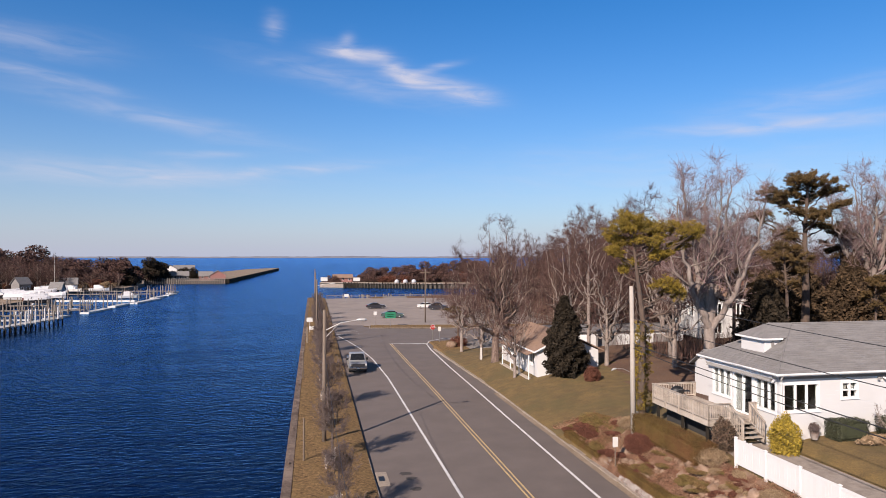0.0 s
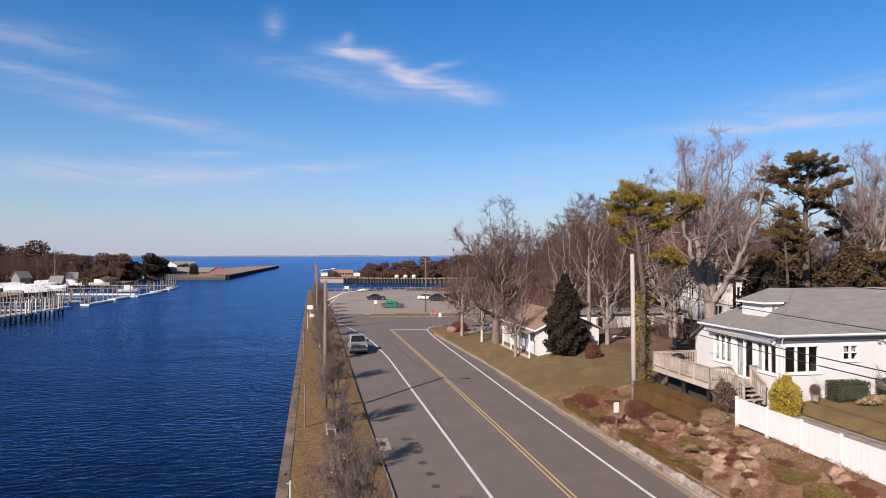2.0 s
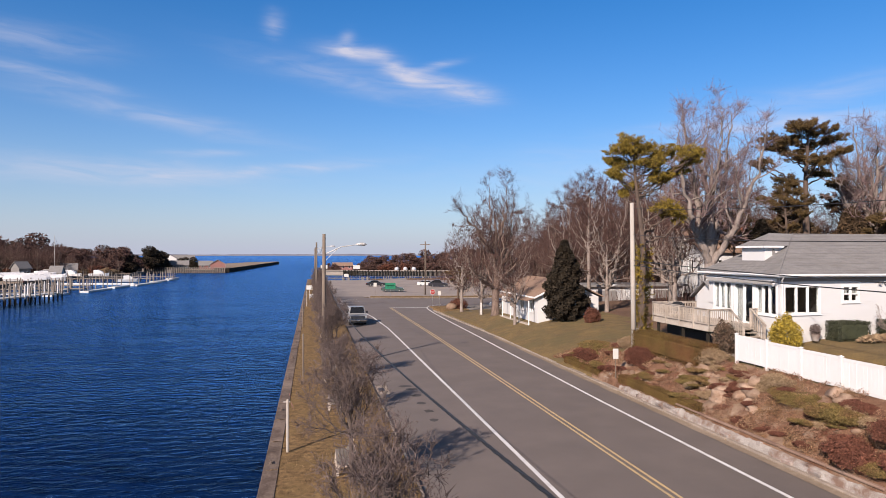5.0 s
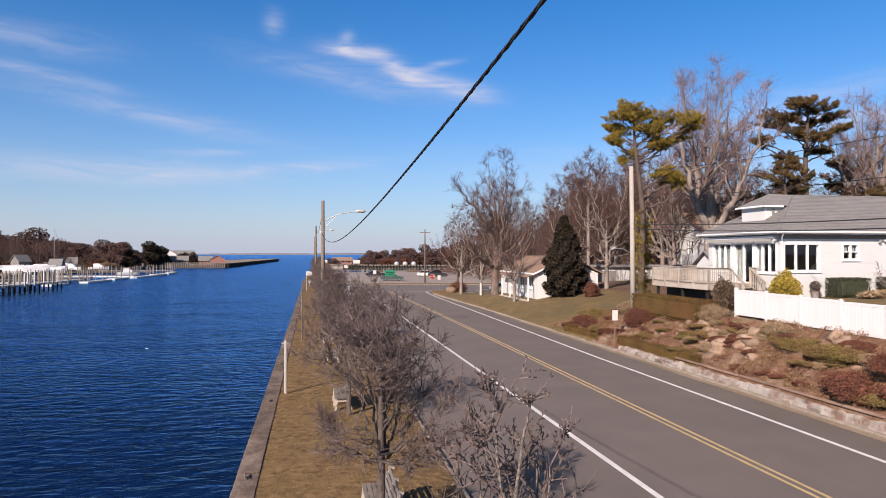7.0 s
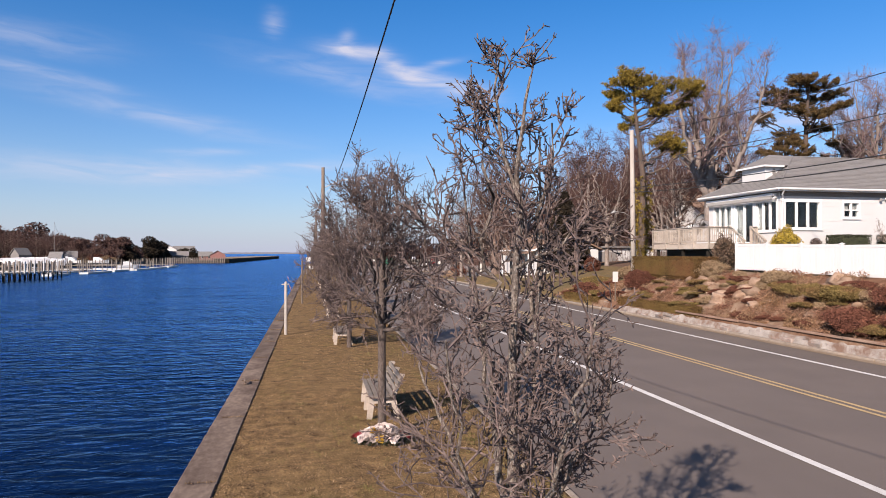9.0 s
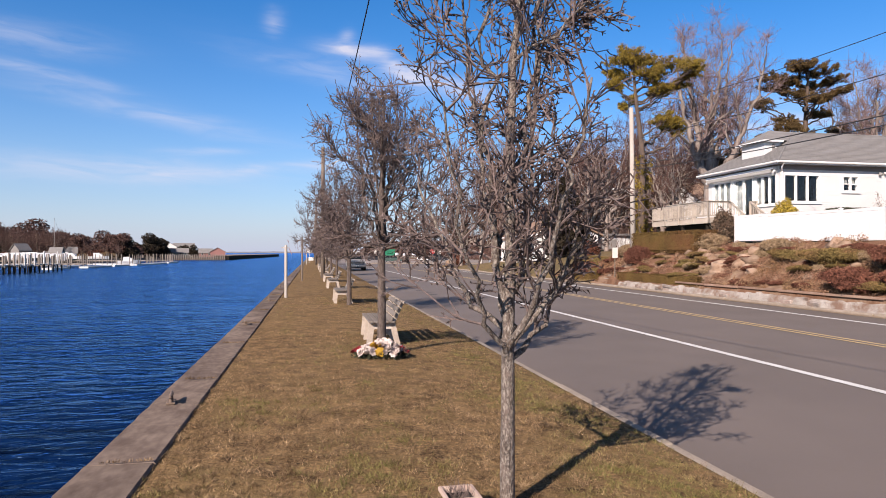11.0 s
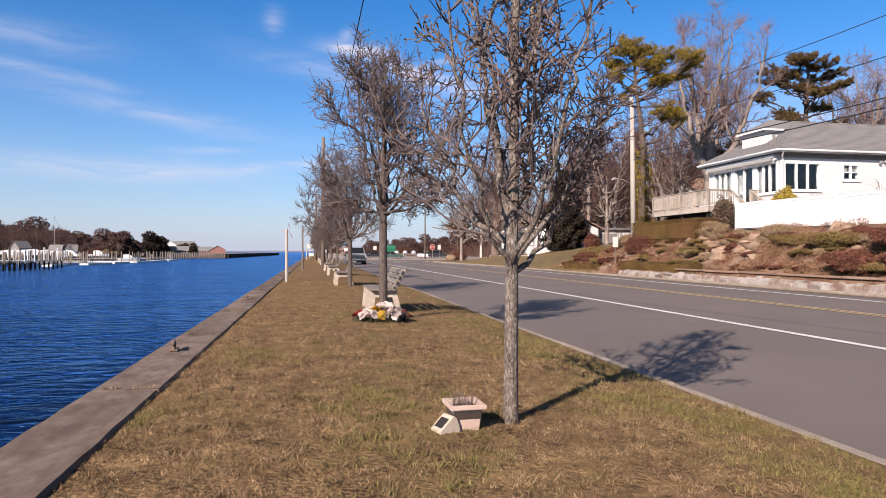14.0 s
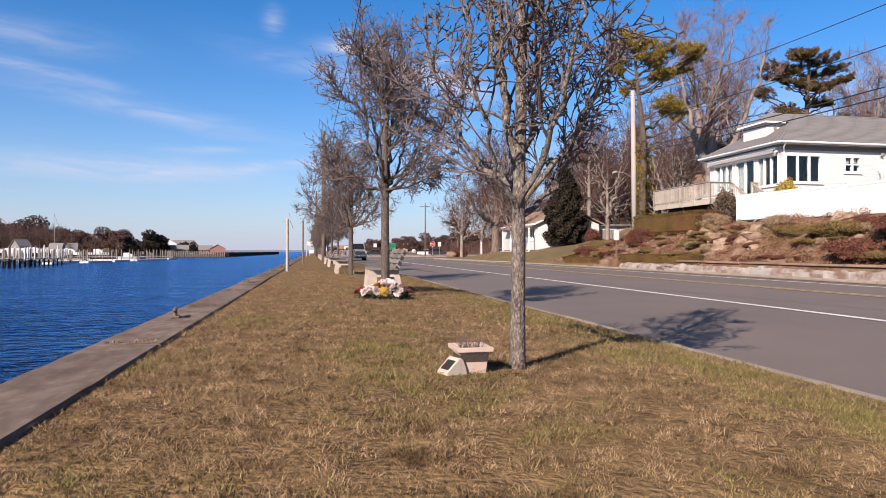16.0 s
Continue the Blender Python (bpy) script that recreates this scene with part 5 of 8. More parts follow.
    for c in ((x0, y0, ze), (x0, y1, ze)):
        cap.rod(c, (rx, ry, rz), 0.045, 6)
    part("ridge_cap", cap, M_SHINGLE, h)
    # the small hipped dormer on the west slope, with an oval vent
    dorm = part("dormer", MB().box(24.95, 33.0, 7.2, 26.2, 35.0, 8.3), M_SIDING, h)
    dr = MB()
    dv = [(24.72, 32.78, 8.33), (26.2, 32.78, 8.33), (26.2, 35.22, 8.33), (24.72, 35.22, 8.33), (26.0, 34.0, 9.1), (27.6, 34.0, 9.06)]
    dr.add(dv, [(0, 1, 5, 4), (1, 2, 5), (2, 3, 4, 5), (3, 0, 4), (3, 2, 1, 0)])
    part("dormer_roof", dr, M_SHINGLE, dorm)
    part("dormer_fascia", MB().box(24.7, 32.75, 8.24, 26.0, 32.775, 8.34).box(24.69, 32.75, 8.24, 24.715, 35.25, 8.34), M_WHITE, dorm)
    ov = MB()
    ov.prism([(25.5 + 0.09 * math.cos(a), 7.97 + 0.2 * math.sin(a)) for a in np.arange(16) * math.pi / 8], "y", 32.96, 32.995)
    part("vent", ov, M_GREY_TRIM, dorm, "grey oval louvred vent")
    # retracted awning with a scalloped valance
    aw = MB().box(23.92, 31.0, 6.44, 24.18, 37.1, 6.6, 0.02)
    awn = part("awning", aw, M_WHITE, h, "retracted awning with a scalloped grey valance")
    va = MB()
    n = 29
    for i in range(n):
        a = 31.1 + 5.9 * i / n
        b = a + 5.9 / n
        va.prism([(a + 0.004, 6.45), (b - 0.004, 6.45), (b - 0.004, 6.31), (a * 0.3 + b * 0.7, 6.25), (a * 0.7 + b * 0.3, 6.25), (a + 0.004, 6.31)], "x", 23.895, 23.91)
    part("valance", va, M_CURTAIN, awn)["kind"] = "stuff"
    for y in (31.0, 37.0):
        lm = MB().box(23.98, y - 0.05, 6.3, 24.2, y + 0.05, 6.42, 0.02)
        lm.ring_tube([(23.98, y, 6.34), (23.9, y - 0.05, 6.26)], [0.05, 0.075], 8)
        part("flood_lamp", lm, M_WHITE, h)
    lm = MB().box(30.35, 30.7, 6.3, 30.5, 30.8, 6.4).ring_tube([(30.3, 30.7, 6.36), (30.2, 30.6, 6.28)], [0.05, 0.08], 8).ring_tube([(30.55, 30.7, 6.36), (30.65, 30.6, 6.28)], [0.05, 0.08], 8)
    part("flood_lamp", lm, M_ALU, h)
    return h


main_house()

DU0, DU1, DV0, DV1, DZ = 21.2, 24.15, 32.6, 38.6, 3.95


def deck():
    d = thing("deck", pose(0, 0, 0), "raised greyed timber deck with slatted railings against the house", "deck")
    part("joist_frame", MB().box(DU0 + 0.05, DV0 + 0.06, DZ - 0.3, DU1 + 0.0, DV1 - 0.05, DZ - 0.045), M_WEED, d)
    for a in ((DU0, DV0, DU0 + 0.045, DV1), (DU0 + 0.045, DV0, DU1, DV0 + 0.045)):
        part("rim_board", MB().box(a[0], a[1], DZ - 0.32, a[2], a[3], DZ - 0.045, 0.006), M_DECK, d)
    me = mesh_of("deck_board", MB().box(-0.068, 0, -0.04, 0.068, DV1 - DV0, 0, 0.006), M_DECK)
    k = 0
    while DU0 + 0.07 + k * 0.142 < DU1:
        piece("deck_board", me, d, pose(DU0 + 0.07 + k * 0.142, DV0, DZ + 0.002 * (k % 3)))
        k += 1
    post = mesh_of("post", MB().box(-0.045, -0.045, -0.3, 0.045, 0.045, 0.93, 0.008), M_DECK)
    bal = mesh_of("baluster", MB().box(-0.018, -0.018, 0.08, 0.018, 0.018, 0.84), M_DECK)
    spans = [((DU0, DV0), (DU0, DV1)), ((DU0, DV0), (22.5, DV0)), ((23.75, DV0), (DU1, DV0)), ((DU0, DV1), (DU1, DV1))]
    for (ax, ay), (bx, by) in spans:
        L = math.hypot(bx - ax, by - ay)
        n = max(1, round(L / 1.5))
        for i in range(n + 1):
            piece("post", post, d, pose(ax + (bx - ax) * i / n, ay + (by - ay) * i / n, DZ))
        m = int(L / 0.115)
        for i in range(1, m):
            piece("baluster", bal, d, pose(ax + (bx - ax) * i / m, ay + (by - ay) * i / m, DZ))
        ang = math.degrees(math.atan2(by - ay, bx - ax))
        piece("top_rail", mesh_of("top_rail", MB().box(-0.05, -0.07, 0.0, L + 0.05, 0.07, 0.04, 0.008), M_DECK), d, pose(ax, ay, DZ + 0.88, 0, 0, ang))
        for z in (0.06, 0.8):
            piece("rail", mesh_of("rail", MB().box(0, -0.02, 0.0, L, 0.02, 0.08), M_DECK), d, pose(ax, ay, DZ + z, 0, 0, ang))
    for u, v in ((21.4, 33), (21.4, 35.5), (21.4, 38.3), (23.9, 33)):
        z = lz(u, v)
        part("support_post", MB().box(u - 0.07, v - 0.07, z - 0.1, u + 0.07, v + 0.07, DZ - 0.3), M_WEED, d)
    # near-black sheets added for the shaded hollow under the deck
    part("skirt", MB().box(DU0 + 0.9, DV0 + 0.9, 1.9, DU0 + 0.95, DV1 - 0.1, DZ - 0.32).box(DU0 + 0.95, DV0 + 0.9, 1.9, DU1, DV0 + 0.95, DZ - 0.32), M_SHADE, d, "dark sheets standing in for the shade under the deck")
    # lattice skirt at the corner
    lat = MB()
    for k in range(9):
        x = 21.25 + k * 0.13
        lat.rod((x, 32.7, 2.6), (x + 0.9, 32.7, 3.62), 0.012, 4)
        lat.rod((x + 0.9, 32.72, 2.6), (x, 32.72, 3.62), 0.012, 4)
    part("lattice", lat, M_DECK, d, "diagonal timber lattice skirt")
    # steps down to the path
    for i in range(4):
        z, y = DZ - 0.18 * (i + 1), DV0 - 0.28 * i
        part("tread", MB().box(22.5, y - 0.3, z - 0.04, 23.75, y, z, 0.006), M_DECK, d)
    for x in (22.5, 23.75):
        part("stringer", MB().prism([(DV0, DZ - 0.35), (DV0, DZ - 0.05), (DV0 - 1.2, DZ - 0.8), (DV0 - 1.2, 2.95), (DV0 - 1.0, 2.95)], "x", x - 0.02, x + 0.02), M_DECK, d)
        part("post", MB().box(x - 0.045, DV0 - 1.2, 3.0, x + 0.045, DV0 - 1.11, DZ + 0.15), M_DECK, d)
        part("handrail", MB().prism([(DV0, DZ + 0.83), (DV0, DZ + 0.92), (DV0 - 1.25, DZ + 0.14), (DV0 - 1.25, DZ + 0.05)], "x", x - 0.05, x + 0.05), M_DECK, d)
        for k in range(1, 8):
            y = DV0 - 1.15 * k / 8
            part("baluster", MB().box(x - 0.015, y - 0.015, DZ - 0.75 * k / 8, x + 0.015, y + 0.015, DZ + 0.84 - 0.78 * k / 8), M_DECK, d)


deck()


def grill():
    g = thing("barbecue", pose(21.95, 37.0, DZ + 0.006), "covered black kettle barbecue on the deck", "barbecue")
    bm = bmesh.new()
    bmesh.ops.create_uvsphere(bm, u_segments=18, v_segments=10, radius=0.36)
    part("bowl", MB().take(bm, Matrix.Translation((0, 0, 0.72)) @ Matrix.Diagonal((1.2, 0.9, 0.85, 1))), M_BLACK, g, smooth=True)
    for a in (0.5, 2.6, 4.7):
        part("leg", MB().rod((0.15 * math.cos(a), 0.15 * math.sin(a), 0.5), (0.3 * math.cos(a), 0.3 * math.sin(a), 0), 0.015), M_BLACK, g)
    part("side_shelf", MB().box(0.35, -0.22, 0.7, 0.8, 0.22, 0.73, 0.008), M_BLACK, g)
    part("handle", MB().ring_tube([(-0.12, -0.34, 0.85), (-0.1, -0.4, 0.9), (0.1, -0.4, 0.9), (0.12, -0.34, 0.85)], [0.012] * 4, 6), M_STEEL, g)


grill()


def vinyl_fence():
    posts = [20.8 + (29.55 - 20.8) * 0] and [29.55 - 2.22 * k for k in range(0, 14)]
    f = thing("fence", pose(0, 0, 0), "solid white vinyl privacy fence on top of the planted bank", "fence")
    cap = MB().box(-0.08, -0.08, 0, 0.08, 0.08, 0.03, 0.006)
    cap.add([(-0.065, -0.065, 0.03), (0.065, -0.065, 0.03), (0.065, 0.065, 0.03), (-0.065, 0.065, 0.03), (0, 0, 0.075)], [(0, 1, 4), (1, 2, 4), (2, 3, 4), (3, 0, 4)])
    capm = mesh_of("post_cap", cap, M_VINYL)
    board = mesh_of("board", MB().box(-0.015, 0.0005, 0, 0.015, 0.171, 1.02, 0.004), M_VINYL)
    boardm = mesh_of("board", MB().box(-0.015, 0.003, 0, 0.015, 0.167, 1.02), M_VINYL)
    for i, y in enumerate(posts):
        t = (29.55 - y) / 8.75
        zb, zt = 2.55 - 0.14 * min(t, 1.4), 3.86 - 0.16 * min(t, 1.4)
        x = 20.75
        p = part("post", MB().box(x - 0.065, y - 0.065, zb - 0.3, x + 0.065, y + 0.065, zt + 0.02, 0.008), M_VINYL, f)
        piece("post_cap", capm, p, pose(x, y, zt + 0.02))
        if i == len(posts) - 1:
            break
        step = 0.0
        for z in (zb + 0.04, zt - 0.13):
            part("rail", MB().box(x - 0.025, y - 2.155, z, x + 0.025, y - 0.065, z + 0.12, 0.005), M_VINYL, f)
        if y - 2.22 > 6:
            for k in range(12):
                piece("board", board, f, pose(x, y - 0.085 - (k + 1) * 0.1718, zb + 0.155) @ Matrix.Diagonal((1, 1, (zt - zb - 0.28) / 1.02, 1)))
        else:
            part("panel", MB().box(x - 0.015, y - 2.155, zb + 0.155, x + 0.015, y - 0.065, zt - 0.125), M_VINYL, f)
    # the short return at the steps
    part("panel", MB().box(20.82, 29.53, 2.6, 21.3, 29.57, 3.7).box(21.3, 29.53, 2.6, 21.65, 29.57, 3.55), M_VINYL, f)


vinyl_fence()

path = MB()
path.add([(21.0, 2, lz(21, 2) + 0.03), (24.5, 2, lz(24.5, 2) + 0.03), (24.5, 24, lz(24.5, 24) + 0.03), (24.5, 30.6, lz(24.5, 30.6) + 0.03), (24.1, 32.4, lz(24.1, 32.4) + 0.03), (21.8, 32.4, lz(21.8, 32.4) + 0.03), (21.0, 29, lz(21, 29) + 0.03)], [(0, 1, 2, 3, 4, 5, 6)])
solid("pavement", path, M_CONCRETE, "pale concrete path behind the white fence", "path", kind="structure")


def leafy(name, c, r, n, size, material, label, category, seed, group="", square=False, stems=True, long=1.0, core=0.0):
    """A shrub of many small leaves over short stems, on the ground."""
    rng = np.random.default_rng(seed)
    t = thing(name, pose(c[0], c[1], c[2]), label, category, group)
    mb = MB()
    if square:
        P = rng.uniform(-1, 1, (n, 3))
        k = rng.integers(0, 3, n)
        P[np.arange(n), k] = np.sign(P[np.arange(n), k]) * rng.uniform(0.82, 1.04, n)
        P = P * np.array(r) + np.array([0, 0, r[2]])
        P[:, 2] = np.maximum(P[:, 2], 0.02)
        tri_cloud(mb, P, size, rng, 0.0, long)
        mb.box(-r[0] * 0.94, -r[1] * 0.97, 0.0, r[0] * 0.94, r[1] * 0.97, r[2] * 1.9, min(r) * 0.3)
    else:
        d = rng.normal(size=(n, 3))
        d /= np.linalg.norm(d, axis=1)[:, None]
        lump = np.array([1 + 0.28 * noise.noise(Vector(p) * 2.1 + Vector((seed, 0, 0))) for p in d])
        d *= (lump * rng.uniform(0.35, 1.0, n) ** 0.45)[:, None]
        P = d * np.array(r) + np.array([0, 0, r[2] * 0.75])
        P = P[P[:, 2] > -0.05]
        tri_cloud(mb, P, size, rng, 0.0, long)
        if core:
            mb.blob((0, 0, r[2] * 0.7), (r[0] * core, r[1] * core, r[2] * core), seed, 0.3, 2)
    part("foliage", mb, material, t)
    if stems:
        st = MB()
        for k in range(9):
            a = k * 0.7
            st.ring_tube([(0.08 * math.cos(a), 0.08 * math.sin(a), -0.12), (r[0] * 0.4 * math.cos(a), r[1] * 0.4 * math.sin(a), r[2] * 0.7), (r[0] * 0.7 * math.cos(a), r[1] * 0.7 * math.sin(a), r[2] * 1.1)],
                         [0.025, 0.016, 0.006], 4, False)
        part("stem", st, M_BARK, t)
    return t


leafy("golden_shrub", (23.95, 30.1, 2.72), (0.8, 0.75, 1.15), 8200, 0.055, M_GOLD, "dense golden-yellow shrub beside the deck steps", "shrub", 71)
leafy("rhododendron", (21.45, 31.6, 2.5), (0.6, 0.6, 1.05), 2600, 0.06, M_RHODO, "tall brown and purple-green shrub by the deck corner", "shrub", 72)
leafy("rhododendron", (21.55, 31.7, 2.5), (0.62, 0.62, 0.95), 3000, 0.06, M_RHODO, "olive-brown shrub by the deck corner", "shrub", 73)
leafy("clipped_hedge", (20.0, 34.4, 2.0), (0.62, 3.5, 0.6), 36000, 0.03, M_HEDGE, "clipped brown-green hedge below the deck", "hedge", 74, square=True)
for u, v, r, s in ((27.6, 30.0, (0.95, 0.5, 0.5), 75), (31.2, 29.9, (1.5, 0.5, 0.48), 76)):
    leafy("box_hedge", (u, v, lz(u, v)), r, 5200, 0.045, M_BOX, "dark green clipped box hedge under the window", "hedge", s, "box hedges", square=True)
leafy("ornamental_grass", (29.5, 28.8, lz(29.5, 28.8)), (2.3, 0.5, 0.22), 5000, 0.07, M_STRAW, "low straw-coloured ornamental grass bed", "grass bed", 77, stems=False, long=2)
small_tree = grow_tree(79, 1.9, 0.4, 0.045, [(0.35, 0.3), (0.8, 0.9), (1.4, 1.0), (1.9, 0.5)], 9, 6, 3, 2, twig=0.007, leader=0.6)
tree_thing("ornamental_tree", pair_meshes(small_tree, (M_BARK_GREY, M_BARK_GREY)), pose(29.6, 29.4, lz(29.6, 29.4)), "small bare pale ornamental tree before the wall", "tree")


def planter_pot(u, v):
    t = thing("garden_pot", pose(u, v, lz(u, v)), "weathered round pot with a dead plant by the house wall", "pot")
    part("pot", MB().ring_tube([(0, 0, 0), (0, 0, 0.32), (0, 0, 0.36)], [0.16, 0.22, 0.24], 14), M_STONE, t)
    mb = MB()
    clump(mb, (0, 0, 0.6), (0.28, 0.28, 0.3), 700, 0.04, np.random.default_rng(5), 1.5, 0.2)
    part("dead_plant", mb, M_TWIG, t)


planter_pot(25.9, 30.3)


# ---- the planted bank ----
def bank_planting():
    rng = random.Random(15)
    beds = [("heather_clump", M_RUSSET, "low russet-brown heather clump on the bank"), ("olive_groundcover", M_OLIVE, "spreading olive-green juniper mat on the bank"),
            ("straw_tussock", M_STRAW, "dry straw-coloured tussock on the bank")]
    protos = {}
    for i, (n, m, l) in enumerate(beds):
        for k in range(3):
            r = ((0.6, 0.85, 0.2), (0.8, 1.1, 0.17), (0.42, 0.5, 0.2))[i]
            protos[i, k] = leafy(n, (rng.uniform(18, 20), 13 + i * 3 + k, 0), r, (9000, 9500, 5000)[i], (0.021, 0.021, 0.023)[i], m, l, "shrub", 90 + i * 5 + k, n + "s on the bank", stems=False, long=(2.2, 1.4, 2.6)[i], core=0.6)
            p = protos[i, k]
            x, y = p.matrix_basis.translation[:2]
            p.matrix_basis = pose(x, y, lz(x, y) - 0.06)
    # beds: u and v range, kind, how many, size
    beds_at = [(17.9, 19.3, 13.0, 20.6, 0, 11, 1.4), (17.9, 20.3, 39.0, 45.0, 0, 9, 0.8), (17.9, 20.3, 39.0, 46.0, 1, 5, 0.8), (18.5, 20.4, 22.4, 25.6, 1, 5, 0.85), (17.9, 19.5, 28.6, 35.0, 1, 11, 0.7), (17.72, 17.9, 14.0, 27.5, 0, 15, 0.5), (17.7, 18.1, 36.9, 38.2, 0, 4, 0.9),
               (19.6, 20.5, 14.0, 30.0, 0, 9, 0.65), (17.7, 20.5, 4.0, 13.0, 0, 8, 0.9), (17.7, 20.5, 5.0, 22.0, 2, 10, 0.8), (18.0, 20.4, 25.6, 31.0, 2, 8, 0.8), (17.7, 20.0, 6.0, 14.0, 1, 4, 0.8), (17.8, 20.3, 14.0, 36.0, 0, 22, 0.45), (17.8, 20.3, 14.0, 36.0, 2, 16, 0.5), (17.8, 20.2, 14.0, 36.0, 1, 8, 0.45), (18.2, 20.3, 25.5, 29.0, 0, 6, 0.6)]
    places = [(rng.uniform(a, b), rng.uniform(c, d), i, s * rng.uniform(0.75, 1.2)) for a, b, c, d, i, n, s in beds_at for k in range(n)]
    for u, v, i, s in places:
        copy_thing(protos[i, rng.randrange(3)], pose(u, v, lz(u, v) - 0.05, rng.uniform(-12, 12), rng.uniform(-14, -2), rng.uniform(0, 360)) @ Matrix.Scale(s, 4))
    meshes = [mesh_of("boulder", MB().blob((0, 0, 0), (0.34, 0.28, 0.2), k, 0.6), M_BOULDER, True) for k in range(5)]
    for j in range(85):
        v, u = rng.uniform(6, 37), rng.uniform(17.9, 19.8)
        ob = new("boulder", meshes[j % 5])
        s = rng.uniform(0.3, 0.95)
        if j < 16:
            (u, v), s = ((18.4, 27.4), (19.8, 31.1), (19.7, 26.6), (20.1, 22.4), (18.7, 28.2), (19.3, 29.4), (19.0, 26.3), (18.1, 26.9))[j % 8], rng.uniform(1.0, 1.7)
            u, v = u + rng.uniform(-0.3, 0.3), v + rng.uniform(-0.5, 0.5)
        ob.matrix_basis = pose(u, v, lz(u, v) - 0.03 * s, rng.uniform(-20, 20), rng.uniform(-20, 20), rng.uniform(0, 360)) @ Matrix.Scale(s, 4)
        tagged(ob, "pale weathered boulder half sunk in the planted bank", "boulder", "boulders on the bank")
    # a ragged mat of mixed ground cover over the whole bank
    rg = np.random.default_rng(31)
    n = 225000
    P = np.c_[rg.uniform(17.4, 20.7, n), rg.uniform(3, 46.5, n)]
    lump = np.array([noise.noise(Vector((x * 1.5, y * 1.1, 7.0))) + 0.6 * noise.noise(Vector((x * 4, y * 3, 2.0))) for x, y in P])
    bare = np.array([noise.noise(Vector((x * 0.9, y * 0.55, 21.0))) for x, y in P]) > 0.16
    P, lump = P[~bare], lump[~bare]
    n = len(P)
    z = land_z(P[:, 0], P[:, 1]) + rg.uniform(0, 1, n) * np.clip(0.16 + 0.34 * lump, 0.03, 0.5)
    solid("groundcover", tri_cloud(MB(), np.c_[P, z], 0.021, rg, 0.0, 2.1), M_COVER, "dense mixed brown and olive ground cover on the bank", "groundcover", kind="stuff")
    # larger single bushes
    for u, v, r, m, n, s, l in ((18.9, 15.5, (0.8, 1.6, 0.55), M_RUSSET, 9000, 111, "large russet-brown bare bush on the bank"), (18.9, 36.2, (0.75, 1.1, 0.55), M_RUSSET, 7000, 112, "rounded red-brown bush beside the pole"),
                                (18.4, 42.5, (0.7, 1.6, 0.4), M_RUSSET, 6000, 113, "low red-brown bush at the lawn's edge"), (19.6, 43.5, (1.2, 1.7, 0.4), M_OLIVE, 7000, 114, "spreading olive-green juniper by the lawn"),
                                (19.2, 21.5, (0.8, 1.3, 0.32), M_OLIVE, 7000, 115, "spreading olive-green juniper on the bank"), (19.9, 39.5, (0.6, 0.8, 0.4), M_STRAW, 3000, 116, "pale dry grass mound by the pole"),
                                (24.5, 55.5, (0.75, 0.75, 0.75), M_RUSSET, 5000, 117, "round purple-brown bush on the lawn"), (19.9, 25.5, (0.6, 0.9, 0.35), M_STRAW, 3000, 118, "pale dry grass mound on the bank"),
                                (20.2, 31.0, (0.8, 1.1, 0.5), M_STRAW, 4500, 119, "pale dry shrub mound below the deck"), (20.1, 91.0, (1.3, 1.2, 0.85), M_RUSSET, 6000, 120, "brown bush beside the boulder at the corner")):
        leafy("bush", (u, v, lz(u, v) - 0.05), r, int(n * 2.2), 0.024, m, l, "bush", s, long=2.0, core=0.68)
    # low edging hedge along the kerb
    for v0, v1 in ((27.5, 35.6), (38.3, 44.0)):
        leafy("edging_hedge", (17.62, (v0 + v1) / 2, 0.42 if v0 < 30 else 0.22), (0.3, (v1 - v0) / 2, 0.24), 16000, 0.028, M_HEDGE, "low ragged olive-brown edging hedge above the kerb", "hedge", int(v0), square=True)


bank_planting()


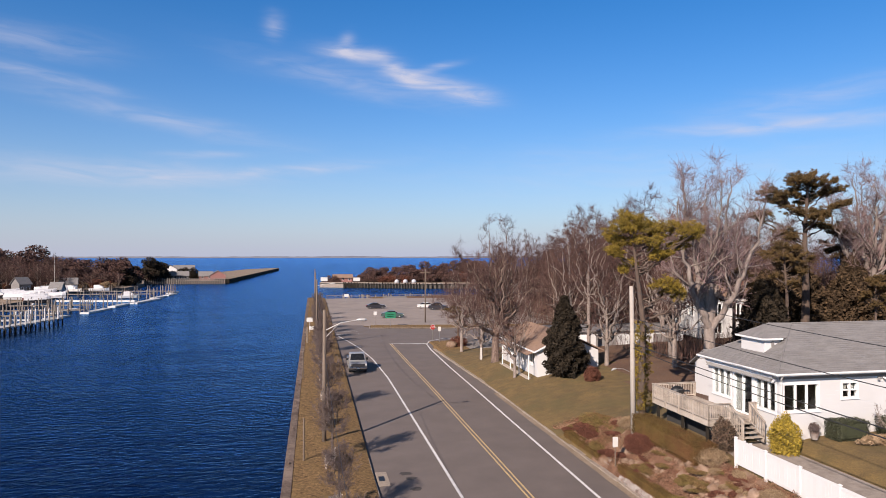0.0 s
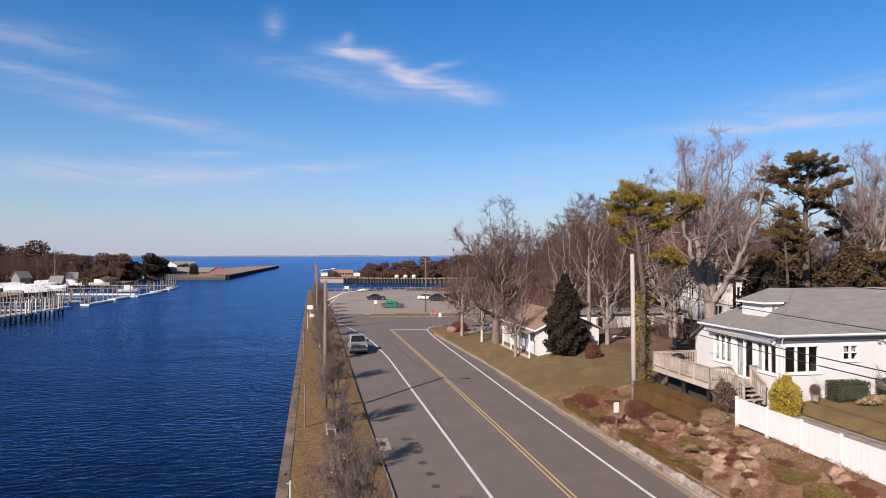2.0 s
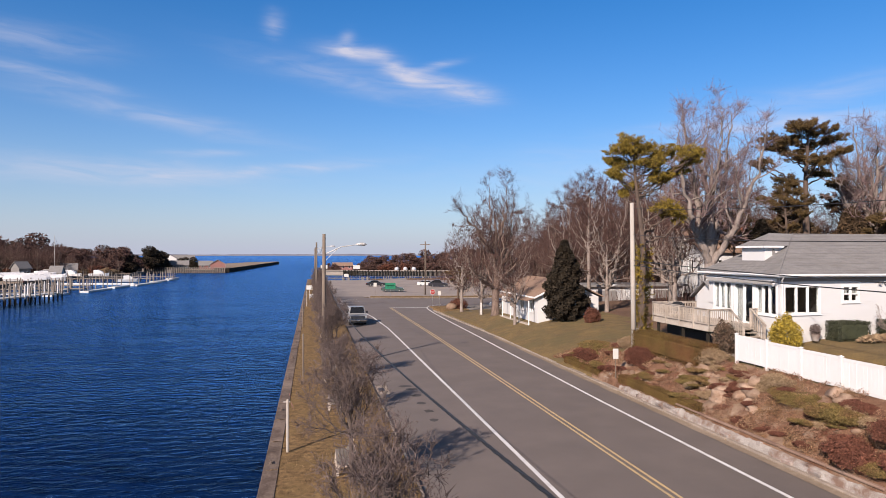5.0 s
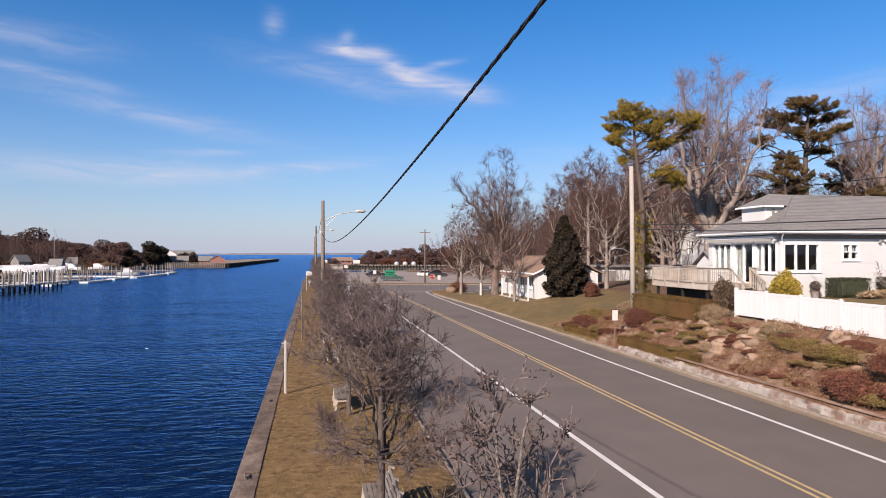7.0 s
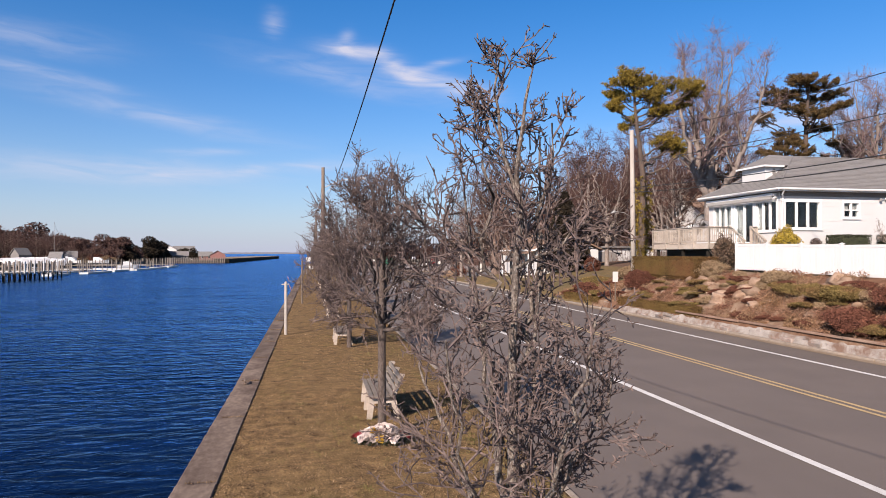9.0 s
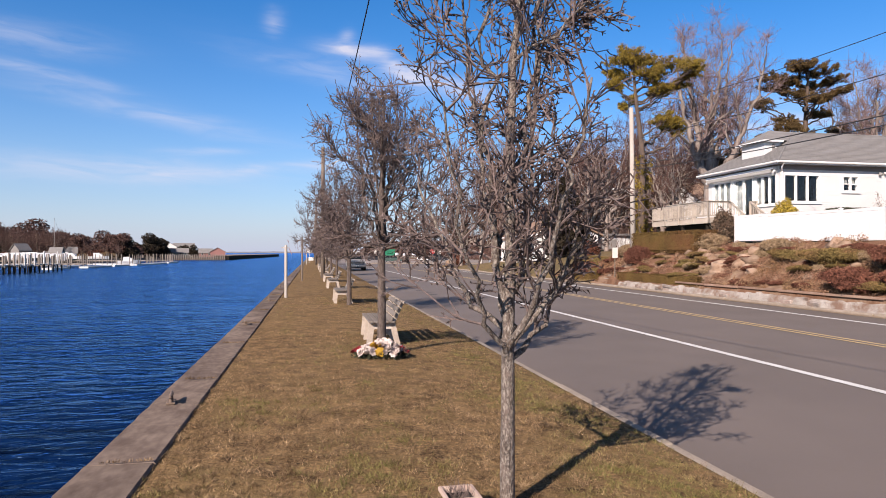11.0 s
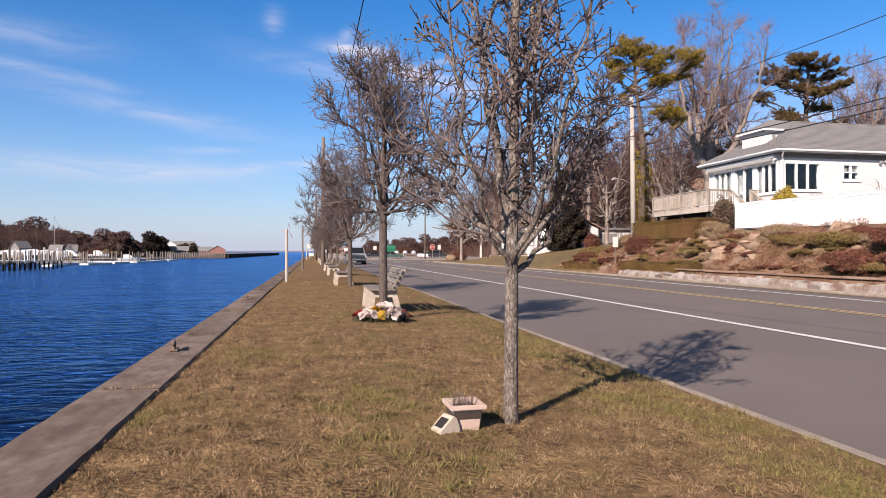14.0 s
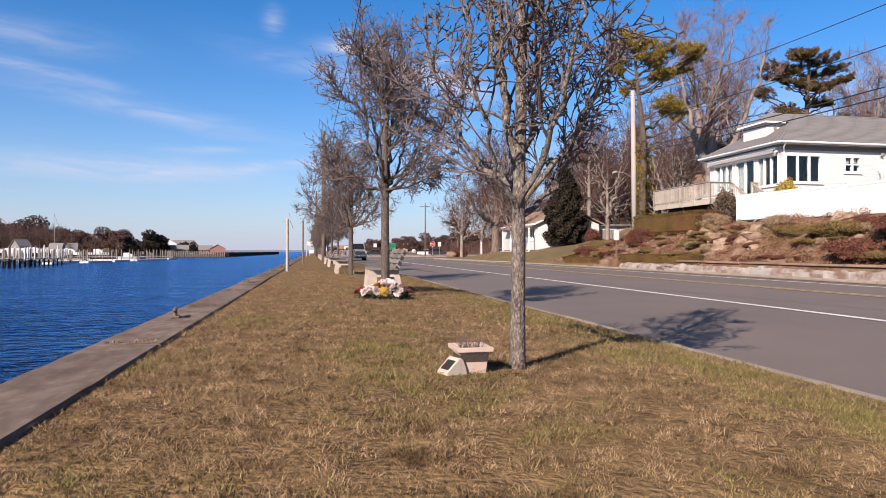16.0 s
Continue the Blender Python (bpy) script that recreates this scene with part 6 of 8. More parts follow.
def bank_wall():
    wall_low = thing("retaining_wall", pose(0, 0, 0), "low crumbling stone and tie retaining wall below the bank", "retaining wall", kind="structure")
    rng = random.Random(22)
    mes, Ls = [], []
    for k in range(7):
        L, hh = rng.uniform(0.25, 0.8), rng.uniform(0.13, 0.24)
        mb = MB().box(-0.16, 0.01, 0, 0.12, L, hh, 0.03)
        mb.v = [(x + 0.05 * noise.noise(Vector((x * 9, y * 5, z * 9 + k))), y + 0.05 * noise.noise(Vector((x * 7 + k, y * 6, z * 8))), z + 0.035 * noise.noise(Vector((x * 8, y * 8 + k, z * 5)))) for x, y, z in mb.v]
        mes.append(mesh_of("stone", mb, M_STONE))
        Ls.append(L + 0.02)
    # the crumbling rendered face, in bays
    for k in range(14):
        bay = MB()
        n = 12
        for i in range(n + 1):
            y = 2.3 * i / n
            w = 3.0 + 2.3 * k + y
            top = 0.40 + 0.10 * noise.noise(Vector((w * 1.3, 3, 0))) + 0.06 * noise.noise(Vector((w * 5, 3, 0)))
            for m, zz in enumerate((0.05, 0.05 + top * 0.3, 0.05 + top * 0.62, top, top + 0.02)):
                x = (0.0, 0.05, 0.08, 0.13, 0.3)[m] + 0.05 * noise.noise(Vector((w * 2.6, zz * 7, 5)))
                bay.v.append((x, y, zz))
        for i in range(n):
            bay.f += [(5 * i + m, 5 * i + m + 1, 5 * i + m + 6, 5 * i + m + 5)[::-1] for m in range(4)]
        piece("panel", mesh_of("panel", bay, M_RENDER, True), wall_low, pose(17.1 + rng.uniform(-0.02, 0.02), 3.0 + 2.3 * k, 0))
    for row in range(2):
        y = 3.0 + row * 0.2
        while y < 34.5:
            k = rng.randrange(7)
            if rng.random() > (0.62, 0.7)[row]:
                piece("stone", mes[k], wall_low, pose(17.27 + rng.uniform(-0.05, 0.05) + row * 0.05, y, 0.09 + row * 0.17 + rng.uniform(-0.03, 0.03), rng.uniform(-5, 5), rng.uniform(-7, 7), rng.uniform(-5, 5)))
            y += Ls[k] + (rng.uniform(0.1, 0.4) if rng.random() < 0.1 else 0)
    grit = MB()
    n = 46
    ys = np.linspace(2, 60, n)
    for i, y in enumerate(ys):
        grit.v += [(16.62 + 0.12 * noise.noise(Vector((y * 0.8, 1, 0))), y, 0.012 + float(road_z(16.62, y))), (17.0, y, 0.03 + float(road_z(17.0, y)))]
    grit.f = [(2 * i, 2 * i + 1, 2 * i + 3, 2 * i + 2) for i in range(n - 1)]
    part("gutter_sand", grit, M_SAND, wall_low, "pale sand washed along the gutter")
    y = 3.0
    tie = mesh_of("timber_tie", MB().box(-0.07, 0.02, 0, 0.07, 2.36, 0.085, 0.012), M_TIE)
    while y < 29:
        piece("timber_tie", tie, wall_low, pose(17.36, y, 0.55 + rng.uniform(-0.01, 0.01), 0, 0, rng.uniform(-0.6, 0.6)))
        y += 2.4
    end = thing("stone_block", pose(17.7, 37.2, 0.1), "pale cracked concrete block at the end of the wall", "block")
    part("block", MB().box(-0.35, -0.4, 0, 0.3, 0.35, 0.42, 0.04).box(-0.2, -0.25, 0.4, 0.25, 0.3, 0.62, 0.04), M_CONCRETE, end)


bank_wall()


def cottage():
    c = thing("cottage", pose(0, 0, 0), "small white cottage with a brown shingle roof and porch", "house")
    u0, u1, v0, v1, zb, ze = 21.3, 27.4, 61.0, 73.0, 1.0, 3.8
    b = MB()
    holes = [(22.3, 23.2, 1.6, 3.5), (23.7, 24.4, 2.3, 3.4), (25.2, 26.2, 2.3, 3.4)]
    wall_y(b, u0, u1, zb, ze, v0, 0.2, holes)
    sides = [(62.0, 63.2, 2.2, 3.4), (65.0, 66.2, 2.2, 3.4), (68.5, 69.7, 2.2, 3.4)]
    wall_x(b, v0 + 0.2, v1, zb, ze, u0, 0.2, sides)
    b.box(u0, v1, zb, u1, v1 + 0.2, ze).box(u1, v0, zb, u1 + 0.2, v1 + 0.2, ze)
    b.prism([(u0, ze), (u1, ze), ((u0 + u1) / 2, ze + 1.45)], "y", v0 + 0.02, v0 + 0.2)
    part("wall", b, M_SIDING, c)
    # one near-black block stands in for the unlit rooms
    part("interior", MB().box(u0 + 0.3, v0 + 0.5, zb, u1 - 0.1, v1, ze), M_SHADE, c)
    for x0, x1, z0, z1 in holes[1:]:
        window(c, x0, x1, z0, z1, v0, 1, "y")
    part("door", MB().box(22.34, v0 + 0.06, 1.5, 23.16, v0 + 0.12, 3.46, 0.01), M_GREY_TRIM, c, "grey panelled door")
    for y0, y1, z0, z1 in sides:
        window(c, y0, y1, z0, z1, u0, 2, "x")
    um = (u0 + u1) / 2
    r = MB()
    for s in (-1, 1):
        e = u0 - 0.4 if s < 0 else u1 + 0.6
        r.prism([(e, ze - 0.15), (um, ze + 1.5), (um, ze + 1.62), (e, ze - 0.03)], "y", v0 - 0.35, v1 + 0.4)
    part("roof", r, M_SHINGLE_BROWN, c)
    part("fascia", MB().prism([(u0 - 0.42, ze - 0.2), (um, ze + 1.42), (um, ze + 1.6), (u0 - 0.42, ze - 0.03)], "y", v0 - 0.38, v0 - 0.352).box(u0 - 0.44, v0 - 0.35, ze - 0.2, u0 - 0.41, v1 + 0.4, ze - 0.04), M_WHITE, c)
    for y in (61, 64, 67, 70):
        part("porch_post", MB().box(u0 - 0.95, y - 0.05, 0.7, u0 - 0.85, y + 0.05, 3.35), M_WHITE, c)
    part("porch_roof", MB().prism([(u0 - 1.05, 3.35), (u0, 3.62), (u0, 3.7), (u0 - 1.05, 3.43)], "y", 61.2, 70.8), M_SHINGLE_BROWN, c)
    part("porch_floor", MB().box(u0 - 1.0, 61.2, 0.5, u0, 70.8, 1.1), M_DECK, c)


cottage()


def outbuilding():
    g = thing("long_garage", pose(0, 0, 0), "long low white outbuilding with a flat grey roof", "building")
    part("wall", MB().box(28.0, 73.0, 1.2, 44.0, 79, 4.0), M_SIDING, g)
    part("roof", MB().box(27.6, 72.6, 4.0, 44.4, 79.4, 4.25, 0.03), M_SHINGLE, g)
    for k in range(4):
        part("door", MB().box(29 + k * 3.7, 72.95, 1.3, 31.6 + k * 3.7, 73.02, 3.6, 0.02), M_GREY_TRIM if k % 2 else M_WHITE, g)
    h = thing("neighbour_house", pose(0, 0, 0), "white two-storey house with brown roof and brick chimney among trees", "house")
    b = MB()
    wall_y(b, 46.0, 57, 3.0, 8.2, 72, 0.25, [(47.5, 48.6, 5.6, 7.2), (50, 51.1, 5.6, 7.2), (53, 54.1, 5.6, 7.2), (47.5, 48.6, 3.6, 4.9)])
    wall_x(b, 72.25, 80, 3.0, 8.2, 46.0, 0.25, [(74, 75.1, 5.6, 7.2), (77, 78.1, 5.6, 7.2)])
    b.box(46, 80, 3, 57, 80.2, 8.2).box(57, 72, 3, 57.2, 80.2, 8.2)
    b.prism([(72.0, 8.2), (80.2, 8.2), (76.1, 10.6)], "x", 46.02, 46.2)
    part("wall", b, M_SIDING, h)
    # near-black block in place of the shaded rooms
    part("interior", MB().box(46.5, 72.6, 3, 56.8, 79.8, 8.1), M_SHADE, h)
    for x in (47.5, 50, 53):
        window(h, x, x + 1.1, 5.6, 7.2, 72, 2, "y")
    window(h, 47.5, 48.6, 3.6, 4.9, 72, 2, "y")
    for y in (74, 77):
        window(h, y, y + 1.1, 5.6, 7.2, 46, 2, "x")
    r = MB().prism([(71.5, 8.05), (76.1, 10.6), (76.1, 10.8), (71.5, 8.25)], "x", 45.6, 57.6).prism([(76.1, 10.6), (80.7, 8.05), (80.7, 8.25), (76.1, 10.8)], "x", 45.6, 57.6)
    part("roof", r, M_SHINGLE_BROWN, h)
    part("chimney", MB().box(51.5, 73.5, 8, 52.5, 74.5, 11.4, 0.03).box(51.4, 73.4, 11.3, 52.6, 74.6, 11.5, 0.02), M_BRICK, h)
    s = thing("garden_shed", pose(0, 0, 0), "white shed with a grey roof behind the house", "shed")
    part("wall", MB().box(29.5, 44, 2.2, 33.5, 47.2, 4.6).prism([(44, 4.6), (47.2, 4.6), (45.6, 5.7)], "x", 29.5, 33.5), M_SIDING, s)
    part("roof", MB().prism([(43.7, 4.5), (45.6, 5.75), (45.6, 5.85), (43.7, 4.6)], "x", 29.2, 33.8).prism([(45.6, 5.75), (47.5, 4.5), (47.5, 4.6), (45.6, 5.85)], "x", 29.2, 33.8), M_SHINGLE, s)


outbuilding()

# ---- along the road ----
def parabola(a, b, low, n=40):
    """A hanging line from a to b that sinks by low."""
    a, b = np.array(a, float), np.array(b, float)
    return [tuple(a + (b - a) * t - np.array([0, 0, 4 * low * t * (1 - t)])) for t in np.linspace(0, 1, n)]


def utility_pole(u, v, z0, top, material, label, r=0.15, lean=(0.0, 0.0)):
    p = thing("utility_pole", pose(u, v, z0), label, "utility pole")
    h = top - z0
    part("pole", MB().ring_tube([(0, 0, -0.4), (lean[0] * 0.5, lean[1] * 0.5, h * 0.5), (lean[0], lean[1], h)], [r, r * 0.88, r * 0.72], 12), material, p, smooth=True)
    return p


def lamp_arm(p, z, reach, rise, lean=0.0):
    arm = part("lamp_arm", MB().ring_tube([(0.1, 0, z), (reach * 0.5, 0, z + rise * 0.75), (reach, 0, z + rise)], [0.035, 0.032, 0.03], 8), M_ALU, p)
    part("brace", MB().rod((0.12, 0, z - 0.45), (reach * 0.4, 0, z + rise * 0.55), 0.015), M_ALU, arm)
    head = MB().ring_tube([(reach - 0.1, 0, z + rise), (reach + 0.15, 0, z + rise + 0.03), (reach + 0.45, 0, z + rise + 0.02), (reach + 0.62, 0, z + rise)], [0.06, 0.11, 0.12, 0.03], 10)
    part("lamp_head", head, M_ALU, arm, "pale cobra-head lamp")
    return arm


p1 = utility_pole(0.72, 45.9, 0.29, 9.25, M_POLE, "weathered brown timber utility pole with a lamp arm")
lamp_arm(p1, 7.6, 2.3, 0.65)
p2 = utility_pole(0.45, 96.0, 0.29, 9.6, M_POLE, "weathered brown utility pole with a lamp arm by the sea wall")
lamp_arm(p2, 8.4, 2.0, 0.3)
p3 = utility_pole(19.7, 38.3, lz(19.7, 38.3), 11.08, M_POLE_PALE, "tall pale timber utility pole beside the deck", 0.17, (-0.12, 0))
arm = part("lamp_arm", MB().ring_tube([(-0.1, 0, 3.7), (-0.7, -0.1, 4.0), (-1.3, -0.2, 4.05)], [0.016] * 3, 8), M_ALU, p3)
part("lamp_head", MB().ring_tube([(-1.25, -0.19, 4.06), (-1.42, -0.22, 4.04), (-1.6, -0.25, 3.96)], [0.04, 0.075, 0.03], 10), M_ALU, arm)
part("meter_box", MB().box(0.12, -0.1, 0.9, 0.3, 0.1, 1.3, 0.015), M_STEEL, p3, "small grey box")
p4 = utility_pole(1.2, -9.5, 0.3, 9.2, M_POLE, "weathered brown timber utility pole")
p5 = utility_pole(20.2, -14.0, lz(20.2, -14), 11.2, M_POLE, "weathered timber utility pole on the bank")
p6 = utility_pole(21.4, 127, 0, 10.4, M_POLE, "dark timber utility pole at the edge of the car park")
part("crossarm", MB().box(-1.0, -0.05, 9.7, 1.0, 0.05, 9.82), M_POLE, p6)
for v in (150, 185):
    utility_pole(0.4, v, 0.29, 9.4, M_POLE, "weathered timber utility pole by the sea wall")
utility_pole(46, 150, 0.4, 10, M_POLE, "dark timber utility pole behind the car park")

# the twisted service cable between the poles on the sea side
main = [(1.109 - 0.00985 * v, v, 6.961 - 0.0785 * v + 0.00172 * v * v) for v in np.linspace(-9.4, 45.8, 420)]
tw = MB()
for k in range(3):
    a0 = k * 2 * math.pi / 3
    tw.ring_tube([(x + 0.0068 * math.cos(a0 + v * 11), v, z + 0.0068 * math.sin(a0 + v * 11)) for x, v, z in main], [0.0068] * len(main), 5)
solid("service_cable", tw, M_CABLE, "twisted black service cable sagging between timber poles", "cable")
for z1, zm, r in ((10.75, 9.75, 0.016), (9.1, 8.3, 0.018), (7.5, 6.85, 0.024), (7.2, 6.5, 0.024)):
    pts = [(19.65 + 0.01 * (38.3 - v), v, zm + (z1 - zm) * ((v - 16) / 22.3) ** 2) for v in np.linspace(-13.9, 38.2, 60)]
    solid("overhead_wire", MB().ring_tube(pts, [r] * 60, 5), M_CABLE, "thin dark overhead wire passing before the house", "wire", "overhead wires")
drop = parabola((19.7, 38.3, 7.4), (24.0, 37.0, 6.6), 0.25)
solid("overhead_wire", MB().ring_tube(drop, [0.012] * len(drop), 5), M_CABLE, "thin service wire from the pole to the house", "wire", "overhead wires")
drop = parabola((0.72, 45.9, 8.8), (0.45, 96, 9.0), 1.0)
solid("overhead_wire", MB().ring_tube(drop, [0.015] * len(drop), 5), M_CABLE, "thin dark wire between the poles by the sea wall", "wire", "overhead wires")


def cleat(v):
    c = thing("mooring_cleat", pose(-1.5, v, 0.325, 0, 0, 8), "rusty iron mooring cleat bolted to the sea wall cap", "cleat", "mooring cleats")
    part("base", MB().box(-0.05, -0.11, 0, 0.05, 0.11, 0.02, 0.006), M_RUST, c)
    part("horn", MB().ring_tube([(0, -0.17, 0.1), (0, -0.08, 0.085), (0, 0.08, 0.085), (0, 0.17, 0.1)], [0.012, 0.024, 0.024, 0.012], 8), M_RUST, c)
    for y in (-0.05, 0.05):
        part("stem", MB().cyl(0, y, 0.015, 0.09, 0.022, 0.02, 8), M_RUST, c)


for v in np.arange(8.0, 100, 8.3):
    cleat(float(v))


def guide_post(u, v, top, material, label):
    p = thing("guide_post", pose(u, v, lz(u, v)), label, "post", "posts along the sea wall")
    part("post", MB().ring_tube([(0, 0, -0.2), (0, 0, top - lz(u, v) - 0.04), (0, 0, top - lz(u, v))], [0.06, 0.055, 0.03], 10), material, p)
    return p


gp = guide_post(-0.95, 26.0, 2.32, M_POLE_PALE, "pale timber post with a cross arm and a limp flag")
part("cross_arm", MB().box(-0.16, -0.02, 1.9, 0.1, 0.02, 1.94), M_POLE_PALE, gp)
fl = MB()
fl.add([(0.06 + 0.02 * math.sin(k * 1.3) + 0.022 * k, 0.02 * math.sin(k * 2 + j), 2.25 - 0.09 * k - 0.03 * j) for k in range(9) for j in range(3)],
       [(3 * k + j, 3 * k + j + 1, 3 * k + j + 4, 3 * k + j + 3) for k in range(8) for j in range(2)])
fl.v = [(x, y + 0.0, z) for x, y, z in fl.v]
part("flag", fl, M_PINK, gp, "limp faded red flag")
guide_post(-0.6, 41.8, 2.95, M_POLE, "brown timber guide post in the grass strip")
guide_post(-1.05, 70.3, 3.0, M_POLE, "brown timber guide post in the grass strip")
guide_post(-0.9, 98, 2.6, M_POLE_PALE, "pale timber guide post in the grass strip")
sg = thing("notice_board", pose(-0.6, 112, 0.3), "two small white notices on a post by the water", "sign")
part("post", MB().box(-0.05, -0.05, 0, 0.05, 0.05, 2.4), M_POLE_PALE, sg)
part("board", MB().box(-0.5, -0.07, 1.7, 0.5, -0.05, 2.4, 0.01), M_SIGN_W, sg)
part("board", MB().box(-0.1, -0.07, 0.4, 0.7, -0.05, 0.95, 0.01), M_SIGN_W, sg)


# benches face the water, their backs to the road
def bench(u, v, turn=0.0):
    b = thing("bench", pose(u, v, lz(u, v), 0, 0, turn), "park bench with cream cast ends and greyed slats in dry grass", "bench", "benches facing the water")
    prof = [(-0.34, 0.0), (-0.24, 0.0), (-0.2, 0.3), (0.12, 0.3), (0.2, 0.0), (0.3, 0.0), (0.2, 0.42), (0.38, 0.82), (0.3, 0.84), (0.12, 0.45), (-0.3, 0.42)]
    for y in (-0.75, 0.0, 0.75):
        part("bench_end", MB().prism(prof, "y", y - 0.04, y + 0.04), M_BENCH_END, b)
    for k in range(5):
        x = -0.3 + k * 0.1
        part("seat_slat", MB().box(x, -0.9, 0.425, x + 0.085, 0.9, 0.46, 0.006), M_BENCH_SLAT, b)
    for k in range(4):
        t = k / 3.0
        x, z = 0.13 + 0.15 * t, 0.49 + 0.29 * t
        m = MB().box(-0.017, -0.9, -0.04, 0.017, 0.9, 0.04, 0.006).moved(pose(x, 0, z, 0, 24, 0))
        part("back_slat", m, M_BENCH_SLAT, b)
    return b


for u, v in ((1.4, 13.3), (1.1, 23.6), (1.05, 33.2), (1.0, 40.6), (0.95, 50.5), (0.95, 60), (0.9, 69), (0.9, 78)):
    bench(u, v)


def flowers():
    f = thing("memorial_flowers", pose(1.17, 10.95, lz(1.17, 10.95)), "heap of white, yellow and red artificial flowers at a tree base", "flowers")
    rng = np.random.default_rng(99)

    def bloom(k, spread):
        """A full rosette of cupped petals."""
        mb = MB()
        for ring, n, r, h in ((0, 8, 1.0, 0.15), (1, 7, 0.8, 0.5), (2, 6, 0.5, 0.8), (3, 4, 0.25, 0.95)):
            for i in range(n):
                a = i * 2 * math.pi / n + ring * 0.5 + k
                w, s = np.array([math.cos(a), math.sin(a), 0]), np.array([-math.sin(a), math.cos(a), 0])
                lo, up = np.array([0, 0, h * 0.35]), np.array([0, 0, h + 0.12 * math.sin(a * 3 + k)])
                mb.add([lo, w * r * 0.7 - s * r * 0.42 + up * 0.8, w * r * spread + up * 0.95, w * r * 0.7 + s * r * 0.42 + up * 0.8], [(0, 1, 2, 3)])
        return mb
    kinds = {"white_bloom": M_PETAL_W, "yellow_bloom": M_PETAL_Y, "red_bloom": M_PETAL_R}
    data = {n: [mesh_of(n, bloom(k, 1.05), m) for k in range(3)] for n, m in kinds.items()}
    leaf = MB()
    for i in range(118):
        x, y = rng.uniform(-0.46, 0.46), rng.uniform(-0.25, 0.22)
        d = (x / 0.47) ** 2 + (y / 0.26) ** 2
        if d > 1:
            continue
        z = 0.05 + 0.20 * math.sqrt(1 - d) * (0.8 + 0.25 * math.sin(x * 9 + 1.0))
        n = "red_bloom" if x < -0.33 or (x > 0.27 and y < 0.0) else "yellow_bloom" if abs(x + 0.08) < 0.06 and y < -0.04 else "white_bloom"
        ob = new(n, data[n][i % 3])
        ob.parent = f
        ob.matrix_basis = pose(x, y, z, -y * 130 + rng.normal(0, 22) + 25, x * 70 + rng.normal(0, 22), rng.uniform(0, 360)) @ Matrix.Scale(rng.uniform(0.055, 0.095), 4)
        clump(leaf, (x, y, z * 0.5), (0.07, 0.07, 0.06), 16, 0.022, rng)
    part("leaves", leaf, M_BOX, f)


flowers()


def planter():
    p = thing("planter_box", pose(1.02, 4.285, lz(1.02, 4.285) - 0.004, 0, 0, 2), "peach plastic rectangular planter with dead stalks beside the tree", "planter")
    a, b, h = 0.078, 0.085, 0.172
    ta, tb = 0.104, 0.116
    t = MB()
    def ring(x, y, z):
        return [(-x, -y, z), (x, -y, z), (x, y, z), (-x, y, z)]
    vs = ring(a, b, 0) + ring(ta - 0.012, tb - 0.012, h - 0.032) + ring(ta + 0.012, tb + 0.012, h - 0.027) + ring(ta + 0.014, tb + 0.014, h - 0.003) + ring(ta + 0.01, tb + 0.01, h) + ring(ta - 0.008, tb - 0.008, h) + ring(ta - 0.016, tb - 0.016, h - 0.06)
    fs = [(3, 2, 1, 0)]
    for k in range(6):
        for i in range(4):
            j = (i + 1) % 4
            fs.append((4 * k + i, 4 * k + j, 4 * k + 4 + j, 4 * k + 4 + i))
    t.add(vs, fs)
    part("box", t, M_PEACH, p)
    part("soil", MB().box(-ta + 0.014, -tb + 0.014, h - 0.09, ta - 0.014, tb - 0.014, h - 0.04), M_SOIL, p)
    st = MB()
    rng = np.random.default_rng(6)
    for k in range(75):
        x, y = rng.uniform(-0.07, 0.07), rng.uniform(-0.08, 0.08)
        e = np.array([x + rng.normal(0, 0.03), y + rng.normal(0, 0.03), h + rng.uniform(-0.02, 0.07)])
        st.ring_tube([(x, y, h - 0.05), tuple((np.array([x, y, h - 0.05]) + e) / 2 + rng.normal(0, 0.01, 3)), tuple(e)], [0.0026, 0.002, 0.0012], 3, False)
    part("dead_plant", st, M_TWIG, p)
    q = thing("memorial_plaque", pose(0.885, 4.20, lz(0.885, 4.2) - 0.006, 0, 0, 22) @ Matrix.Scale(0.8, 4), "small cream stone wedge with a dark bronze plaque in the grass", "plaque")
    prof = [(-0.098, 0.0), (0.088, 0.0), (0.075, 0.06), (0.05, 0.12), (0.035, 0.132), (0.015, 0.128), (-0.095, 0.03)]
    part("stone", MB().prism(prof, "y", -0.075, 0.075), M_PLAQUE_STONE, q)
    s = math.atan2(0.098, 0.11)
    pl = MB().box(-0.048, -0.052, 0, 0.048, 0.052, 0.007, 0.002).moved(pose(-0.04, 0, 0.079, 0, -math.degrees(s), 0))
    part("plate", pl, M_BRONZE, q, "dark bronze plate")


planter()


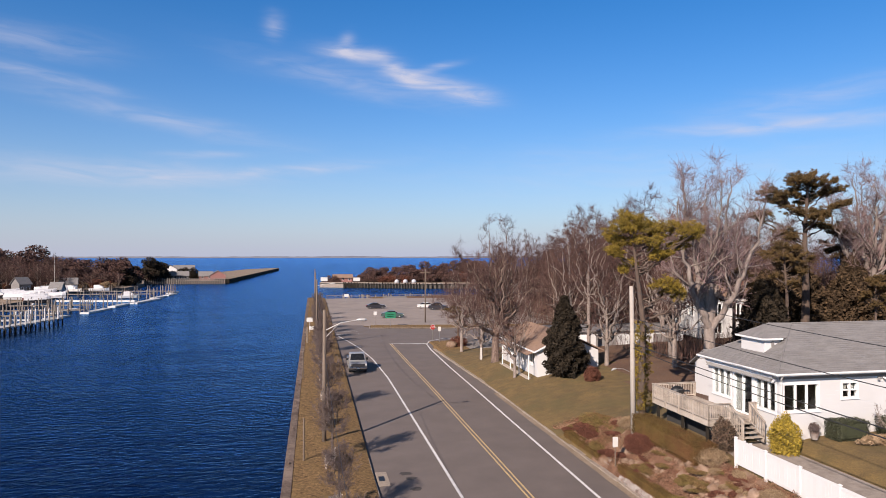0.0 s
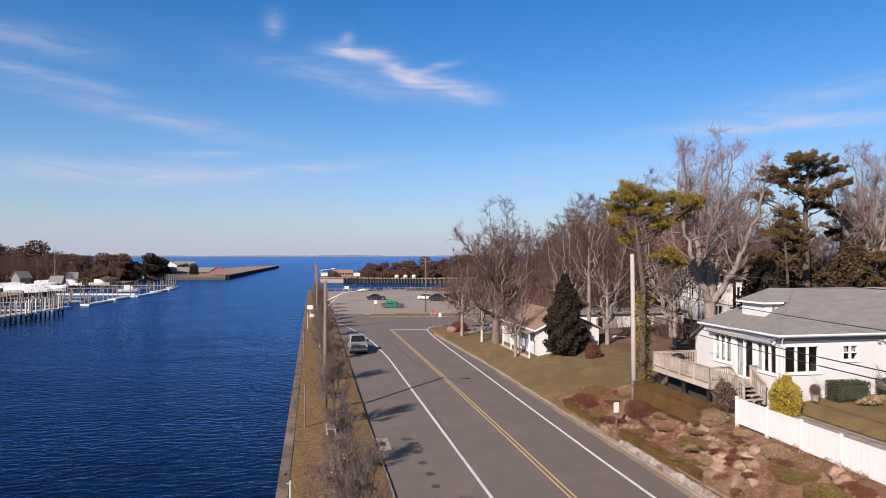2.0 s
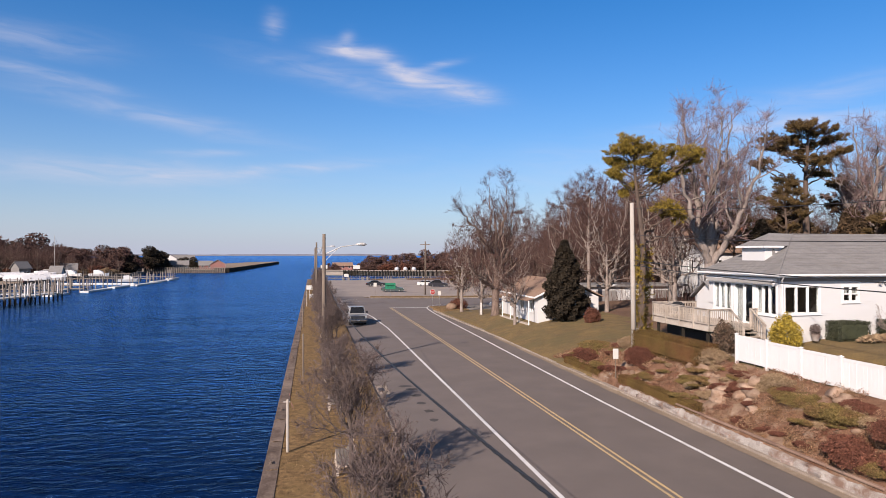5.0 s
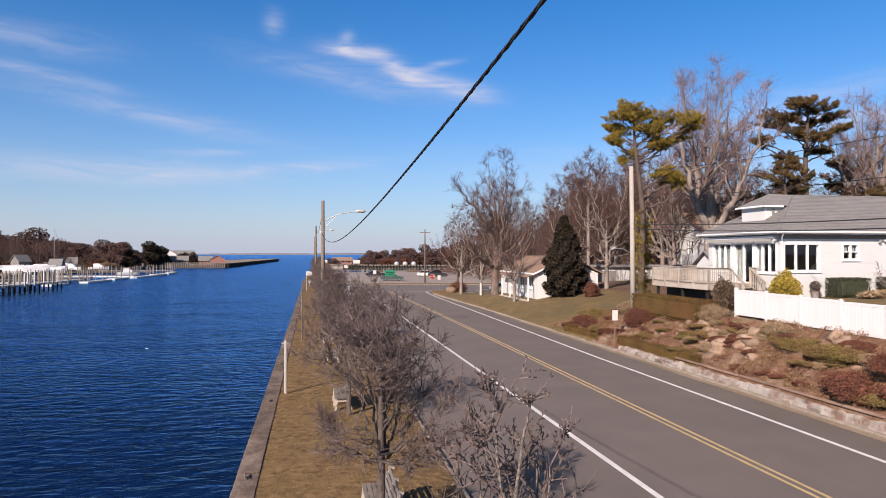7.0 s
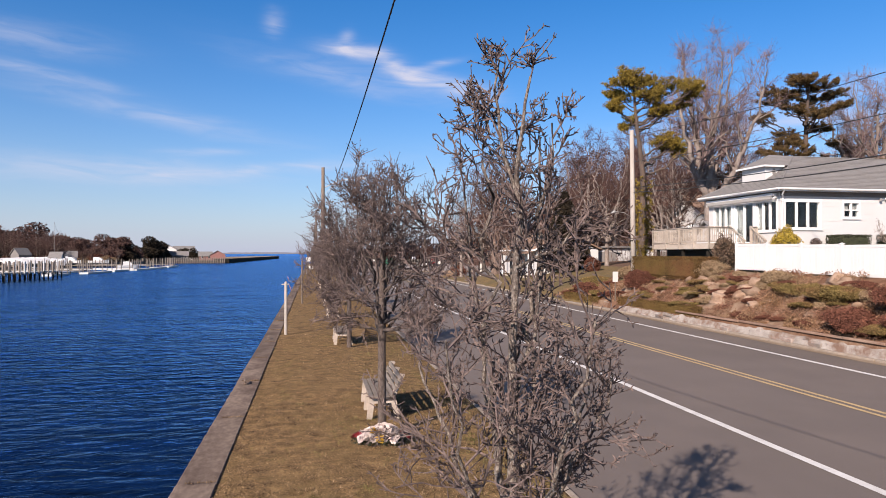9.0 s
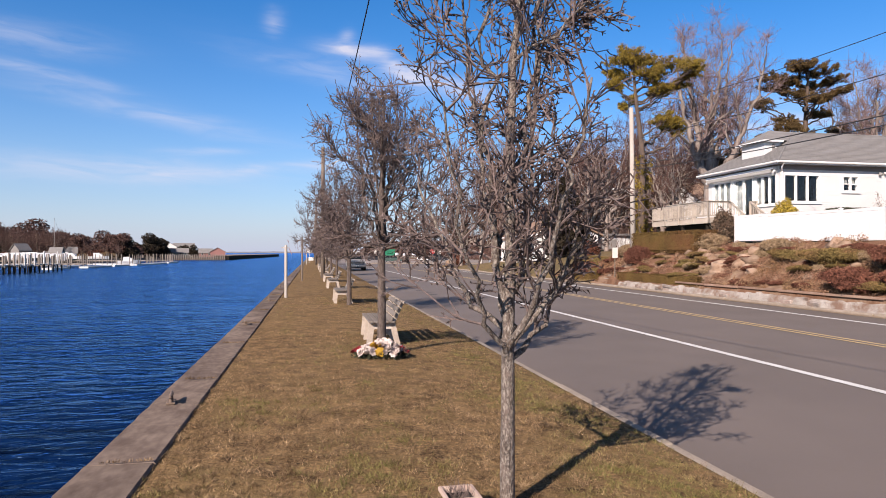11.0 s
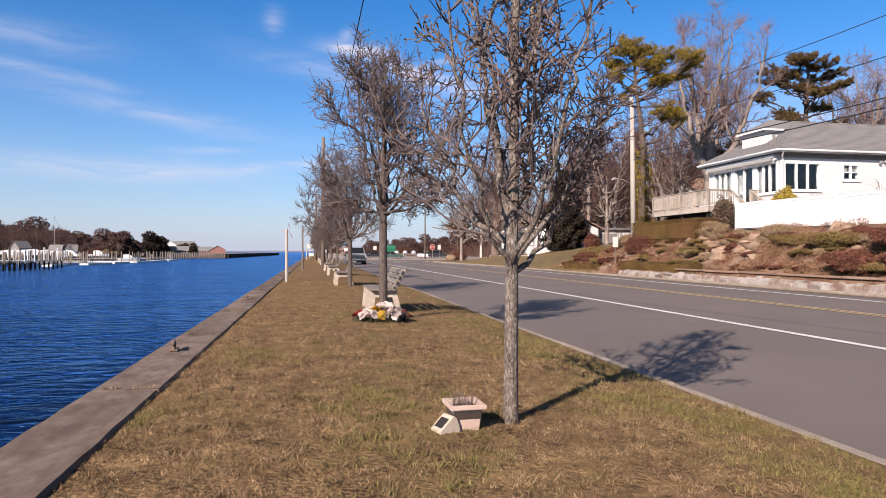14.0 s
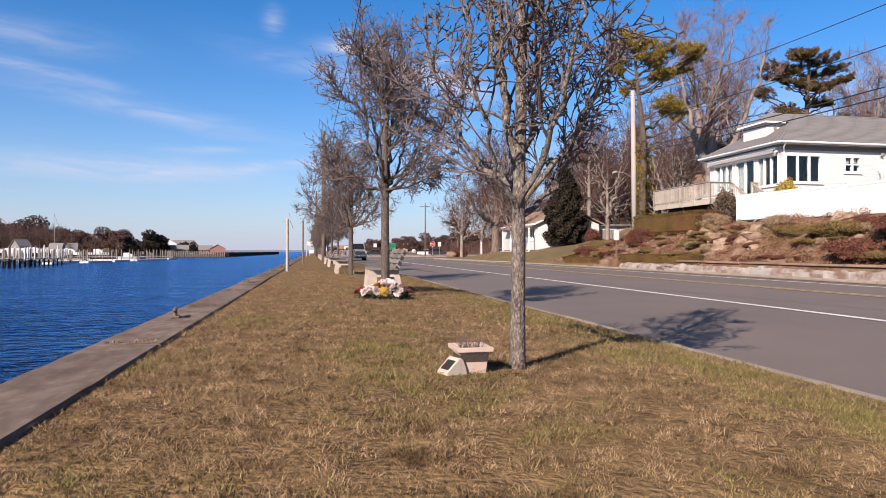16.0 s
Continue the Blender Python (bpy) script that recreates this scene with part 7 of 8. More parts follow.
# ---- vehicles ----
def wheel(parent, x, y, r=0.36, w=0.24):
    t = MB()
    n = 20
    prof = [(w / 2 - 0.02, r * 0.62), (w / 2, r * 0.72), (w / 2 - 0.01, r * 0.93), (w / 2 - 0.05, r), (-w / 2 + 0.05, r), (-w / 2 + 0.01, r * 0.93), (-w / 2, r * 0.72), (-w / 2 + 0.02, r * 0.62)]
    vs, fs = [], []
    for i in range(n):
        a = i * 2 * math.pi / n
        vs += [(p[0], p[1] * math.cos(a), p[1] * math.sin(a)) for p in prof]
    m = len(prof)
    for i in range(n):
        for j in range(m):
            fs.append((i * m + j, i * m + (j + 1) % m, ((i + 1) % n) * m + (j + 1) % m, ((i + 1) % n) * m + j))
    t.add(vs, fs)
    wh = part("wheel", t.moved(Matrix.Translation((x, y, r))), M_RUBBER, parent, "black tyre")
    rim = MB().ring_tube([(x - w * 0.42, y, r), (x + w * 0.42, y, r)], [r * 0.63] * 2, 16)
    for k in range(5):
        a = k * 1.2566
        sgn = 1 if x > 0 else -1
        rim.rod((x + sgn * w * 0.44, y, r), (x + sgn * w * 0.44, y + r * 0.58 * math.cos(a), r + r * 0.58 * math.sin(a)), 0.03, 6)
    part("rim", rim, M_STEEL, wh)


def loft(mb, sections):
    """Cross-sections (y, half width bottom, half width top, z bottom, z top), joined."""
    vs = []
    for y, wb, wt, z0, z1 in sections:
        c = min(0.07, (z1 - z0) * 0.3)
        vs += [(-wb, y, z0), (-wb - 0.0, y, z1 - c), (-wt + c, y, z1), (wt - c, y, z1), (wb, y, z1 - c), (wb, y, z0)]
    fs = [tuple(range(6)), tuple(range(len(vs) - 6, len(vs)))[::-1]]
    for i in range(len(sections) - 1):
        for j in range(6):
            k = (j + 1) % 6
            fs.append((6 * i + j, 6 * i + 6 + j, 6 * i + 6 + k, 6 * i + k))
    return mb.add(vs, fs)


def pickup(u, v):
    t = thing("pickup_truck", pose(u, v, 0), "silver pickup truck parked at the kerb, by the grass strip", "truck")
    loft(b := MB(), [(0.0, 0.84, 0.84, 0.5, 0.95), (0.1, 0.96, 0.94, 0.45, 1.1), (0.5, 1.0, 0.96, 0.42, 1.16), (1.4, 1.0, 0.97, 0.42, 1.2), (3.6, 1.0, 0.98, 0.42, 1.2), (5.7, 1.0, 0.98, 0.5, 1.2), (5.8, 0.97, 0.95, 0.55, 1.18)])
    part("body", b, M_SILVER, t)
    loft(c := MB(), [(1.35, 0.9, 0.88, 1.19, 1.22), (2.05, 0.86, 0.76, 1.19, 1.92), (3.1, 0.86, 0.76, 1.19, 1.95), (3.45, 0.86, 0.78, 1.19, 1.88), (3.6, 0.88, 0.86, 1.19, 1.24)])
    part("cab", c, M_SILVER, t)
    ws = MB().add([(-0.8, 1.33, 1.29), (0.8, 1.33, 1.29), (0.68, 1.91, 1.9), (-0.68, 1.91, 1.9)], [(0, 1, 2, 3)])
    part("windscreen", ws, M_CAR_GLASS, t)
    for s in (-1, 1):
        part("side_window", MB().add([(s * 0.885, 1.75, 1.3), (s * 0.885, 3.4, 1.3), (s * 0.835, 3.35, 1.8), (s * 0.835, 2.1, 1.8)], [(0, 1, 2, 3)]), M_CAR_GLASS, t)
        part("mirror", MB().box(s * 1.0 - 0.02 if s > 0 else -1.24, 1.75, 1.22, s * 1.24 if s > 0 else -0.98, 1.87, 1.48, 0.03), M_BLACK, t)
        hl = MB().box(s * 0.93 - 0.14, -0.02, 0.82, s * 0.93 + 0.02, 0.12, 1.04, 0.02) if s > 0 else MB().box(-0.95, -0.02, 0.82, -0.79, 0.12, 1.04, 0.02)
        part("headlight", hl, M_LENS, t)
        part("tail_light", MB().box(s * 0.9 - 0.06, 5.76, 0.8, s * 0.9 + 0.06, 5.83, 1.12, 0.01), M_REDLENS, t)
        for y in (1.05, 4.65):
            wheel(t, s * 0.86, y, 0.39, 0.26)
    gr = part("grille", MB().box(-0.76, -0.035, 0.72, 0.76, 0.05, 1.04, 0.03), M_BLACK, t)
    for k in range(3):
        part("grille_bar", MB().box(-0.74, -0.055, 0.76 + k * 0.1, 0.74, -0.03, 0.8 + k * 0.1, 0.008), M_CHROME, gr)
    part("bumper", MB().box(-0.98, -0.14, 0.45, 0.98, 0.12, 0.7, 0.05), M_CHROME, t)
    part("number_plate", MB().box(-0.16, -0.155, 0.5, 0.16, -0.141, 0.64), M_SIGN_W, t)
    part("air_dam", MB().box(-0.9, -0.05, 0.28, 0.9, 0.2, 0.46, 0.03), M_BLACK, t)


pickup(4.85, 73.3)


def car(u, v, turn, paint, label, tall=0.0):
    t = thing("car", pose(u, v, 0, 0, 0, turn), label, "car", "cars in the car park")
    loft(b := MB(), [(-2.4, 0.7, 0.68, 0.4, 0.68), (-2.2, 0.86, 0.82, 0.28, 0.82), (-1.2, 0.9, 0.86, 0.24, 0.95 + tall * 0.3), (1.3, 0.9, 0.86, 0.24, 0.97 + tall * 0.3), (2.2, 0.86, 0.8, 0.3, 0.95 + tall * 0.3), (2.42, 0.7, 0.66, 0.42, 0.8)])
    part("body", b, paint, t)
    loft(c := MB(), [(-1.1, 0.78, 0.76, 0.93, 0.97), (-0.35, 0.76, 0.62, 0.9, 1.4 + tall), (0.8, 0.76, 0.62, 0.9, 1.42 + tall), (1.75 + tall * 0.5, 0.76, 0.74, 0.93, 0.99 + tall * 0.4)])
    part("cabin_glass", c, M_CAR_GLASS, t)
    loft(r := MB(), [(-0.4, 0.66, 0.6, 1.34 + tall, 1.43 + tall), (0.85, 0.66, 0.6, 1.36 + tall, 1.45 + tall)])
    part("roof", r, paint, t)
    for s in (-1, 1):
        part("headlight", MB().box(s * 0.66 - 0.16, -2.36, 0.6, s * 0.66 + 0.16, -2.2, 0.74, 0.02), M_LENS, t)
        part("tail_light", MB().box(s * 0.66 - 0.16, 2.25, 0.7, s * 0.66 + 0.16, 2.38, 0.86, 0.02), M_REDLENS, t)
        for y in (-1.45, 1.4):
            wheel(t, s * 0.8, y, 0.32, 0.2)


car(15.1, 163.0, 90, M_CAR_DARK, "dark grey saloon car in the car park")
car(16.3, 138.4, 85, M_CAR_TEAL, "grey-green saloon car near the green sign")
car(29.6, 156.8, 80, M_CAR_DARK, "black utility car in the car park", 0.3)
car(27.6, 161.5, 80, M_CAR_WHITE, "white car behind the black one")
car(27.5, 92.5, 100, M_CAR_WHITE, "white car parked on the gravel drive")


# ---- signs ----
def sign_post(u, v, h, material, label, faces, z0=None):
    z0 = lz(u, v) if z0 is None else z0
    s = thing("road_sign", pose(u, v, z0), label, "sign")
    part("post", MB().box(-0.025, -0.02, -0.1, 0.025, 0.02, h, 0.004), material, s)
    for n, w, zb, zt, m in faces:
        part(n, MB().box(-w / 2, -0.036, zb, w / 2, -0.024, zt, 0.003), m, s)
    return s


sp = sign_post(17.45, 36.2, 1.75, M_POLE, "small white sign on a dark post at the kerb", [("plate", 0.34, 1.15, 1.75, M_SIGN_W)])
st = thing("stop_sign", pose(17.75, 98.6, 0.1), "red octagonal stop sign at the junction", "sign")
part("post", MB().box(-0.03, -0.02, -0.1, 0.03, 0.02, 2.4), M_STEEL, st)
octo = [(0.42 * math.cos(math.pi / 8 + k * math.pi / 4), 2.05 + 0.42 * math.sin(math.pi / 8 + k * math.pi / 4)) for k in range(8)]
octs = [(x * 0.92, 2.05 + (z - 2.05) * 0.92) for x, z in octo]
part("border", MB().prism(octo, "y", -0.03, -0.022), M_SIGN_W, st)
part("plate", MB().prism(octs, "y", -0.036, -0.031), M_SIGN_R, st)
cu = bpy.data.curves.new("word", "FONT")
cu.body, cu.size, cu.align_x, cu.align_y, cu.extrude = "STOP", 0.3, "CENTER", "CENTER", 0.002
word = new("word", cu)
word.data.materials.append(M_SIGN_W)
word.parent, word.matrix_basis = st, pose(0, -0.04, 2.05, 90, 0, 0)
sign_post(18.4, 96.5, 2.3, M_STEEL, "white notice on a post at the corner", [("plate", 0.45, 1.6, 2.25, M_SIGN_W)])
sign_post(19.4, 75.5, 1.5, M_POLE_PALE, "white marker post on the verge", [("plate", 0.2, 0.1, 1.5, M_SIGN_W)])
sign_post(11.4, 124.3, 2.5, M_POLE, "white notice at the car park edge", [("plate", 0.6, 1.8, 2.5, M_SIGN_W)], 0)
sign_post(13.9, 121, 2.6, M_STEEL, "wide green direction sign at the junction", [("plate", 1.9, 1.5, 2.6, M_SIGN_G), ("bar", 1.5, 2.1, 2.2, M_SIGN_W), ("bar", 1.2, 1.8, 1.9, M_SIGN_W)], 0)
sign_post(9.0, 185, 2.4, M_STEEL, "blue-white notice by the inlet", [("plate", 1.2, 1.6, 2.4, M_SIGN_W)], 0)
island = thing("verge_island", pose(0, 0, 0), "brown dry turf island with a pale kerb before the car park", "verge", kind="structure")
part("turf", MB().add([(10.0, 118.6, 0.13), (24, 115.8, 0.13), (44, 115.8, 0.13), (44, 119.4, 0.13), (24, 121, 0.13), (10.4, 122.6, 0.13)], [(0, 1, 2, 3, 4, 5)]), M_DRYGRASS, island)
ed = [(9.9, 118.4), (24, 115.6), (44.2, 115.6), (44.2, 119.6), (24, 121.2), (10.3, 122.8)]
for i in range(6):
    (a, b), (c, d) = ed[i], ed[(i + 1) % 6]
    part("kerb_edge", MB().ring_tube([(a, b, 0.04), (c, d, 0.04)], [0.09, 0.09], 4), M_CONCRETE, island)
rock = new("boulder", mesh_of("boulder", MB().blob((0, 0, 0), (0.8, 0.6, 0.55), 3, 0.25), M_BOULDER, True))
rock.matrix_basis = pose(19.0, 90.5, lz(19, 90.5) + 0.3)
tagged(rock, "large pale boulder on the verge at the corner", "boulder")


# turf blades near the drone's landing place, thinning away
def blades(rng, P, h, reach, width):
    n = len(P)
    z = land_z(P[:, 0], P[:, 1])
    w = rng.uniform(0.0009, 0.0022, n) * width * (1 + P[:, 1] / 8)
    a, b = rng.uniform(0, 2 * math.pi, n), rng.uniform(0, 2 * math.pi, n)
    lean = rng.uniform(0.3, reach, n) * h
    V = np.empty((n, 3, 3))
    V[:, 0] = np.c_[P[:, 0] - np.cos(a) * w, P[:, 1] - np.sin(a) * w, z - 0.004]
    V[:, 1] = np.c_[P[:, 0] + np.cos(a) * w, P[:, 1] + np.sin(a) * w, z - 0.004]
    V[:, 2] = np.c_[P[:, 0] + np.cos(b) * lean, P[:, 1] + np.sin(b) * lean, z + h]
    mb = MB()
    mb.v = list(map(tuple, V.reshape(-1, 3).tolist()))
    mb.f = [(3 * i, 3 * i + 1, 3 * i + 2) for i in range(n)]
    return mb


def turf():
    rng = np.random.default_rng(123)
    P = np.concatenate([np.c_[rng.uniform(-1.2, 3.42, int((v1 - v0) * 4.6 * d)), rng.uniform(v0, v1, int((v1 - v0) * 4.6 * d))]
                        for v0, v1, d in ((1.5, 3.2, 22000), (3.2, 5.5, 13000), (5.5, 9, 5500), (9, 15, 1900), (15, 26, 600))])
    tuft = np.array([0.6 * noise.noise(Vector((x * 6, y * 6, 1.0))) + 0.6 * noise.noise(Vector((x * 15, y * 15, 4.0))) for x, y in P])
    green = np.array([0.7 * noise.noise(Vector((x * 0.9, y * 0.7, 5.0))) + 0.6 * noise.noise(Vector((x * 3.1, y * 2.7, 9.0))) for x, y in P])
    green += 0.10 * (P[:, 0] - 1.2) + 0.5 * np.exp(-((P[:, 0] - 0.95) ** 2 + (P[:, 1] - 4.08) ** 2) / 0.02)
    keep = tuft > rng.uniform(-0.32, 0.26, len(P))
    P, tuft, green = P[keep], tuft[keep], green[keep]
    n = len(P)
    h = np.where(rng.random(n) < 0.35, rng.uniform(0.012, 0.034, n), rng.uniform(0.004, 0.015, n)) * np.clip(1.0 + 1.9 * tuft, 0.5, 2.6) * np.interp(P[:, 1], [1.5, 3.5, 6.5], [0.6, 0.85, 1.2])
    g = green + rng.normal(0, 0.22, n) > 0.26
    solid("grass", blades(rng, P[~g], h[~g], 2.2, 1.0), M_BLADE, "dry tan winter grass on the sea wall strip", "grass", kind="stuff")
    solid("grass", blades(rng, P[g], h[g] * 1.1, 1.3, 1.25), M_BLADE_GREEN, "olive-green tufts of grass among the dry turf", "grass", kind="stuff")
    # dry tufts rooted in the joints of the cap
    rows = [np.c_[rng.uniform(-1.6, -1.2, 90), rng.normal(-30.2 + 3.6 * k - 0.005, 0.012, 90)] for k in range(9, 18)]
    T = np.concatenate(rows)
    m = blades(rng, T, rng.uniform(0.01, 0.035, len(T)), 1.6, 1.3)
    m.v = [(x, y, z + 0.05) for x, y, z in m.v]
    solid("joint_grass", m, M_BLADE, "dry grass rooted in the joints of the cap", "grass", kind="stuff")


turf()

# ---- the far bank: marina, houses, jetty ----
def slab(name, poly, z0, z1, top, side, label, category="ground"):
    n = len(poly)
    mb = MB()
    mb.add([(x, y, z1) for x, y in poly], [tuple(range(n))])
    mb.add([(x, y, z0) for x, y in poly] + [(x, y, z1 - 0.001) for x, y in poly], [(i, (i + 1) % n, n + (i + 1) % n, n + i) for i in range(n)])
    me = mesh_of(name, mb, [top, side])
    me.polygons.foreach_set("material_index", [0] + [1] * n)
    return tagged(new(name, me), label, category, kind="structure")


WEST = [(-900, -150), (-84, -150), (-84, 215), (-92, 282), (-77, 298), (-80, 340), (-90, 370), (-46, 367), (-48, 374), (-60, 400), (-110, 470), (-900, 560)]
slab("ground_west", WEST, -3, -0.5, M_SAND, M_SHEET, "low brown land of the far harbour bank")
slab("jetty", [(-48, 371), (-44.5, 372), (-34, 688), (-40, 692), (-60, 640), (-72, 520), (-66, 402)], -3, 0.4, M_SAND, M_WEED, "long sandy jetty with dark timber walls", "jetty")
rng_f = random.Random(5)


def on_west(u, v):
    """Whether a place lies on the land of the far bank."""
    hit = False
    for (ax, ay), (bx, by) in zip(WEST, WEST[1:] + WEST[:1]):
        if (ay > v) != (by > v) and u < ax + (bx - ax) * (v - ay) / (by - ay):
            hit = not hit
    return hit




PILE = [mesh_of("piling", MB().cyl(0, 0, -1.5, 1.4, 0.15, 0.14, 8), M_WEED), mesh_of("sleeve", MB().cyl(0, 0, 1.4, 3.9, 0.155, 0.145, 8).cyl(0, 0, 3.9, 4.1, 0.145, 0.04, 8), M_PILE_CAP),
        mesh_of("piling", MB().cyl(0, 0, -1.5, 3.6, 0.15, 0.13, 8), M_PILE), mesh_of("piling_top", MB().cyl(0, 0, 1.4, 3.7, 0.15, 0.13, 8), M_PILE)]


def pier(name, a, b, z, width, n, label, sleeves=True, tall=1.0):
    """A pier on rows of piles, from a to b."""
    t = thing(name, pose(a[0], a[1], -2, 0, 0, math.degrees(math.atan2(b[1] - a[1], b[0] - a[0]))), label, "dock", "docks of the marina")
    L = math.hypot(b[0] - a[0], b[1] - a[1])
    part("decking", MB().box(0, -width / 2, z + 1.75, L, width / 2, z + 2.0, 0.03), M_PILE_CAP if sleeves else M_PILE, t)
    for i in range(n):
        x = L * i / (n - 1)
        for s in (-1, 1):
            y = s * (width / 2 + 0.2)
            m = pose(x, y, rng_f.uniform(-0.35, 0.3))
            if sleeves:
                p = piece("piling", PILE[0], t, m)
                piece("sleeve", PILE[1] if rng_f.random() < 0.6 else PILE[3], p, Matrix.Identity(4))
            else:
                piece("piling", PILE[2], t, m @ Matrix.Diagonal((1, 1, tall, 1)))
    return t


pier("pier", (-62, 108), (-54.2, 155), -0.3, 2.4, 30, "long marina pier with white-sleeved dark piles")
pier("pier", (-84, 150), (-58, 152), -0.3, 2.0, 9, "white marina walkway on piles")
walkway = thing("floating_walkway", pose(-91, 238, -2, 0, 0, -12), "long white floating walkway across the marina", "dock", "docks of the marina")
part("float", MB().box(0, -1.0, -0.2, 35, 1.0, 0.45, 0.06), M_PILE_CAP, walkway)
for i in range(7):
    piece("piling", PILE[2], walkway, pose(1 + i * 5.4, 1.2, rng_f.uniform(-0.3, 0.2)))
for k, (u, v, L) in enumerate(((-57.6, 184, 15), (-54.5, 219, 23), (-66, 186, 14), (-53.5, 260, 10), (-60.5, 168, 9), (-57, 205, 11), (-54.5, 244, 12), (-55.5, 275, 9))):
    t = thing("floating_dock", pose(u, v, -2, 0, 0, 84), "low white floating dock with mooring piles", "dock", "docks of the marina")
    part("float", MB().box(0, -1.1, -0.2, L, 1.1, 0.45, 0.06), M_PILE_CAP, t)
    for i in range(4):
        piece("piling", PILE[2], t, pose(L * i / 3.2 + 0.4, 1.25, 0))
for u, v, b in ((-92, 186, (-58, 186)), (-98, 284, (-54, 277)), (-96, 262, (-58, 258)), (-86, 204, (-62, 204)), (-80, 170, (-60, 171))):
    pier("pier", (u, v), b, -0.9, 1.6, 10, "grey timber finger pier with many mooring piles", False, rng_f.uniform(0.72, 0.95))
bulk = thing("timber_bulkhead", pose(0, 0, 0), "long grey timber bulkhead of close piles", "bulkhead", "bulkheads")
me_p = mesh_of("piling", MB().cyl(0, 0, -3, 1.0, 0.28, 0.26, 7), M_PILE)
for i in range(62):
    f = i / 61
    u, v = np.interp(f, [0, 0.2, 1], [-80.5, -90.3, -46.5]), np.interp(f, [0, 0.2, 1], [340, 369.6, 366.6])
    piece("piling", me_p, bulk, pose(u + 0.3, v, rng_f.uniform(-0.2, 0.25)))


def boat(u, v, turn, L, hull, label, cover=True):
    t = thing("boat", pose(u, v, -0.35 if u < -76 else -1.75, 0, 0, turn), label, "boat", "boats in the marina")
    secs = [(-L / 2, 0.05, 1.2), (-L * 0.35, L * 0.1, 1.05), (-L * 0.1, L * 0.15, 0.95), (L * 0.3, L * 0.15, 0.9), (L / 2, L * 0.13, 0.9)]
    mb = MB()
    vs = []
    for y, w, z in secs:
        vs += [(-w, y, z), (-w * 0.75, y, 0.1), (0, y * 0.96, -0.15), (w * 0.75, y, 0.1), (w, y, z)]
    fs = []
    for i in range(len(secs) - 1):
        for j in range(4):
            fs.append((5 * i + j, 5 * i + j + 1, 5 * i + 6 + j, 5 * i + 5 + j))
        fs.append((5 * i, 5 * i + 5, 5 * i + 9, 5 * i + 4))
    fs.append((20, 21, 22, 23, 24))
    part("hull", mb.add(vs, fs), hull, t)
    if cover:
        c = MB()
        vs = []
        for y, w, z in secs:
            vs += [(-w * 1.04, y * 1.02, z - 0.1), (-w * 0.55, y, z + L * 0.1), (0, y, z + L * 0.16), (w * 0.55, y, z + L * 0.1), (w * 1.04, y * 1.02, z - 0.1)]
        fs = [(5 * i + j, 5 * i + j + 1, 5 * i + 6 + j, 5 * i + 5 + j) for i in range(4) for j in range(4)] + [(0, 4, 3, 2, 1), (20, 21, 22, 23, 24)]
        part("cover", c.add(vs, fs), M_TARP, t, "white shrink-wrapped cover")
    else:
        loft(cb := MB(), [(-L * 0.2, L * 0.1, L * 0.06, 0.9, 1.5), (0, L * 0.11, L * 0.09, 0.9, 2.3), (L * 0.25, L * 0.11, L * 0.09, 0.9, 2.2)])
        part("cabin", cb, M_WHITE, t)
        part("cabin_window", MB().box(-L * 0.1, -L * 0.02, 1.6, L * 0.1, L * 0.2, 1.95), M_CAR_GLASS, t)
    return t


for i in range(15):
    v = rng_f.uniform(205, 255)
    u = -v * math.tan(radians(rng_f.uniform(19.0, 23.2)))
    boat(u, v, rng_f.choice((90, 80, 100)) + rng_f.uniform(-6, 6), rng_f.uniform(6, 10.5), (M_TARP, M_HULL_RED, M_CAR_DARK)[i % 3], "shrink-wrapped white boat laid up at the marina", i % 6 != 5)
for u, v in ((-88, 268), (-80, 272), (-96, 260), (-63, 247), (-100, 238)):
    boat(u, v, rng_f.uniform(70, 110), 7, M_WHITE, "white cabin boat laid up ashore", False)
sb = boat(-92, 262, 90, 9, M_WHITE, "sailing boat with a tall bare mast", True)
part("mast", MB().cyl(0, 0, 0.8, 15, 0.09, 0.05, 8), M_ALU, sb)
part("boom", MB().rod((0, 0.2, 2.6), (0, 3.6, 2.7), 0.06), M_ALU, sb)
part("stay", MB().rod((0, -4.4, 1.2), (0, 0, 14.8), 0.03, 4), M_CABLE, sb)


def far_house(u, v, turn, w, d, h, wallm, roofm, label, rise=2.2, z=-0.5):
    t = thing("house", pose(u, v, z, 0, 0, turn), label, "house", "houses on the far bank")
    b = MB().box(-w / 2, -d / 2, -0.3, w / 2, d / 2, h).prism([(-d / 2, h), (d / 2, h), (0, h + rise)], "x", -w / 2, w / 2)
    part("wall", b, wallm, t)
    r = MB().prism([(-d / 2 - 0.5, h - 0.35), (0, h + rise), (0, h + rise + 0.2), (-d / 2 - 0.5, h - 0.12)], "x", -w / 2 - 0.4, w / 2 + 0.4)
    r.prism([(0, h + rise), (d / 2 + 0.5, h - 0.35), (d / 2 + 0.5, h - 0.12), (0, h + rise + 0.2)], "x", -w / 2 - 0.4, w / 2 + 0.4)
    part("roof", r, roofm, t)
    n = max(2, int(w / 2.6))
    for k in range(n):
        x = -w / 2 + (k + 0.5) * w / n
        for zz in ([1.0, 3.8] if h > 4.5 else [1.0]):
            win = part("window", MB().box(x - 0.5, -d / 2 - 0.06, zz, x + 0.5, -d / 2 + 0.02, zz + 1.3), M_WHITE, t)
            part("pane", MB().box(x - 0.4, -d / 2 - 0.08, zz + 0.1, x + 0.4, -d / 2 - 0.061, zz + 1.2), M_CAR_GLASS, win)
    return t


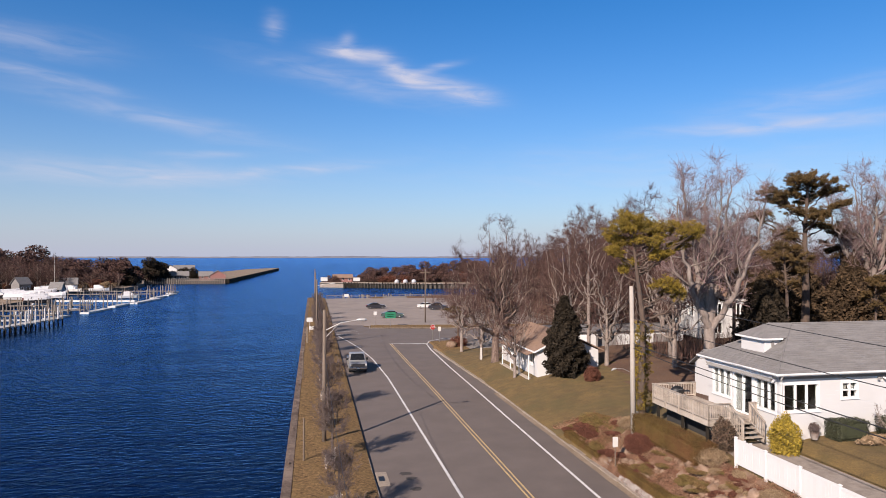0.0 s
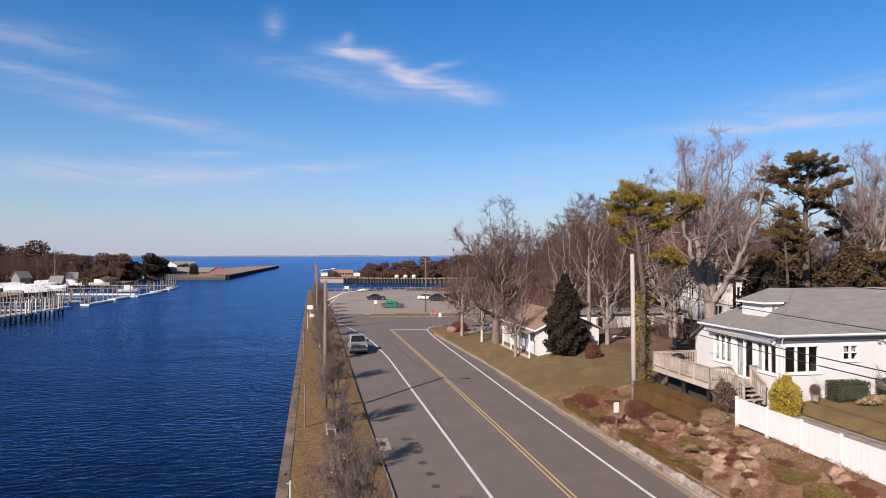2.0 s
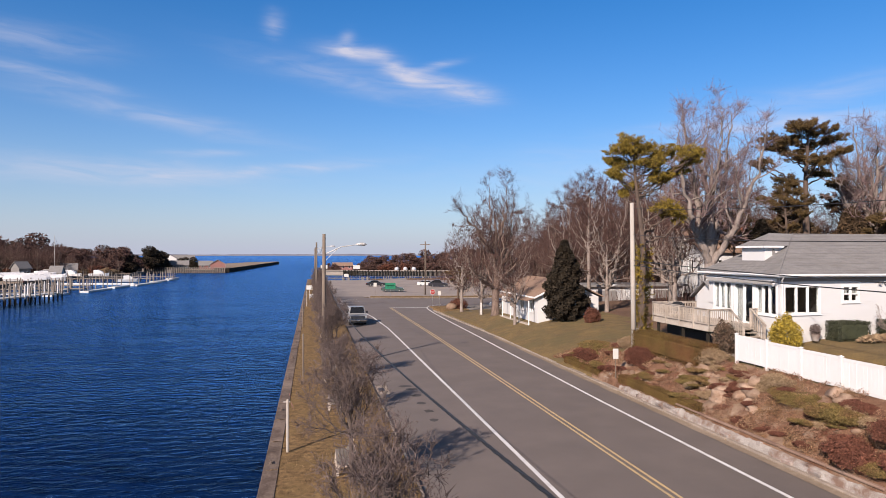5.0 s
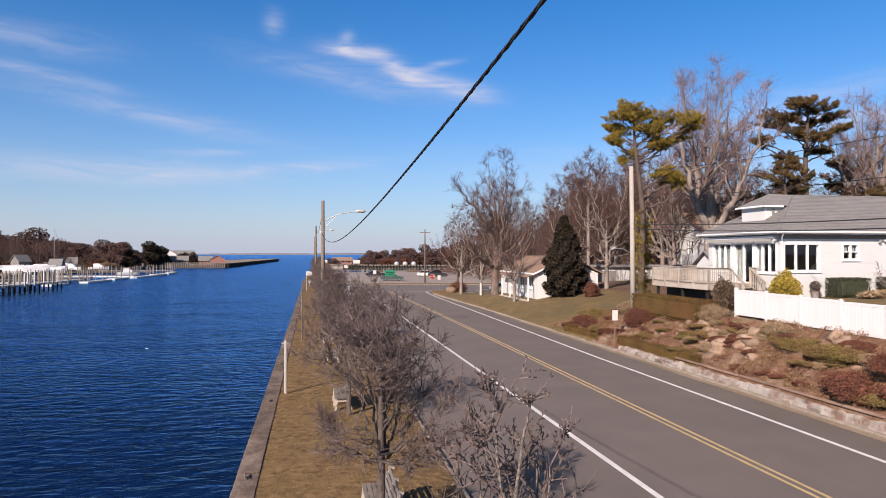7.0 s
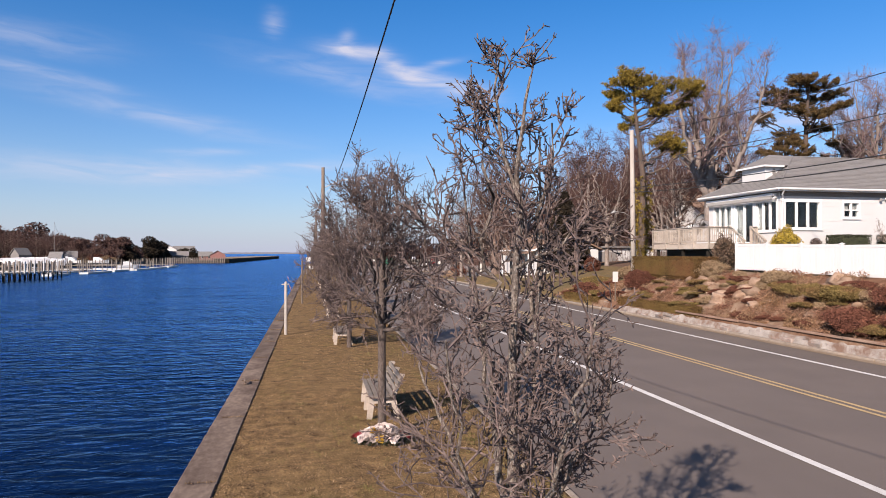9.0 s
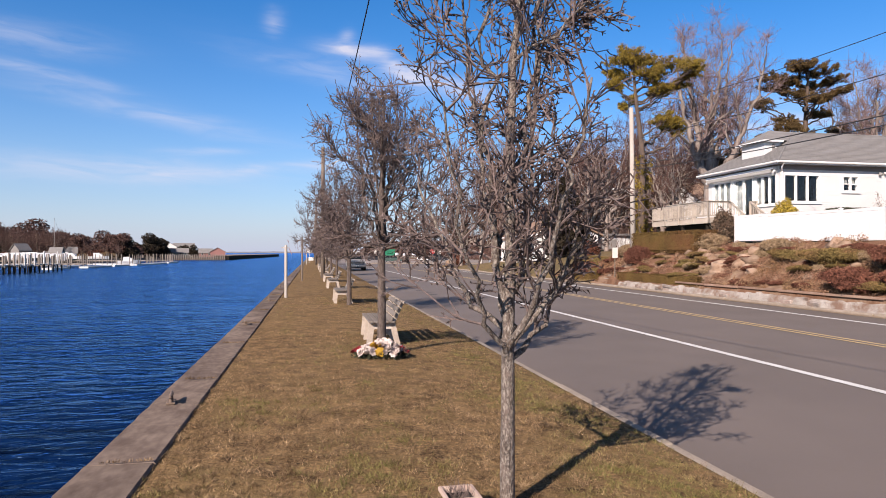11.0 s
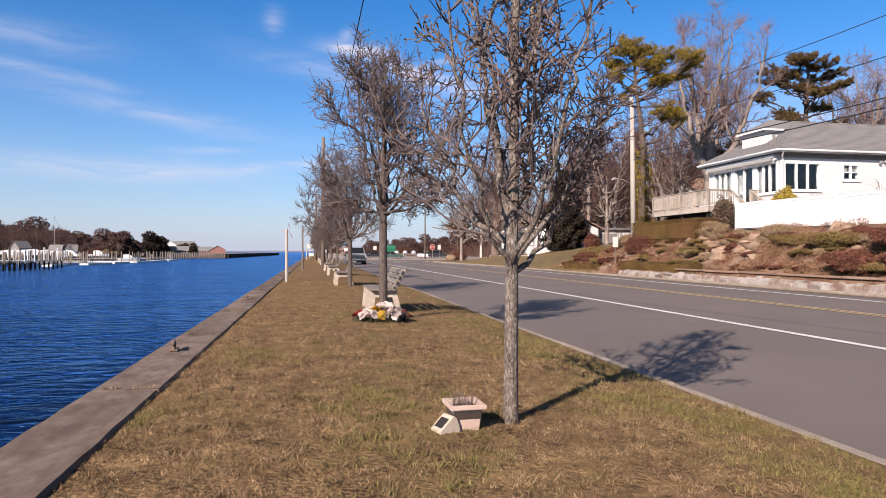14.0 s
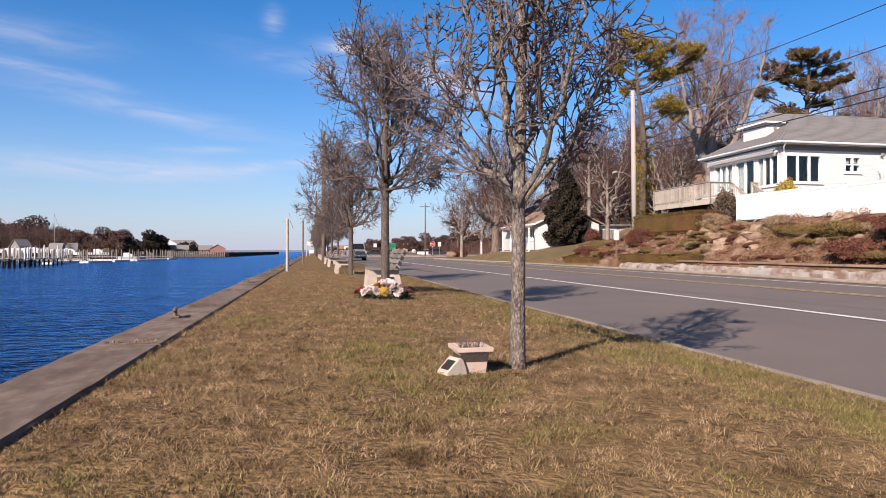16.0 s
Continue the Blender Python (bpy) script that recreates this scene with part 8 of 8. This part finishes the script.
for a in ((-81, 402, 100, 9, 8, 6.0, M_WHITE, M_SHINGLE, "white two-storey gabled house on the far bank"), (-73.5, 405, 12, 11, 7, 5.6, M_WHITE, M_SHINGLE, "white two-storey house with a broad grey roof"), (-73, 384, 10, 11, 6, 2.6, M_SHINGLE, M_SHINGLE, "low dark boathouse with a grey roof"),
          (-52, 384, 98, 8, 8, 3.0, M_PINK, M_SHINGLE, "faded red harbour house by the jetty"), (-103, 262, 60, 4.5, 4, 3.4, M_SHINGLE, M_SHINGLE, "dark gabled house behind the marina"),
          (-119, 272, -20, 7, 5, 3.2, M_WHITE, M_SHINGLE, "white house among bare trees"), (-95, 285, 15, 6, 4, 2.4, M_SIDING, M_SHINGLE, "low grey-roofed house behind the marsh"),
          (-104, 330, 40, 8, 6, 3.2, M_SIDING, M_SHINGLE, "pale cottage among bare trees"), (-87, 250, 0, 3.6, 3.4, 2.0, M_SIDING, M_SHINGLE, "small pale marina shed"),
          (-58.5, 385, 10, 7, 5, 2.4, M_PINK, M_SHINGLE, "faded red fishing shed"), (-111, 249, 10, 5, 4, 3.0, M_SIDING, M_SHINGLE_BROWN, "white house above the marina")):
    far_house(*a)


def leaf_mound(seed, r, n, size):
    rng = np.random.default_rng(seed)
    mb = MB()
    for k in range(9):
        c = rng.normal(0, 0.42, 3) * np.array(r)
        clump(mb, (c[0], c[1], abs(c[2]) + r[2] * 0.35), (r[0] * 0.55, r[1] * 0.55, r[2] * 0.5), n // 9, size, rng, 1.4, 0.3)
    return mb


MOUNDS = {n: mesh_of("foliage", leaf_mound(200 + i, (3.2, 3.2, 2.6), 4200, 0.2), m) for i, (n, m) in enumerate((("dark", M_CEDAR), ("brown", M_TWIG_FAR), ("russet", M_RUSSET), ("tan", M_STRAW), ("pine", M_NEEDLE_DARK)))}


def mound(kind, u, v, s, z, label, group):
    t = thing("scrub_bush", pose(u, v, z, 0, 0, rng_f.uniform(0, 360)) @ Matrix.Scale(s, 4), label, "bush", group)
    ob = new("foliage", MOUNDS[kind])
    ob.parent = t


for i in range(80):
    v = rng_f.uniform(280, 395)
    u = -v * math.tan(radians(rng_f.uniform(10.5, 24))) - 5
    k = rng_f.choice(("dark", "brown", "brown", "russet", "tan", "brown"))
    if not on_west(u + 3, v):
        continue
    mound(k, u, v, rng_f.uniform(0.5, 1.2), -0.6, {"dark": "dark evergreen bush on the far bank", "brown": "bare brown scrub on the far bank", "russet": "russet scrub on the far bank", "tan": "tan marsh grass on the far bank"}[k], "scrub on the far bank")
for i in range(62):
    a, v = rng_f.uniform(12.5, 26.5), rng_f.uniform(300, 420)
    if not on_west(-v * math.tan(radians(a)) - 6, v):
        continue
    mound("brown" if i % 5 else "dark", -v * math.tan(radians(a)) - 10, v, rng_f.uniform(1.0, 1.45) * (2.2 if a > 20.0 else 1.5), -0.6, "dense brown winter thicket on the far bank", "thickets on the far bank")
for i in range(150):
    v = rng_f.uniform(268, 390)
    if i < 95:
        u, s = -v * math.tan(radians(rng_f.uniform(18.6, 25.0))), rng_f.uniform(0.62, 0.98)
    else:
        u, s = -v * math.tan(radians(rng_f.uniform(12.5, 19.0))) - 8, rng_f.uniform(0.42, 0.7)
    if not on_west(u + 3, v):
        continue
    tree_thing("bare_tree", OAKS[rng_f.randrange(4)], pose(u, v, -0.6, 0, 0, rng_f.uniform(0, 360)) @ Matrix.Scale(s, 4), "bare winter tree on the far harbour bank", "tree", "trees on the far bank")
for u, v, s in ((-96, 352, 1.2), (-99, 349, 1.0), (-88.5, 374, 1.5), (-90, 377, 1.3), (-83, 372, 1.9), (-81.5, 375, 1.7), (-78.5, 379, 1.3), (-75, 391, 0.95), (-70.5, 392, 1.0), (-67, 393, 0.9), (-64, 394, 0.8), (-130, 240, 1.4), (-118, 236, 1.2), (-140, 235, 1.6), (-108, 250, 0.9)):
    if s > 1.6:
        tree_thing("evergreen", CEDAR_B, pose(u, v, -0.6, 0, 0, rng_f.uniform(0, 360)) @ Matrix.Diagonal((s, s, s * 1.05, 1)), "dark evergreen tree on the far bank", "evergreen tree", "evergreens on the far bank")
    for k in range(2):
        mound("dark", u + rng_f.uniform(-1.5, 1.5), v + rng_f.uniform(-2, 2), s * rng_f.uniform(0.8, 1.25), rng_f.uniform(-0.6, 0.8) * s, "dark evergreen thicket on the far bank", "thickets on the far bank")
for i in range(22):
    mound("tan", rng_f.uniform(-108, -82), rng_f.uniform(296, 322), rng_f.uniform(0.45, 0.75), -0.8, "tan marsh reeds beside the marina", "reeds beside the marina")

# ---- the inlet and the spit beyond the car park ----
slab("ground_spit", [(3, 318), (48, 298), (75, 293), (90, 204), (420, 204), (420, 420), (120, 380), (20, 350), (4, 332)], -3, 0.1, M_SAND, M_SHEET, "low sandy spit beyond the inlet")
sp = thing("timber_bulkhead", pose(0, 0, 0), "timber bulkhead with dark piles and a pale cap", "bulkhead", "bulkheads")
pm = mesh_of("piling", MB().cyl(0, 0, -3, 0.3, 0.26, 0.24, 7), M_WEED)
for i in range(46):
    f = i / 45
    u, v = np.interp(f, [0, 0.2, 0.7, 1], [14, 20, 48, 75]), np.interp(f, [0, 0.2, 0.7, 1], [312.8, 310, 297.6, 292.4])
    piece("piling", pm, sp, pose(u, v - 0.5, rng_f.uniform(-0.2, 0.4)))
part("cap", MB().ring_tube([(3, 317.5, 0.2), (48, 297.6, 0.2), (75, 292.6, 0.2)], [0.35] * 3, 4), M_CONCRETE, sp)
part("sheet", MB().add([(3, 317.7, -3), (14, 312.9, -3), (14, 312.9, 0.15), (3, 317.7, 0.15)], [(0, 1, 2, 3)]), M_CONCRETE, sp)
for i in range(105):
    u = rng_f.uniform(6, 130)
    v = rng_f.uniform(322, 345) - u * 0.12 if u < 90 else rng_f.uniform(235, 330)
    k = rng_f.choice(("brown", "brown", "brown", "russet"))
    mound(k, u, v, rng_f.uniform(0.7, 1.2) * np.interp(u, [15, 30, 70], [0.5, 1.05, 1.6]), 0.0, "low winter scrub on the spit", "scrub on the spit")
for i in range(45):
    u, v = rng_f.uniform(48, 170), rng_f.uniform(200, 330)
    if u < 80 + (290 - v) * 0.1:
        u += 40
    s = rng_f.uniform(0.4, 0.75)
    tree_thing("bare_tree", OAKS[rng_f.randrange(4)], pose(u, v, 0.0, 0, 0, rng_f.uniform(0, 360)) @ Matrix.Scale(s, 4), "bare winter tree beyond the inlet", "tree", "trees beyond the inlet")
far_house(14, 327, 5, 9, 5, 2.4, M_PINK, M_SHINGLE_BROWN, "low weathered hut on the spit", 1.2, 0.1)
for u, v in ((5, 318.5), (20, 313)):
    s = thing("notice_board", pose(u, v, 0.1), "white notice board facing the inlet", "sign", "notice boards on the spit")
    part("board", MB().box(-1.6, -0.1, 0.9, 1.6, 0, 2.6, 0.02), M_SIGN_W, s)
    for x in (-1.2, 1.2):
        part("post", MB().box(x - 0.08, 0.0, -0.2, x + 0.08, 0.16, 1.2), M_POLE, s)
for u in (38, 42, 46):
    t = thing("tank", pose(u, 305, 0.1), "rounded white tank on the spit", "tank", "tanks on the spit")
    bm = bmesh.new()
    bmesh.ops.create_uvsphere(bm, u_segments=14, v_segments=8, radius=1.1)
    part("shell", MB().take(bm, Matrix.Translation((0, 0, 0.9)) @ Matrix.Diagonal((1, 1, 0.9, 1))), M_TARP, t, smooth=True)


def rail_fence(pts, label):
    f = thing("rail_fence", pose(0, 0, 0), label, "fence")
    for (ax, ay), (bx, by) in zip(pts, pts[1:]):
        L = math.hypot(bx - ax, by - ay)
        n = max(1, int(L / 2.4))
        for i in range(n):
            x, y = ax + (bx - ax) * i / n, ay + (by - ay) * i / n
            part("post", MB().box(x - 0.07, y - 0.07, -0.1, x + 0.07, y + 0.07, 1.1, 0.015), M_PILE, f)
        for z in (0.5, 0.95):
            part("rail", MB().rod((ax, ay, z), (bx, by, z), 0.05, 6), M_PILE, f)
    return f


rail_fence([(4, 202.5), (45.5, 202.5), (45.5, 122)], "grey timber post and rail fence round the car park")
for i, (u, v) in enumerate(((10, 205), (16, 206), (23, 206), (30, 206), (36, 206))):
    pier("pier", (u, 203.2), (u, 212), -0.7, 1.2, 3, "small grey dock in the inlet", False, 0.75)
